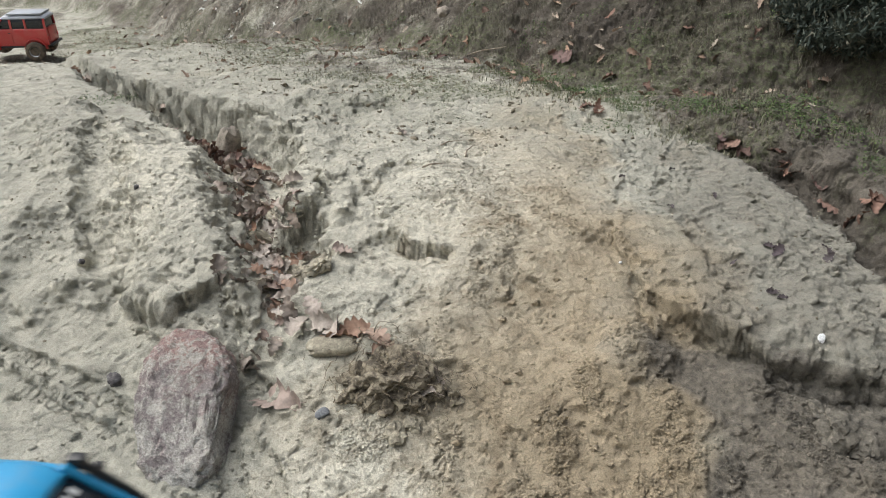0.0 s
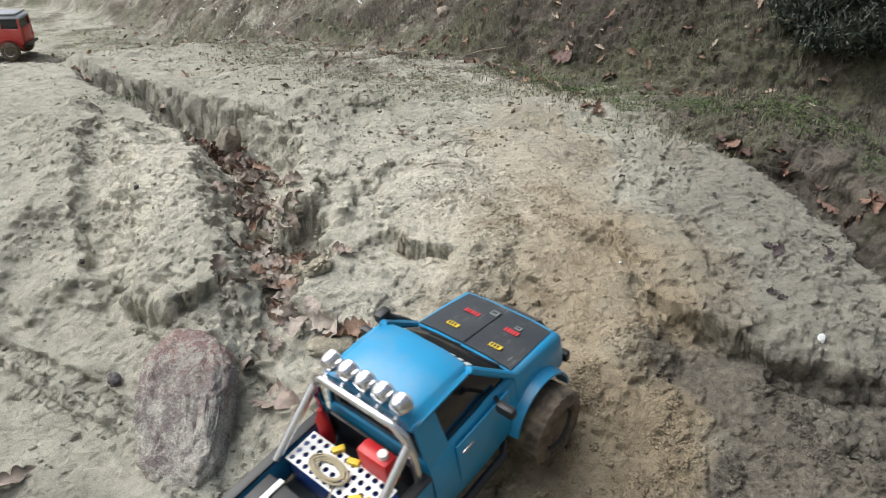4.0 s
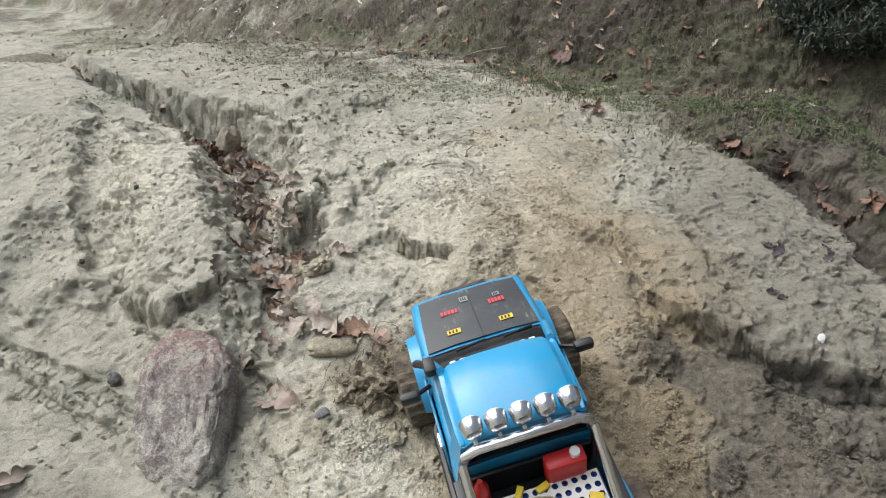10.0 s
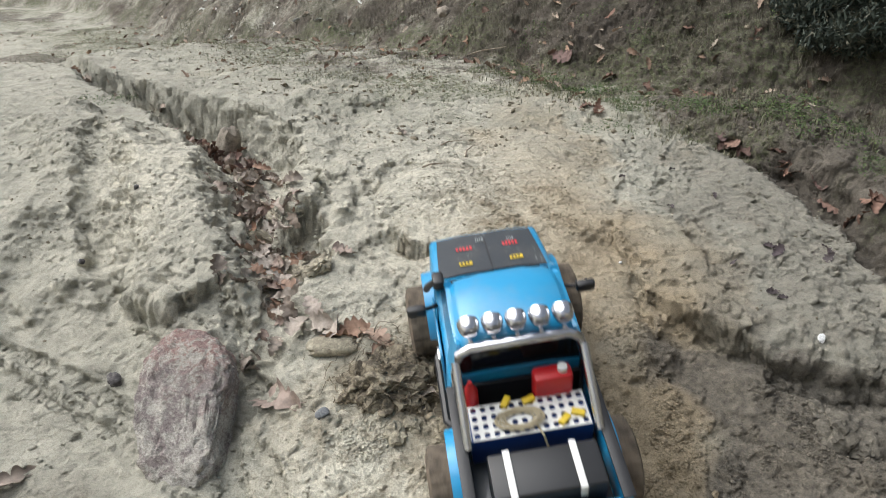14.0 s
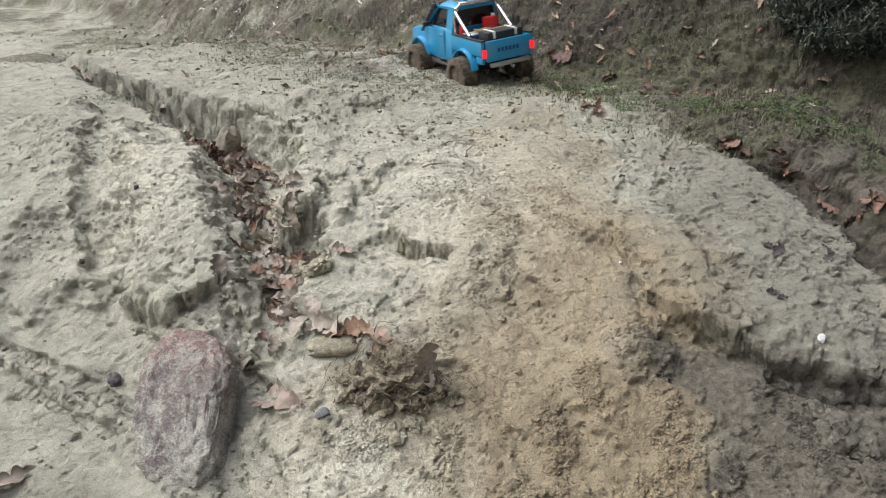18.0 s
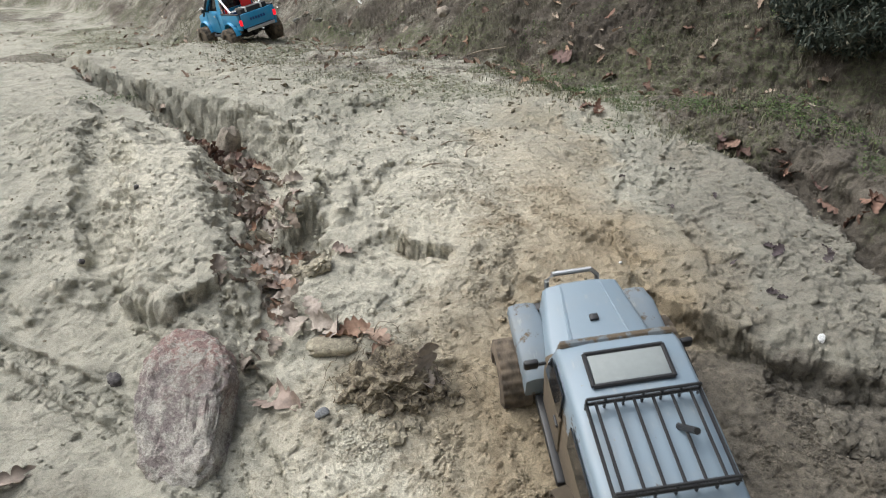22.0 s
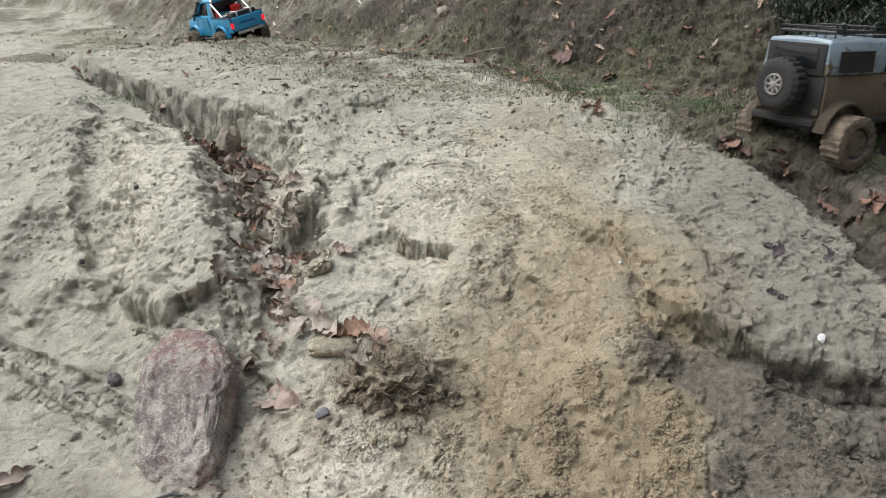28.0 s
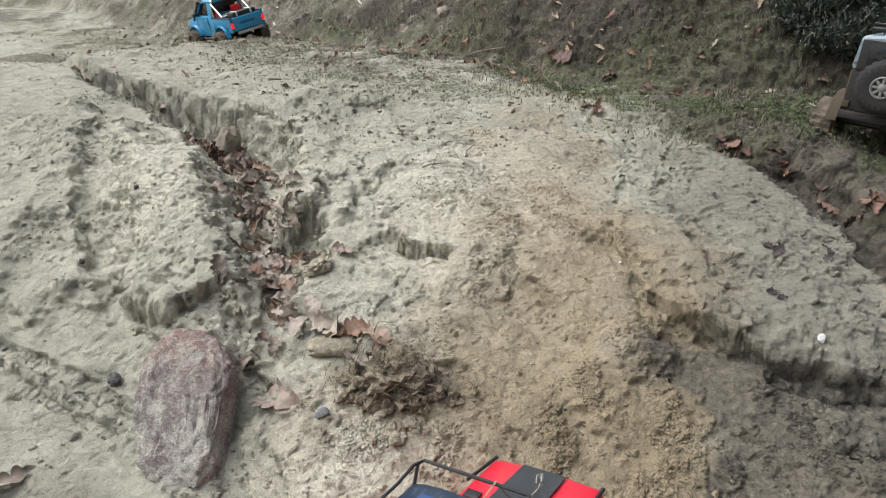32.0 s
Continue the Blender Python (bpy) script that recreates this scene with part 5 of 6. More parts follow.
RED = paint("red_paint", (0.72, 0.020, 0.052), mud=-0.3, top=0.10)
DULLRED = paint("dull_red_paint", (0.45, 0.03, 0.03), mud=-0.3, top=0.09)
BLACK = plain("black_plastic", (0.018, 0.019, 0.021), 0.45)
NAVY = paint("satin_dark_roof_paint", (0.013, 0.036, 0.075), mud=-0.9, top=0.1, rough=0.42, coat=0.2, dusty=0.10, scuffs=True)
HOOD = paint("satin_black_hood", (0.026, 0.033, 0.040), mud=-0.9, top=0.05, rough=0.35, dusty=0.12, scuffs=True)
CHROME = plain("chrome", (0.72, 0.73, 0.75), 0.22, 1.0, 0.15)
STEEL = plain("brushed_steel", (0.55, 0.56, 0.57), 0.35, 1.0, 0.3)
WHITE = plain("white_plastic", (0.75, 0.76, 0.74), 0.4)
LENS = plain("clear_lamp_lens", (0.80, 0.82, 0.84), 0.12, 0.3, 0.1)
CANRED = plain("red_plastic", (0.55, 0.018, 0.022), 0.4)
YELLOW = plain("yellow_plastic", (0.72, 0.52, 0.03), 0.5)
ROPE = plain("pale_rope", (0.40, 0.35, 0.24), 0.9)
STICKERBLUE = plain("blue_sticker", (0.045, 0.095, 0.24), 0.3)
STICKERRED = plain("red_sticker", (0.62, 0.05, 0.06), 0.4)
TAIL = plain("red_tail_lamp", (0.75, 0.01, 0.02), 0.25, 0.0, 0.1, glow=0.8)
TRAYBLUE = plain("dark_blue_plastic", (0.01, 0.05, 0.22), 0.4)
GLASS = plain("dark_glass", (0.012, 0.014, 0.017), 0.06, 0.0, 0.1)
PALEROOF = paint("pale_roof_paint", (0.30, 0.33, 0.37), mud=-0.8, top=0.05, rough=0.5)
SKYLIGHT = plain("pale_dusty_pane", (0.25, 0.28, 0.28), 0.6)


def rubber():
    n = Nodes("muddy_rubber", 0.9)
    v, f = n.noise(0.02, 5, 0.7), n.noise(0.004, 3, 0.7)
    c = n.mix(n.ramp(v, (0.34, 0.0), (0.58, 1.0)), (0.035, 0.029, 0.023), n.mix(f, (0.105, 0.082, 0.06), (0.20, 0.16, 0.117)))
    n.colour(c)
    n.bump((v, 0.002, 0.5), (f, 0.001, 0.5))
    return n.m


RUBBER = rubber()


def tread(bm, axis, centre, half, radius):
    """Lifts lugs out of a turned tyre, in staggered rows."""
    for v in bm.verts:
        p = v.co - centre
        a, b, c = (p.x, p.y, p.z) if axis == "X" else (p.y, p.x, p.z)
        r = math.hypot(b, c)
        if r < radius * 0.9 or abs(a) > half:
            continue
        turn = round(math.atan2(c, b) / (2 * math.pi) * 66) % 66
        row = 1 if abs(a) < half * 0.25 else 0
        lift = radius if (turn + row) % 3 else radius * 0.93
        k = lift / r
        if axis == "X":
            v.co = centre + Vector((a, b * k, c * k))
        else:
            v.co = centre + Vector((b * k, a, c * k))


def make_wheel(parent, x, y, r, width, rim_mat, spokes=6, drop=0.0):
    """Hub with tyre and rim, turning about x."""
    out = 1 if x > 0 else -1
    bm = bmesh.new()
    lathe(bm, [(-width * 0.3, 0.010), (width * 0.3, 0.010)], 12)
    hub = part("wheel", bm, BLACK, parent)
    hub.location = (x, y, r - drop)
    bm = bmesh.new()
    w = width / 2
    ri = r * 0.55
    lathe(bm, [(-w * 0.72, ri), (-w, ri * 1.15), (-w * 1.02, r * 0.80), (-w * 0.86, r * 0.93), (-w * 0.4, r * 0.955), (0, r * 0.96), (w * 0.4, r * 0.955), (w * 0.86, r * 0.93), (w * 1.02, r * 0.80), (w, ri * 1.15), (w * 0.72, ri)], 66)
    tread(bm, "X", Vector(), w * 0.97, r)
    part("tyre", bm, RUBBER, hub)
    bm = bmesh.new()
    lathe(bm, [(out * w * 0.1, 0.004), (out * w * 0.55, 0.010), (out * w * 0.50, 0.016)], 16)
    lathe(bm, [(-out * w * 0.6, ri * 0.93), (out * w * 0.62, ri * 0.93), (out * w * 0.80, ri * 1.05), (out * w * 0.86, ri * 1.02), (out * w * 0.72, ri * 0.90), (out * w * 0.35, ri * 0.82)], 28)
    for k in range(spokes):
        rot = Matrix.Rotation(2 * math.pi * k / spokes, 4, "X")
        a, b = sorted((out * w * 0.28, out * w * 0.5))
        box(bm, a, b, -0.0035, 0.0035, 0.010, ri * 0.92, 0.001, m=rot)
    part("rim", bm, rim_mat, hub)
    return hub


def chassis(thing, wb, z, half):
    for side in (-1, 1):
        part("frame_rail", boxed(side * 0.035 - 0.006, side * 0.035 + 0.006, -wb / 2 - 0.06, wb / 2 + 0.05, z, z + 0.016, 0.002), BLACK, thing)
    for y in (-wb / 2, wb / 2):
        bm = tubed([(-half, y, 0.055), (half, y, 0.055)], 0.009, 10)
        bmesh.ops.create_icosphere(bm, subdivisions=2, radius=0.019, matrix=Matrix.Translation((0.012, y, 0.055)))
        part("axle", bm, BLACK, thing)
        for side in (-1, 1):
            part("shock_absorber", tubed([(side * 0.055, y + 0.02, 0.06), (side * 0.045, y + 0.01, z + 0.03)], 0.006, 8), STEEL, thing)


def pickup():
    t = new("pickup_truck")
    tagged(t, "sky-blue model pickup with black hood panel and chrome roll bar", "toy truck")
    part("hood", lofted([(0.226, 0.088, 0.132, 0.082, 0.078), (0.214, 0.082, 0.145, 0.088, 0.083), (0.16, 0.098, 0.157, 0.090, 0.085), (0.104, 0.098, 0.168, 0.091, 0.086)], crown=0.004), BLUE, t)
    cab = part("cab", lofted([(0.106, 0.078, 0.166, 0.091, 0.085), (0.05, 0.072, 0.170, 0.092, 0.086), (-0.02, 0.072, 0.170, 0.092, 0.086), (-0.064, 0.078, 0.168, 0.091, 0.085)]), BLUE, t)
    # greenhouse: dark glass core with painted pillars and roof
    part("cab_glass", lofted([(0.103, 0.166, 0.170, 0.078, 0.077), (0.036, 0.166, 0.228, 0.081, 0.066), (-0.055, 0.166, 0.232, 0.081, 0.068), (-0.060, 0.166, 0.225, 0.081, 0.068)], bevel=0.003), GLASS, t)
    part("roof", lofted([(0.044, 0.222, 0.231, 0.069, 0.064), (0.032, 0.224, 0.238, 0.074, 0.067), (0.0, 0.226, 0.243, 0.075, 0.068), (-0.050, 0.226, 0.242, 0.075, 0.069), (-0.066, 0.224, 0.237, 0.073, 0.067)], bevel=0.007, crown=0.005), BLUE, t)
    for s in (-1, 1):
        part("front_pillar", tubed([(s * 0.083, 0.104, 0.166), (s * 0.070, 0.038, 0.231)], 0.0055), BLUE, t)
        part("rear_pillar", slab([(s * 0.0845, -0.026, 0.166), (s * 0.0845, -0.064, 0.166), (s * 0.0725, -0.064, 0.234), (s * 0.0725, -0.030, 0.234)], s * -0.004), BLUE, t)
        door = part("door", boxed(s * 0.0915 - 0.0018, s * 0.0915 + 0.0018, -0.022, 0.082, 0.082, 0.164, 0.0015), BLUE, t)
        part("door_handle", boxed(s * 0.0945 - 0.002, s * 0.0945 + 0.002, -0.016, 0.004, 0.146, 0.151, 0.001), CHROME, door, "chrome door handle")
        bm = boxed(s * 0.116 - 0.013, s * 0.116 + 0.013, 0.040, 0.052, 0.172, 0.188, 0.004)
        tube(bm, [(s * 0.088, 0.062, 0.168), (s * 0.108, 0.048, 0.178)], 0.003)
        part("mirror", bm, BLACK, t)
        part("fender_flare", arch(s * 0.084, s * 0.104, 0.1425, 0.058, 0.062, 0.069, 5, 165), BLUE, t)
        part("fender_flare", arch(s * 0.084, s * 0.104, -0.1425, 0.058, 0.062, 0.069, 10, 170), BLUE, t)
        part("side_step", tubed([(s * 0.088, 0.070, 0.066), (s * 0.097, 0.055, 0.060), (s * 0.097, -0.055, 0.060), (s * 0.088, -0.070, 0.066)], 0.006), BLACK, t)
        bedside = part("bed_side", boxed(s * 0.086 - 0.006, s * 0.086 + 0.006, -0.246, -0.068, 0.112, 0.156, 0.003), BLUE, t)
        part("bed_rail", boxed(s * 0.086 - 0.007, s * 0.086 + 0.007, -0.247, -0.068, 0.1565, 0.1605, 0.001), BLACK, bedside, "black bed rail")
        part("bed_side_lower", boxed(s * 0.086 - 0.005, s * 0.086 + 0.005, -0.246, -0.210, 0.090, 0.1115, 0.002), BLUE, t)
        part("tail_lamp", boxed(s * 0.0845 - 0.006, s * 0.0845 + 0.006, -0.2545, -0.247, 0.110, 0.134, 0.002), TAIL, t, "lit red tail lamp")
        part("headlamp", boxed(s * 0.062 - 0.013, s * 0.062 + 0.013, 0.2235, 0.2295, 0.104, 0.124, 0.002), LENS, t)
    part("bed_floor", boxed(-0.080, 0.080, -0.243, -0.068, 0.100, 0.108, 0.001), HOOD, t)
    part("bed_front_wall", boxed(-0.080, 0.080, -0.072, -0.067, 0.1085, 0.158, 0.001), BLACK, t)
    gate = part("tailgate", boxed(-0.078, 0.078, -0.250, -0.243, 0.095, 0.156, 0.0025), BLUE, t)
    for i in range(6):
        part("letter_bar", boxed(-0.038 + 0.0133 * i, -0.030 + 0.0133 * i, -0.2512, -0.2496, 0.121, 0.133), TRAYBLUE, gate, "dark blue lettering as a plain bar")
    bump = part("rear_bumper", boxed(-0.07, 0.07, -0.262, -0.2515, 0.080, 0.093, 0.003), STEEL, t)
    part("tow_hook", tubed([(0, -0.260, 0.078), (0, -0.272, 0.074), (0, -0.276, 0.080)], 0.003), STEEL, bump)
    fb = part("front_bumper", boxed(-0.085, 0.085, 0.2305, 0.243, 0.070, 0.088, 0.004), BLACK, t)
    part("bull_bar", tubed([(-0.045, 0.242, 0.075), (-0.043, 0.243, 0.105), (-0.030, 0.242, 0.116), (0.030, 0.242, 0.116), (0.043, 0.243, 0.105), (0.045, 0.242, 0.075)], 0.0042), BLACK, fb)
    part("grille", boxed(-0.046, 0.046, 0.2265, 0.2295, 0.098, 0.127, 0.001), BLACK, t)
    # black hood panel following the slope of the hood
    bm = bmesh.new()
    rows = [(0.2105, 0.1515, 0.072), (0.16, 0.1632, 0.0755), (0.108, 0.1742, 0.078)]
    vs = []
    for y, z, w in rows:
        vs.append([bm.verts.new((x, y, z - 0.0042 * (abs(x) > 0.9 * w))) for x in (-w, -w * 0.5, -0.002, 0.002, w * 0.5, w)])
    for a, b in zip(vs, vs[1:]):
        for j in range(5):
            bm.faces.new((a[j], a[j + 1], b[j + 1], b[j]))
    bmesh.ops.recalc_face_normals(bm, faces=bm.faces)
    bmesh.ops.solidify(bm, geom=bm.faces[:], thickness=0.002)
    panel = part("hood_panel", bm, HOOD, t, "satin black hood panel")
    for x, y, w, l, mt in ((-0.033, 0.171, 0.013, 0.0040, STICKERRED), (0.036, 0.170, 0.012, 0.0045, STICKERRED), (-0.036, 0.131, 0.0095, 0.0048, YELLOW), (0.038, 0.130, 0.0095, 0.0048, YELLOW), (-0.008, 0.190, 0.006, 0.006, SKYLIGHT), (0.038, 0.182, 0.005, 0.004, SKYLIGHT)):
        z = 0.1515 + (0.2105 - y) * 0.2215 + 0.0012
        tilt = Matrix.Translation((0, y, z)) @ Matrix.Rotation(-0.22, 4, "X") @ Matrix.Translation((0, -y, 0))
        if mt is STICKERRED:
            for k in range(5):
                a = x - w + 0.4 * w * k
                part("sticker_bar", boxed(a, a + 0.27 * w, y - l, y + l, -0.0002, 0.0003, m=tilt), mt, panel, "red plain bar of a sticker")
        else:
            part("sticker", boxed(x - w, x + w, y - l * 0.9, y + l * 0.9, -0.0002, 0.0003, m=tilt), mt, panel)
            for k in range(3):
                a = x - 0.75 * w + 0.5 * w * k
                part("sticker_bar", boxed(a, a + 0.3 * w, y - l * 0.55, y + l * 0.55, 0.0004, 0.0007, m=tilt), BLACK, panel, "dark plain bar of a sticker")
    z = 0.1515 + (0.2105 - 0.15) * 0.2215 + 0.0012
    part("hood_seam", boxed(-0.0009, 0.0009, 0.108, 0.196, -0.0002, 0.0004, m=Matrix.Translation((0, 0.15, z)) @ Matrix.Rotation(-0.22, 4, "X") @ Matrix.Translation((0, -0.15, 0))), BLACK, panel)
    # windscreen strip of letters, wipers
    for i in range(9):
        x = -0.052 + 0.013 * i
        part("letter_bar", slab([(x - 0.0038, 0.060, 0.2090), (x + 0.0038, 0.060, 0.2090), (x + 0.0038, 0.051, 0.2170), (x - 0.0038, 0.051, 0.2170)], 0.0012), WHITE, t, "white windscreen lettering as a plain bar")
    for x in (-0.03, 0.035):
        part("wiper", tubed([(x + 0.03, 0.1025, 0.174), (x - 0.012, 0.090, 0.1855)], 0.0016, 6), BLACK, t)
    bm = boxed(-0.081, -0.066, 0.038, 0.060, 0.222, 0.238, 0.004)
    tube(bm, [(-0.090, 0.112, 0.150), (-0.088, 0.100, 0.168), (-0.074, 0.054, 0.225)], 0.0055)
    snorkel = part("snorkel", bm, BLACK, t)
    snorkel.location.x = -0.008
    # roll bar and lamps
    bm = bmesh.new()
    tube(bm, [(-0.080, -0.078, 0.112), (-0.079, -0.078, 0.200), (-0.072, -0.078, 0.232), (-0.058, -0.078, 0.243), (0.058, -0.078, 0.243), (0.072, -0.078, 0.232), (0.079, -0.078, 0.200), (0.080, -0.078, 0.112)], 0.0058, 10)
    part("roll_bar", bm, CHROME, t)
    for s in (-1, 1):
        part("roll_bar_brace", tubed([(s * 0.077, -0.080, 0.222), (s * 0.078, -0.160, 0.160)], 0.0056, 10), CHROME, t)
    for i in range(5):
        x = -0.056 + 0.028 * i
        bm = bmesh.new()
        lathe(bm, [(-0.0715, 0.003), (-0.0705, 0.0085), (-0.067, 0.0112), (-0.062, 0.0126), (-0.058, 0.0132), (-0.054, 0.0134)], 18, Matrix.Translation((x, 0, 0.259)), "Y")
        tube(bm, [(x, -0.070, 0.248), (x, -0.078, 0.243)], 0.003, 6)
        lamp = part("roof_lamp", bm, CHROME, t)
        bm = bmesh.new()
        lathe(bm, [(-0.0535, 0.0118), (-0.050, 0.009), (-0.0488, 0.002)], 18, Matrix.Translation((x, 0, 0.259)), "Y")
        part("lamp_lens", bm, LENS, lamp)
    # load
    can = part("jerry_can", boxed(0.012, 0.060, -0.106, -0.084, 0.148, 0.196, 0.005), CANRED, t, "red plastic jerry can")
    bm = bmesh.new()
    lathe(bm, [(0.195, 0.006), (0.203, 0.006)], 14, Matrix.Translation((0.048, -0.095, 0)), "Z")
    part("cap", bm, WHITE, can)
    bm = bmesh.new()
    lathe(bm, [(0.134, 0.009), (0.178, 0.009), (0.187, 0.005), (0.195, 0.003)], 14, Matrix.Translation((-0.064, -0.092, 0)), "Z")
    part("fire_extinguisher", bm, CANRED, t, "small red cylinder")
    tray = part("tray", boxed(-0.074, 0.074, -0.150, -0.106, 0.1085, 0.156, 0.002), TRAYBLUE, t)
    bm = bmesh.new()
    nx, ny, p = 12, 4, 0.0118
    # perforated plate: a mesh of small frames round the holes
    for i in range(nx):
        for j in range(ny):
            cx, cy = (i - (nx - 1) / 2) * p, -0.128 + (j - (ny - 1) / 2) * p
            outer = [bm.verts.new((cx + a * p / 2, cy + b * p / 2, 0.1615)) for a, b in ((-1, -1), (0, -1), (1, -1), (1, 0), (1, 1), (0, 1), (-1, 1), (-1, 0))]
            inner = [bm.verts.new((cx + 0.0039 * math.cos(a), cy + 0.0039 * math.sin(a), 0.1615)) for a in (radians(225 + 45 * k) for k in range(8))]
            for k in range(8):
                bm.faces.new((outer[k], outer[(k + 1) % 8], inner[(k + 1) % 8], inner[k]))
    bmesh.ops.remove_doubles(bm, verts=bm.verts, dist=0.0003)
    bmesh.ops.solidify(bm, geom=bm.faces[:], thickness=0.0015)
    part("perforated_plate", bm, WHITE, tray, "white perforated plate")
    bm = bmesh.new()
    rng = random.Random(4)
    for k in range(5):
        r = 0.012 + 0.002 * k
        tube(bm, [(-0.012 + r * 1.5 * math.cos(a) + rng.uniform(-0.001, 0.001), -0.133 + r * 0.75 * math.sin(a), 0.1645 + 0.0015 * (k % 3) + rng.uniform(0, 0.001)) for a in (i * 0.42 for i in range(16))], 0.0014, 5)
    tube(bm, [(0.005, -0.140, 0.165), (0.012, -0.156, 0.159), (0.020, -0.170, 0.125), (0.016, -0.176, 0.110)], 0.0014, 5)
    part("rope_coil", bm, ROPE, t, "coil of pale rope")
    for x, y, a in ((0.004, -0.108, 0.3), (0.040, -0.142, 0.7), (0.058, -0.136, -0.4), (-0.024, -0.106, 1.0)):
        part("strap_clip", boxed(-0.008, 0.008, -0.004, 0.004, 0.1575, 0.1665, 0.001, m=Matrix.Translation((x, y, 0)) @ Matrix.Rotation(a, 4, "Z")), YELLOW, t, "yellow clip")
    crate = part("tool_crate", boxed(-0.060, 0.066, -0.234, -0.180, 0.1085, 0.176, 0.003), BLACK, t, "black tool crate")
    for x in (-0.038, 0.038):
        bm = boxed(x - 0.004, x + 0.004, -0.2355, -0.1785, 0.1765, 0.1785, 0.0005)
        box(bm, x - 0.004, x + 0.004, -0.2365, -0.2345, 0.158, 0.1785, 0.0005)
        part("strap", bm, WHITE, crate, "white strap")
    chassis(t, 0.285, 0.066, 0.10)
    return t, [make_wheel(t, sx * 0.1055, y, 0.056, 0.054, BLACK, drop=0.010) for sx in (-1, 1) for y in (-0.1425, 0.1425)]


def jeep():
    t = new("off_road_vehicle")
    tagged(t, "dusty grey model off-roader with roof rack, caked in mud", "toy truck")
    part("hood", lofted([(0.205, 0.098, 0.150, 0.052, 0.050), (0.195, 0.095, 0.160, 0.060, 0.056), (0.10, 0.095, 0.168, 0.076, 0.070), (0.072, 0.095, 0.170, 0.078, 0.072)], crown=0.005), GREYTOP, t)
    for s in (-1, 1):
        part("hood_ridge", tubed([(s * 0.030, 0.192, 0.1625), (s * 0.042, 0.078, 0.1730)], 0.003, 6), GREYTOP, t)
        part("fender", lofted([(0.205, 0.100, 0.118, 0.022, 0.020), (0.17, 0.108, 0.132, 0.024, 0.022), (0.10, 0.108, 0.134, 0.024, 0.022), (0.068, 0.082, 0.118, 0.022, 0.020)], bevel=0.003), FENDER, t).location.x = s * 0.086
        part("rear_flare", arch(s * 0.080, s * 0.104, -0.135, 0.055, 0.060, 0.070, 5, 175), MUDDY, t)
        part("rocker", boxed(s * 0.086 - 0.008, s * 0.086 + 0.008, -0.070, 0.066, 0.072, 0.086, 0.003), BLACK, t)
        door = part("door", boxed(s * 0.0835 - 0.002, s * 0.0835 + 0.002, -0.030, 0.052, 0.090, 0.172, 0.0015), GREY, t)
        part("door_handle", boxed(s * 0.0865 - 0.002, s * 0.0865 + 0.002, -0.026, -0.010, 0.150, 0.155, 0.001), BLACK, door)
        part("side_window", slab([(s * 0.0842, 0.046, 0.176), (s * 0.0842, -0.026, 0.176), (s * 0.0818, -0.026, 0.222), (s * 0.0818, 0.032, 0.222)], s * 0.002), GLASS, t, "dark open side window")
        part("rear_side_window", slab([(s * 0.0842, -0.066, 0.178), (s * 0.0842, -0.165, 0.178), (s * 0.0818, -0.165, 0.220), (s * 0.0818, -0.066, 0.220)], s * 0.002), GLASS, t)
        bm = boxed(s * 0.104 - 0.010, s * 0.104 + 0.010, 0.050, 0.058, 0.172, 0.188, 0.003)
        tube(bm, [(s * 0.084, 0.056, 0.176), (s * 0.098, 0.054, 0.178)], 0.0025)
        part("mirror", bm, BLACK, t)
        part("tail_lamp", boxed(s * 0.072 - 0.007, s * 0.072 + 0.007, -0.1985, -0.1935, 0.092, 0.106, 0.002), MUDDY, t)
        bm = bmesh.new()
        lathe(bm, [(0.204, 0.012), (0.2085, 0.011), (0.210, 0.006)], 16, Matrix.Translation((s * 0.036, 0, 0.130)), "Y")
        part("headlamp", bm, LENS, t)
    part("body", lofted([(0.071, 0.085, 0.172, 0.082, 0.080), (0.0, 0.078, 0.174, 0.083, 0.082), (-0.10, 0.080, 0.174, 0.083, 0.082), (-0.190, 0.082, 0.174, 0.082, 0.081)]), GREY, t)
    top = part("hard_top", lofted([(0.054, 0.1745, 0.178, 0.081, 0.080), (0.038, 0.1745, 0.232, 0.082, 0.077), (0.020, 0.1745, 0.240, 0.082, 0.077), (-0.10, 0.1745, 0.243, 0.082, 0.078), (-0.188, 0.1745, 0.242, 0.082, 0.077), (-0.193, 0.1745, 0.236, 0.081, 0.075)], bevel=0.007), HARDTOP, t)
    part("windscreen", slab([(-0.070, 0.0555, 0.182), (0.070, 0.0555, 0.182), (0.066, 0.0415, 0.226), (-0.066, 0.0415, 0.226)], -0.002), GLASS, t)
    part("windscreen_frame", tubed([(-0.074, 0.057, 0.177), (-0.070, 0.040, 0.234), (0.070, 0.040, 0.234), (0.074, 0.057, 0.177)], 0.004), GREY, t)
    light = part("roof_hatch", boxed(-0.046, 0.046, -0.030, 0.010, 0.2445, 0.2475, 0.001), SKYLIGHT, top, "pale dusty roof hatch pane")
    bm = bmesh.new()
    for a, b in (((-0.049, -0.033), (0.049, -0.033)), ((0.049, -0.033), (0.049, 0.013)), ((0.049, 0.013), (-0.049, 0.013)), ((-0.049, 0.013), (-0.049, -0.033))):
        tube(bm, [(*a, 0.2465), (*b, 0.2465)], 0.003, 6)
    part("hatch_frame", bm, BLACK, top)
    rack = part("roof_rack", tubed([(-0.066, -0.060, 0.256), (0.066, -0.060, 0.256), (0.066, -0.172, 0.256), (-0.066, -0.172, 0.256), (-0.066, -0.060, 0.256)], 0.0024, 6), BLACK, t)
    for i in range(6):
        x = -0.055 + 0.022 * i
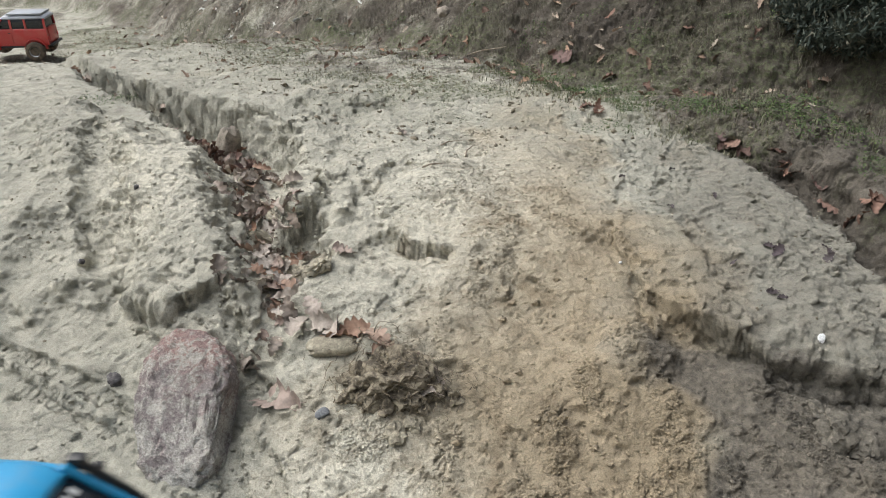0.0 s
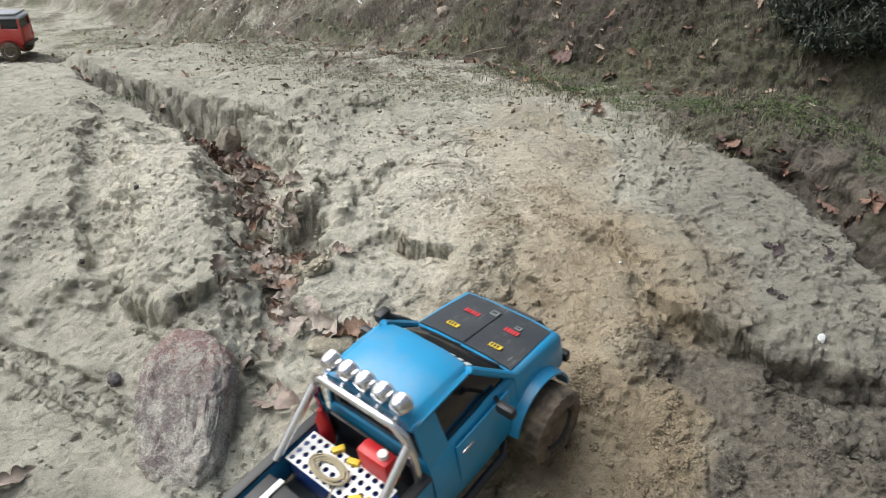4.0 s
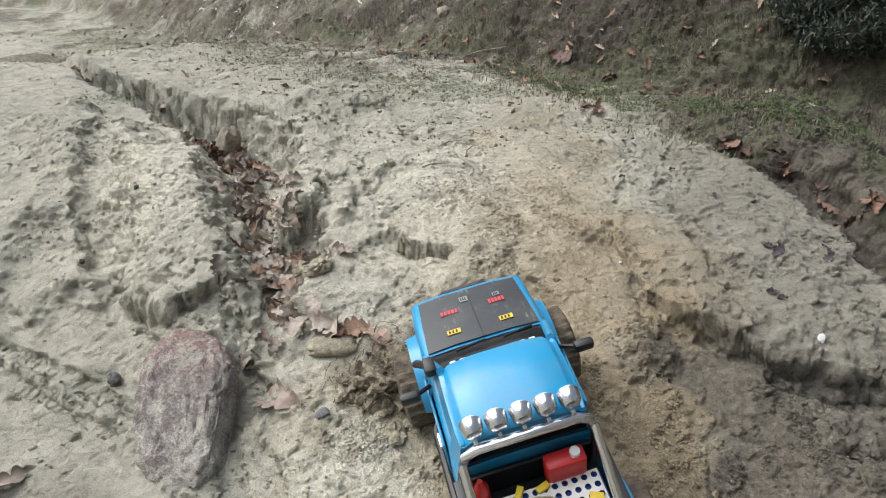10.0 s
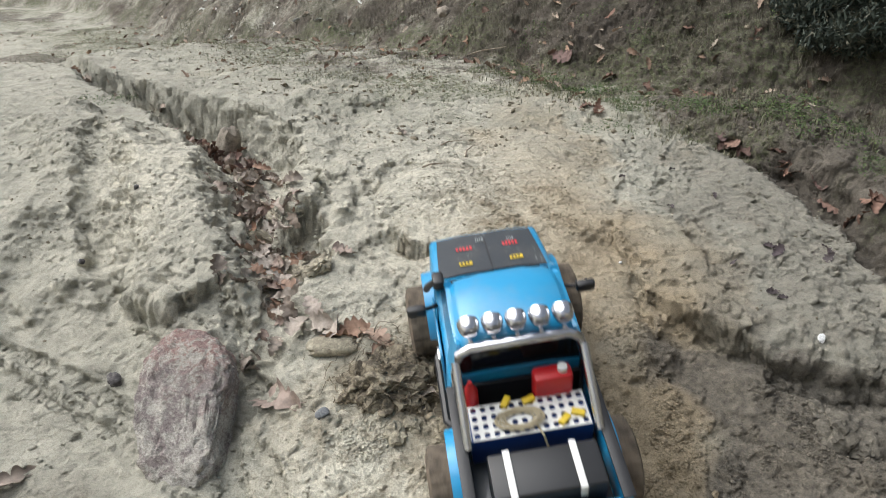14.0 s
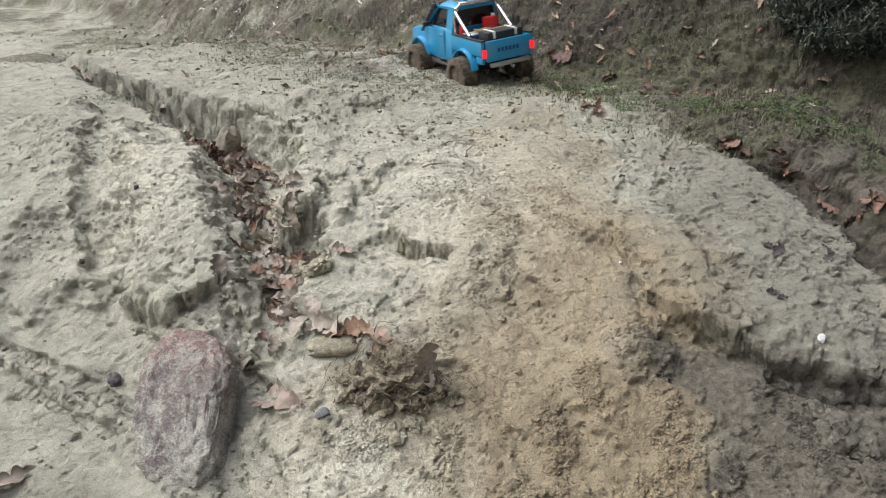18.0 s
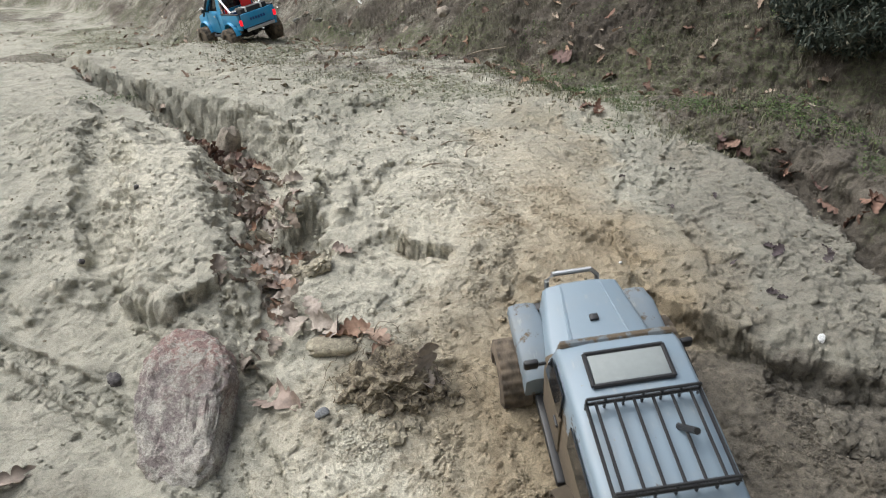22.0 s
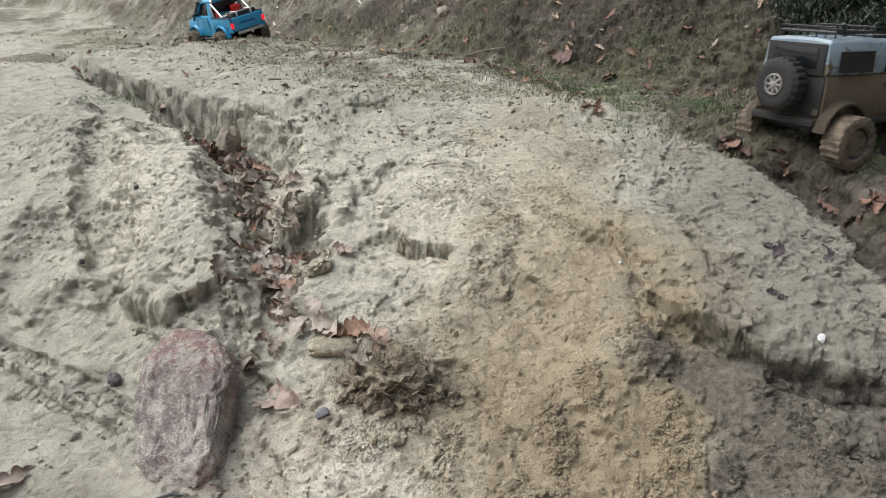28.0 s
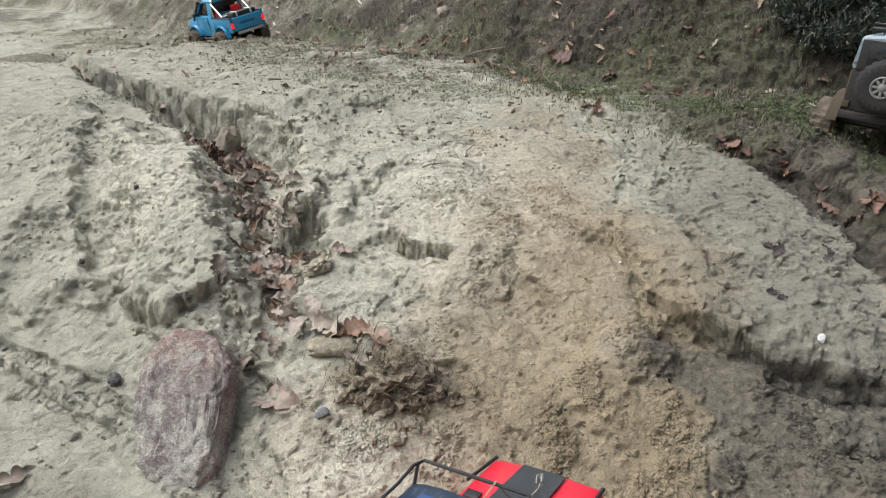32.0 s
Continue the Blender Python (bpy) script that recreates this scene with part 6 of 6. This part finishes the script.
        part("rack_bar", tubed([(x, -0.060, 0.256), (x, -0.172, 0.256)], 0.0021, 6), BLACK, rack)
    for y in (-0.060, -0.172):
        part("rack_rail", tubed([(-0.066, y, 0.266), (0.066, y, 0.266)], 0.0021, 6), BLACK, rack)
        for i in range(7):
            x = -0.066 + 0.022 * i
            part("rack_post", tubed([(x, y, 0.245), (x, y, 0.266)], 0.0018, 5), BLACK, rack)
    part("antenna_stub", tubed([(0.030, -0.098, 0.246), (0.036, -0.112, 0.262), (0.038, -0.120, 0.272)], 0.0042, 8), BLACK, t)
    part("wiper_cap", boxed(-0.006, 0.006, 0.116, 0.126, 0.171, 0.1765, 0.001), BLACK, t)
    part("rear_hatch", boxed(-0.072, 0.072, -0.1965, -0.1935, 0.172, 0.234, 0.001), GRIME, t, "black rear hatch")
    part("rear_window", boxed(-0.055, 0.055, -0.1985, -0.1967, 0.186, 0.226, 0.0005), GLASS, t)
    part("rear_panel", boxed(-0.078, 0.078, -0.1935, -0.1905, 0.088, 0.170, 0.001), GRIME, t, "black rear panel with mud")
    bumper = part("front_bumper", boxed(-0.080, 0.080, 0.212, 0.228, 0.074, 0.090, 0.004), BLACK, t)
    part("bull_bar", tubed([(-0.040, 0.224, 0.088), (-0.040, 0.236, 0.128), (-0.030, 0.240, 0.138), (0.030, 0.240, 0.138), (0.040, 0.236, 0.128), (0.040, 0.224, 0.088)], 0.0038), STEEL, bumper, "pale metal bull bar")
    part("grille", boxed(-0.046, 0.046, 0.2035, 0.2065, 0.102, 0.146, 0.001), BLACK, t)
    part("rear_bumper", boxed(-0.080, 0.080, -0.210, -0.194, 0.070, 0.086, 0.004), GRIME, t)
    # spare wheel on the tail
    bm = bmesh.new()
    lathe(bm, [(-0.244, 0.021), (-0.247, 0.032), (-0.245, 0.046), (-0.236, 0.052), (-0.214, 0.052), (-0.205, 0.046), (-0.203, 0.030)], 66, Matrix.Translation((0, 0, 0.150)), "Y")
    tread(bm, "Y", Vector((0, -0.2255, 0.150)), 0.022, 0.0555)
    spare = part("spare_tyre", bm, GRIME, t)
    bm = bmesh.new()
    lathe(bm, [(-0.238, 0.0225), (-0.247, 0.0225), (-0.248, 0.020), (-0.241, 0.017)], 28, Matrix.Translation((0, 0, 0.150)), "Y")
    for k in range(8):
        rot = Matrix.Translation((0, -0.243, 0.150)) @ Matrix.Rotation(2 * math.pi * k / 8, 4, "Y")
        box(bm, -0.0028, 0.0028, -0.003, 0.003, 0.006, 0.020, 0.001, m=rot)
    lathe(bm, [(-0.236, 0.0085), (-0.247, 0.0075), (-0.249, 0.0035)], 16, Matrix.Translation((0, 0, 0.150)), "Y")
    part("spare_rim", bm, DULLSTEEL, spare, "dull silver spare wheel rim with mud")
    part("spare_carrier", boxed(-0.012, 0.012, -0.204, -0.194, 0.13, 0.17, 0.002), BLACK, t)
    chassis(t, 0.27, 0.064, 0.10)
    return t, [make_wheel(t, sx * 0.114, y, 0.055, 0.050, BLACK, drop=0.013) for sx in (-1, 1) for y in (-0.135, 0.135)]


def estate(name, label, body_mat, roof_mat, detailed):
    """A boxy long-roofed off-roader; the detailed one carries rails, stickers and a rope."""
    t = new(name)
    tagged(t, label, "toy truck")
    part("hood", lofted([(0.186, 0.092, 0.158, 0.080, 0.076), (0.176, 0.088, 0.164, 0.084, 0.080), (0.07, 0.088, 0.172, 0.085, 0.081)], crown=0.002), body_mat, t)
    part("body", lofted([(0.072, 0.080, 0.174, 0.087, 0.085), (-0.06, 0.078, 0.176, 0.088, 0.086), (-0.212, 0.082, 0.174, 0.087, 0.085)]), body_mat, t)
    part("cab_glass", lofted([(0.066, 0.1765, 0.180, 0.079, 0.078), (0.020, 0.1765, 0.232, 0.080, 0.075), (-0.205, 0.1765, 0.234, 0.080, 0.075)], bevel=0.003), GLASS, t)
    top = part("roof", lofted([(0.030, 0.228, 0.236, 0.077, 0.074), (0.016, 0.230, 0.246, 0.081, 0.076), (-0.09, 0.230, 0.249, 0.082, 0.077), (-0.205, 0.230, 0.246, 0.081, 0.076), (-0.216, 0.228, 0.238, 0.078, 0.074)], bevel=0.006), roof_mat, t)
    for s in (-1, 1):
        for y0, y1 in ((0.064, 0.024), (-0.020, -0.020), (-0.100, -0.100), (-0.207, -0.207)):
            part("pillar", slab([(s * 0.0835, y0 + 0.006, 0.175), (s * 0.0835, y0 - 0.006, 0.175), (s * 0.0785, y1 - 0.006, 0.233), (s * 0.0785, y1 + 0.006, 0.233)], s * -0.004), body_mat, t)
        door = part("door", boxed(s * 0.0885 - 0.0018, s * 0.0885 + 0.0018, -0.018, 0.060, 0.088, 0.172, 0.0012), body_mat, t)
        part("door_handle", boxed(s * 0.0915 - 0.002, s * 0.0915 + 0.002, -0.014, 0.000, 0.152, 0.157, 0.001), BLACK, door)
        bm = boxed(s * 0.106 - 0.011, s * 0.106 + 0.011, 0.048, 0.057, 0.176, 0.192, 0.003)
        tube(bm, [(s * 0.086, 0.058, 0.176), (s * 0.100, 0.052, 0.182)], 0.0025)
        part("mirror", bm, BLACK, t)
        part("front_flare", arch(s * 0.080, s * 0.100, 0.125, 0.056, 0.060, 0.067, 5, 175), body_mat, t)
        part("rear_flare", arch(s * 0.080, s * 0.100, -0.135, 0.056, 0.060, 0.067, 5, 175), body_mat, t)
        part("tail_lamp", boxed(s * 0.076 - 0.006, s * 0.076 + 0.006, -0.2175, -0.2125, 0.110, 0.130, 0.002), STICKERRED, t)
        part("headlamp", boxed(s * 0.058 - 0.013, s * 0.058 + 0.013, 0.1865, 0.1905, 0.114, 0.138, 0.003), LENS, t)
        part("side_rail", boxed(s * 0.088 - 0.006, s * 0.088 + 0.006, -0.070, 0.058, 0.070, 0.080, 0.003), BLACK, t)
    part("front_bumper", boxed(-0.088, 0.088, 0.192, 0.206, 0.074, 0.092, 0.004), BLACK, t)
    part("rear_bumper", boxed(-0.086, 0.086, -0.232, -0.218, 0.074, 0.090, 0.004), BLACK, t)
    part("rear_door", boxed(-0.060, 0.060, -0.2165, -0.2125, 0.092, 0.172, 0.001), body_mat, t)
    part("grille", boxed(-0.040, 0.040, 0.1865, 0.1895, 0.104, 0.148, 0.001), BLACK, t)
    if detailed:
        part("hood_panel", slab([(-0.031, 0.178, 0.1680), (0.031, 0.178, 0.1680), (0.034, 0.074, 0.1762), (-0.034, 0.074, 0.1762)], 0.002), HOOD, t, "black centre panel of the hood")
        for s in (-1, 1):
            part("hood_vent", boxed(s * 0.058 - 0.011, s * 0.058 + 0.011, 0.090, 0.104, 0.1720, 0.1752, 0.001), BLACK, t)
            part("wing_edge", tubed([(s * 0.079, 0.184, 0.163), (s * 0.083, 0.120, 0.1705)], 0.0025, 6), BLACK, t)
        part("roof_rail", tubed([(-0.079, -0.200, 0.244), (-0.079, -0.195, 0.256), (-0.079, 0.0, 0.256), (-0.079, 0.030, 0.260), (-0.072, 0.042, 0.260), (0.072, 0.042, 0.260), (0.079, 0.030, 0.260), (0.079, 0.0, 0.256), (0.079, -0.195, 0.256), (0.079, -0.200, 0.244)], 0.0019, 8), BLACK, t)
        for x, y in ((-0.079, -0.1), (0.079, -0.1)):
            part("rail_post", tubed([(x, y, 0.244), (x, y, 0.256)], 0.0022, 6), BLACK, t)
        for s in (-1, 1):
            part("rail_post", tubed([(s * 0.075, 0.020, 0.240), (s * 0.077, 0.036, 0.260)], 0.0022, 6), BLACK, t)
        sticker = part("roof_sticker", boxed(-0.046, 0.046, -0.031, 0.001, 0.2523, 0.2532, 0.0003), STICKERBLUE, top, "blue patch sticker")
        bm = bmesh.new()
        vs = [bm.verts.new(p) for p in ((-0.036, -0.018, 0.2541), (-0.018, -0.022, 0.2541), (-0.024, -0.004, 0.2541))]
        bm.faces.new(vs)
        bmesh.ops.solidify(bm, geom=bm.faces[:], thickness=0.0008)
        part("warning_triangle", bm, YELLOW, sticker, "yellow warning triangle")
        part("brand_patch", boxed(0.008, 0.042, -0.024, -0.011, 0.2534, 0.2541), WHITE, sticker, "white and red patch")
        part("brand_patch", boxed(0.023, 0.041, -0.0235, -0.0115, 0.2542, 0.2547), STICKERRED, sticker, "red half of the patch")
        part("brand_bar", boxed(0.010, 0.022, -0.020, -0.015, 0.2542, 0.2547), BLACK, sticker, "dark plain bar")
        part("rope", tubed([(0.012, -0.200, 0.2525), (0.020, -0.10, 0.2555), (0.028, 0.000, 0.2562), (0.030, 0.042, 0.2635), (0.024, 0.080, 0.196), (0.014, 0.140, 0.1755), (0.010, 0.150, 0.1745)], 0.0008, 6), ROPE, t, "thin pale rope")
        part("eye_bolt", tubed([(0.004, 0.150, 0.172), (0.004, 0.156, 0.180), (0.010, 0.158, 0.182), (0.012, 0.152, 0.176)], 0.0018, 6), CHROME, t)
    else:
        part("roof_rack", boxed(-0.074, 0.074, -0.200, -0.010, 0.251, 0.262, 0.003), PALEROOF, top, "pale roof load")
    chassis(t, 0.26, 0.064, 0.10)
    return t, [make_wheel(t, sx * 0.110, y, 0.052, 0.042, BLACK if detailed else STEEL) for sx in (-1, 1) for y in (-0.135, 0.125)]


PICKUP, PICKUP_WHEELS = pickup()
JEEP, JEEP_WHEELS = jeep()
ESTATE, ESTATE_WHEELS = estate("red_off_roader", "red model off-road estate with dark roof, rails and rope", RED, NAVY, True)
WAGON, WAGON_WHEELS = estate("red_station_wagon", "red model station wagon with pale roof load on the sand", DULLRED, PALEROOF, False)

# ---- movement ----
PICKUP_ROWS = [  # seconds, x, y, z, turns about x, y, z
    (0, -0.478, 0.543, -0.071, -2.3, 0.2, -91.3), (0.5, -0.278, 0.575, -0.07, -2, 6, -95), (1, -0.339, 0.565, -0.097, -4, 6, -94),
    (1.5, -0.6, 0.595, -0.073, -6, 8, -82), (2, -0.499, 0.592, -0.084, -3, 5, -73), (2.5, -0.31, 0.571, -0.026, -3.6, -1.8, -57.6),
    (3, -0.208, 0.619, 0.001, 4.5, 3.3, -48.5), (3.5, -0.099, 0.696, 0.013, 11.5, -0.3, -42.9), (4.2, 0, 0.78, 0, 15, 6, -39),
    (4.9, 0.07, 0.8, -0.01, 17, 13, -37), (5.5, 0.1, 0.794, -0.032, 16.2, 17.2, -35.5), (6, -0.065, 0.547, 0.008, 7.6, 1.7, -27.5),
    (6.5, -0.046, 0.561, 0.013, 8.8, 0.9, -26.8), (7, 0.03, 0.748, -0.014, 13.9, 1.6, -20.1), (7.5, 0.084, 0.792, -0.007, 16.5, 12.1, -26.6),
    (8, 0.119, 0.795, -0.015, 16.4, 12.8, -25.9), (8.5, 0.129, 0.799, -0.018, 17.7, 11, -24.1), (9, 0.135, 0.765, -0.01, 17.5, 4.3, -18.2),
    (9.5, 0.158, 0.767, -0.002, 18.5, -2.8, -12.8), (10, 0.107, 0.769, 0.015, 20.2, -13.1, 10.7), (10.5, 0.126, 0.753, 0.002, 20.6, -7.7, 8.9),
    (11, 0.172, 0.794, 0.004, 25.5, -8.2, -3.1), (11.5, 0.158, 0.776, 0.014, 24, -9.1, -1), (12, 0.147, 0.75, 0.003, 20.5, -7.4, 2.1),
    (12.5, 0.201, 0.584, -0.062, 14.8, 4, 4.1), (13, 0.194, 0.507, -0.057, 3, -5, 2.8), (13.5, 0.161, 0.728, -0.007, 15.1, 1.1, 7.1),
    (14, 0.101, 0.846, 0.065, 17.4, -7.2, 5.4), (14.5, 0.126, 1.027, 0.136, 28.8, -10, -5), (15.2, 0.2, 1.25, 0.19, 20, -6, -12),
    (15.9, 0.25, 1.45, 0.222, 8, -8, -20), (16.5, 0.271, 1.621, 0.23, -1.6, -8.9, -23), (17, 0.266, 1.879, 0.234, -4.8, -9.5, -9),
    (17.5, 0.241, 2.126, 0.214, -4, 2.7, 10.2), (18, 0.085, 2.386, 0.213, -0.8, -5.2, 29), (18.5, -0.069, 2.421, 0.235, -0.6, -4, 44.1),
    (19, -0.246, 2.574, 0.205, -1, -1, 43.6), (19.5, -0.383, 2.73, 0.213, 1, -6, 44.5), (20, -0.501, 2.919, 0.197, 2.1, -8, 43.4),
    (20.5, -0.608, 3.032, 0.174, -4.1, -5.5, 40.8), (21, -0.711, 3.164, 0.172, -5.0, -9.5, 38.8), (21.5, -0.829, 3.312, 0.158, -4.6, -11.4, 40.2),
    (22, -0.954, 3.482, 0.133, -5.0, -12, 40.4), (23, -1.103, 3.661, 0.088, -5.5, -9.3, 43.1), (24, -1.079, 3.708, 0.078, -5.5, -9.5, 43.9),
    (26.5, -1.079, 3.708, 0.078, -5.5, -9.5, 43.9), (32, -1.079, 3.708, 0.078, -5.5, -9.5, 43.9),
]
JEEP_ROWS = [  # seconds, x, y, z, turns about x, y, z
    (0, 0.35, -0.75, -0.13, 0, 0, 20), (19, 0.35, -0.75, -0.13, 0, 0, 20), (20.4, 0.3, -0.05, -0.12, 2, 0, 22),
    (21, 0.228, 0.436, -0.06, 8, 6, 28), (21.2, 0.224, 0.462, -0.055, 8, 6, 28), (21.5, 0.21, 0.58, -0.03, 14, 6, 23),
    (21.8, 0.243, 0.759, -0.041, 17.5, -1.4, 16.4), (22, 0.239, 0.8, 0.005, 20, -6.3, 5.3), (22.3, 0.236, 0.839, 0, 20.5, -3.3, 13.5),
    (22.5, 0.213, 0.87, 0.027, 26.4, -0.4, 24), (22.8, 0.144, 0.928, 0.083, 30.3, -4.1, 27.5), (23, 0.119, 1.04, 0.074, 31.4, -12.9, 16.7),
    (23.3, 0.029, 1.002, 0.121, 24.6, -15.6, 2.4), (23.5, 0.016, 1.01, 0.135, 22.2, -13.4, -0.1), (24, 0.026, 1.128, 0.204, 34.5, -9.2, -13.5),
    (24.5, 0.057, 1.212, 0.283, 40.8, -0.8, -25.2), (25, 0.131, 1.218, 0.229, 34, 7.9, -40.2), (25.5, 0.223, 1.263, 0.228, 28.5, 8.9, -41.9),
    (26.1, 0.37, 1.41, 0.235, 15, 6, -45), (26.8, 0.64, 1.64, 0.235, 22, 6, -28), (27.5, 0.879, 1.794, 0.232, 34.4, 6.7, -3.2),
    (28, 0.912, 1.565, 0.228, -3, -5, -66), (28.3, 0.98, 1.57, 0.226, -6, -1, -58), (28.5, 0.995, 1.58, 0.220, -5, 1, -55),
    (29, 1.006, 1.60, 0.219, -5, 3, -50), (30, 1.03, 1.602, 0.222, -4, 2, -48), (31, 1.045, 1.60, 0.224, -4, 1, -47),
    (32, 1.056, 1.60, 0.226, -4, 1, -46),
]
ESTATE_ROWS = [  # seconds, x, y, z, turns about x, y, z
    (0, -1.6, 0.45, -0.1, 0, 0, -80), (21.5, -1.3, 0.52, -0.1, 0, 0, -88), (22.8, -0.453, 0.548, -0.071, -5.7, 13.8, -110.2),
    (23, -0.414, 0.543, -0.07, -6.6, 13.1, -109.5), (23.6, -0.277, 0.508, -0.081, 0.9, 9.4, -108.8), (24, -0.181, 0.497, -0.084, 4.1, 7.9, -110.9),
    (24.2, -0.142, 0.482, -0.094, 5.8, 7.6, -111.1), (24.6, -0.22, 0.36, -0.115, 0, 0, -100), (26, -0.5, 0.3, -0.115, 0, 0, -85),
    (27.5, -0.42, 0.46, -0.09, 2, 6, -78), (28.3, -0.163, 0.516, -0.076, 6.3, 7, -74), (28.5, -0.097, 0.529, -0.065, 6.4, 6.2, -74.3),
    (29, 0.101, 0.607, -0.077, 14.1, 1.4, -50.7), (29.5, 0.168, 0.635, -0.008, 12, -1.8, -41.9), (30, 0.172, 0.63, -0.001, 8.5, 2.1, -39.3),
    (30.5, 0.173, 0.644, -0.017, 12.5, 0.9, -39.2), (31, 0.113, 0.608, -0.068, 5.8, 6.6, -39.2), (31.5, 0.066, 0.563, -0.083, 4.9, 1.9, -36.1),
    (32, 0.056, 0.539, -0.101, 1.3, -11.8, -36.7),
]
WAGON_ROWS = [  # seconds, x, y, z, turns about x, y, z
    (0, -2.56, 4.38, -0.105, 0, -3, 98), (3.5, -2.61, 4.40, -0.11, 0, -3, 98), (5, -3.3, 4.45, -0.11, 0, -3, 94),
    (7, -4.2, 4.6, -0.11, 0, 0, 90), (32, -4.3, 4.6, -0.11, 0, 0, 90),
]


def roll(wheel, rows, radius, times):
    """Turns a wheel by the way that its truck has gone along its own nose."""
    x, y, z = wheel.location
    poses = [(t, pose(*r)) for t, *r in rows]
    angle, out, k = 0.0, [], 0
    last = None
    for t in times:
        while k < len(poses) - 2 and poses[k + 1][0] < t:
            k += 1
        (ta, a), (tb, b) = poses[k], poses[min(k + 1, len(poses) - 1)]
        f = 0 if tb == ta else max(0.0, min(1.0, (t - ta) / (tb - ta)))
        p = a.translation.lerp(b.translation, f)
        nose = a.col[1].to_3d().lerp(b.col[1].to_3d(), f)
        if last is not None:
            angle -= max(-1.2, min(1.2, (p - last).dot(nose) / radius))
        last = p
        out.append((t, Matrix.Translation((x, y, z)) @ Matrix.Rotation(angle, 4, "X")))
    walk(wheel, out)


def motions():
    times = [i * 0.2 for i in range(161)]
    for thing, wheels, rows, radius in ((PICKUP, PICKUP_WHEELS, PICKUP_ROWS, 0.055), (JEEP, JEEP_WHEELS, JEEP_ROWS, 0.053), (ESTATE, ESTATE_WHEELS, ESTATE_ROWS, 0.052), (WAGON, WAGON_WHEELS, WAGON_ROWS, 0.052)):
        walk(thing, [(t, pose(*r)) for t, *r in rows])
        for wheel in wheels:
            roll(wheel, rows, radius, times)

    def lies(x, y, lift, tip, lean, yaw):
        return Matrix.Translation((x, y, at(x, y) + lift)) @ pose(0, 0, 0, tip, lean, yaw)

    a, b, c = lies(-0.045, 0.875, 0.004, 15, 5, 60), lies(-0.030, 0.890, 0.040, 75, 10, 40), lies(-0.125, 0.905, 0.022, 22, 8, 110)
    walk(THROWN_LEAF, [(0, a), (14, a), (14.6, b), (23, b), (23.2, lies(-0.06, 0.90, 0.09, 50, 10, 75)), (23.5, c), (32, c)])
    for clod, (t, x0, y0, x1, y1) in zip(THROWN, THROWS):
        rows = [(0, lies(x0, y0, 0.003, 0, 0, 0)), (t, lies(x0, y0, 0.003, 0, 0, 0))]
        for u in (0.25, 0.5, 0.75):
            x, y = x0 + (x1 - x0) * u, y0 + (y1 - y0) * u
            rows.append((t + 0.3 * u, lies(x, y, 0.40 * u * (1 - u), 60 * u, 0, 80 * u)))
        rows += [(t + 0.3, lies(x1, y1, 0.003, 70, 0, 80)), (32, lies(x1, y1, 0.003, 70, 0, 80))]
        walk(clod, rows)


motions()
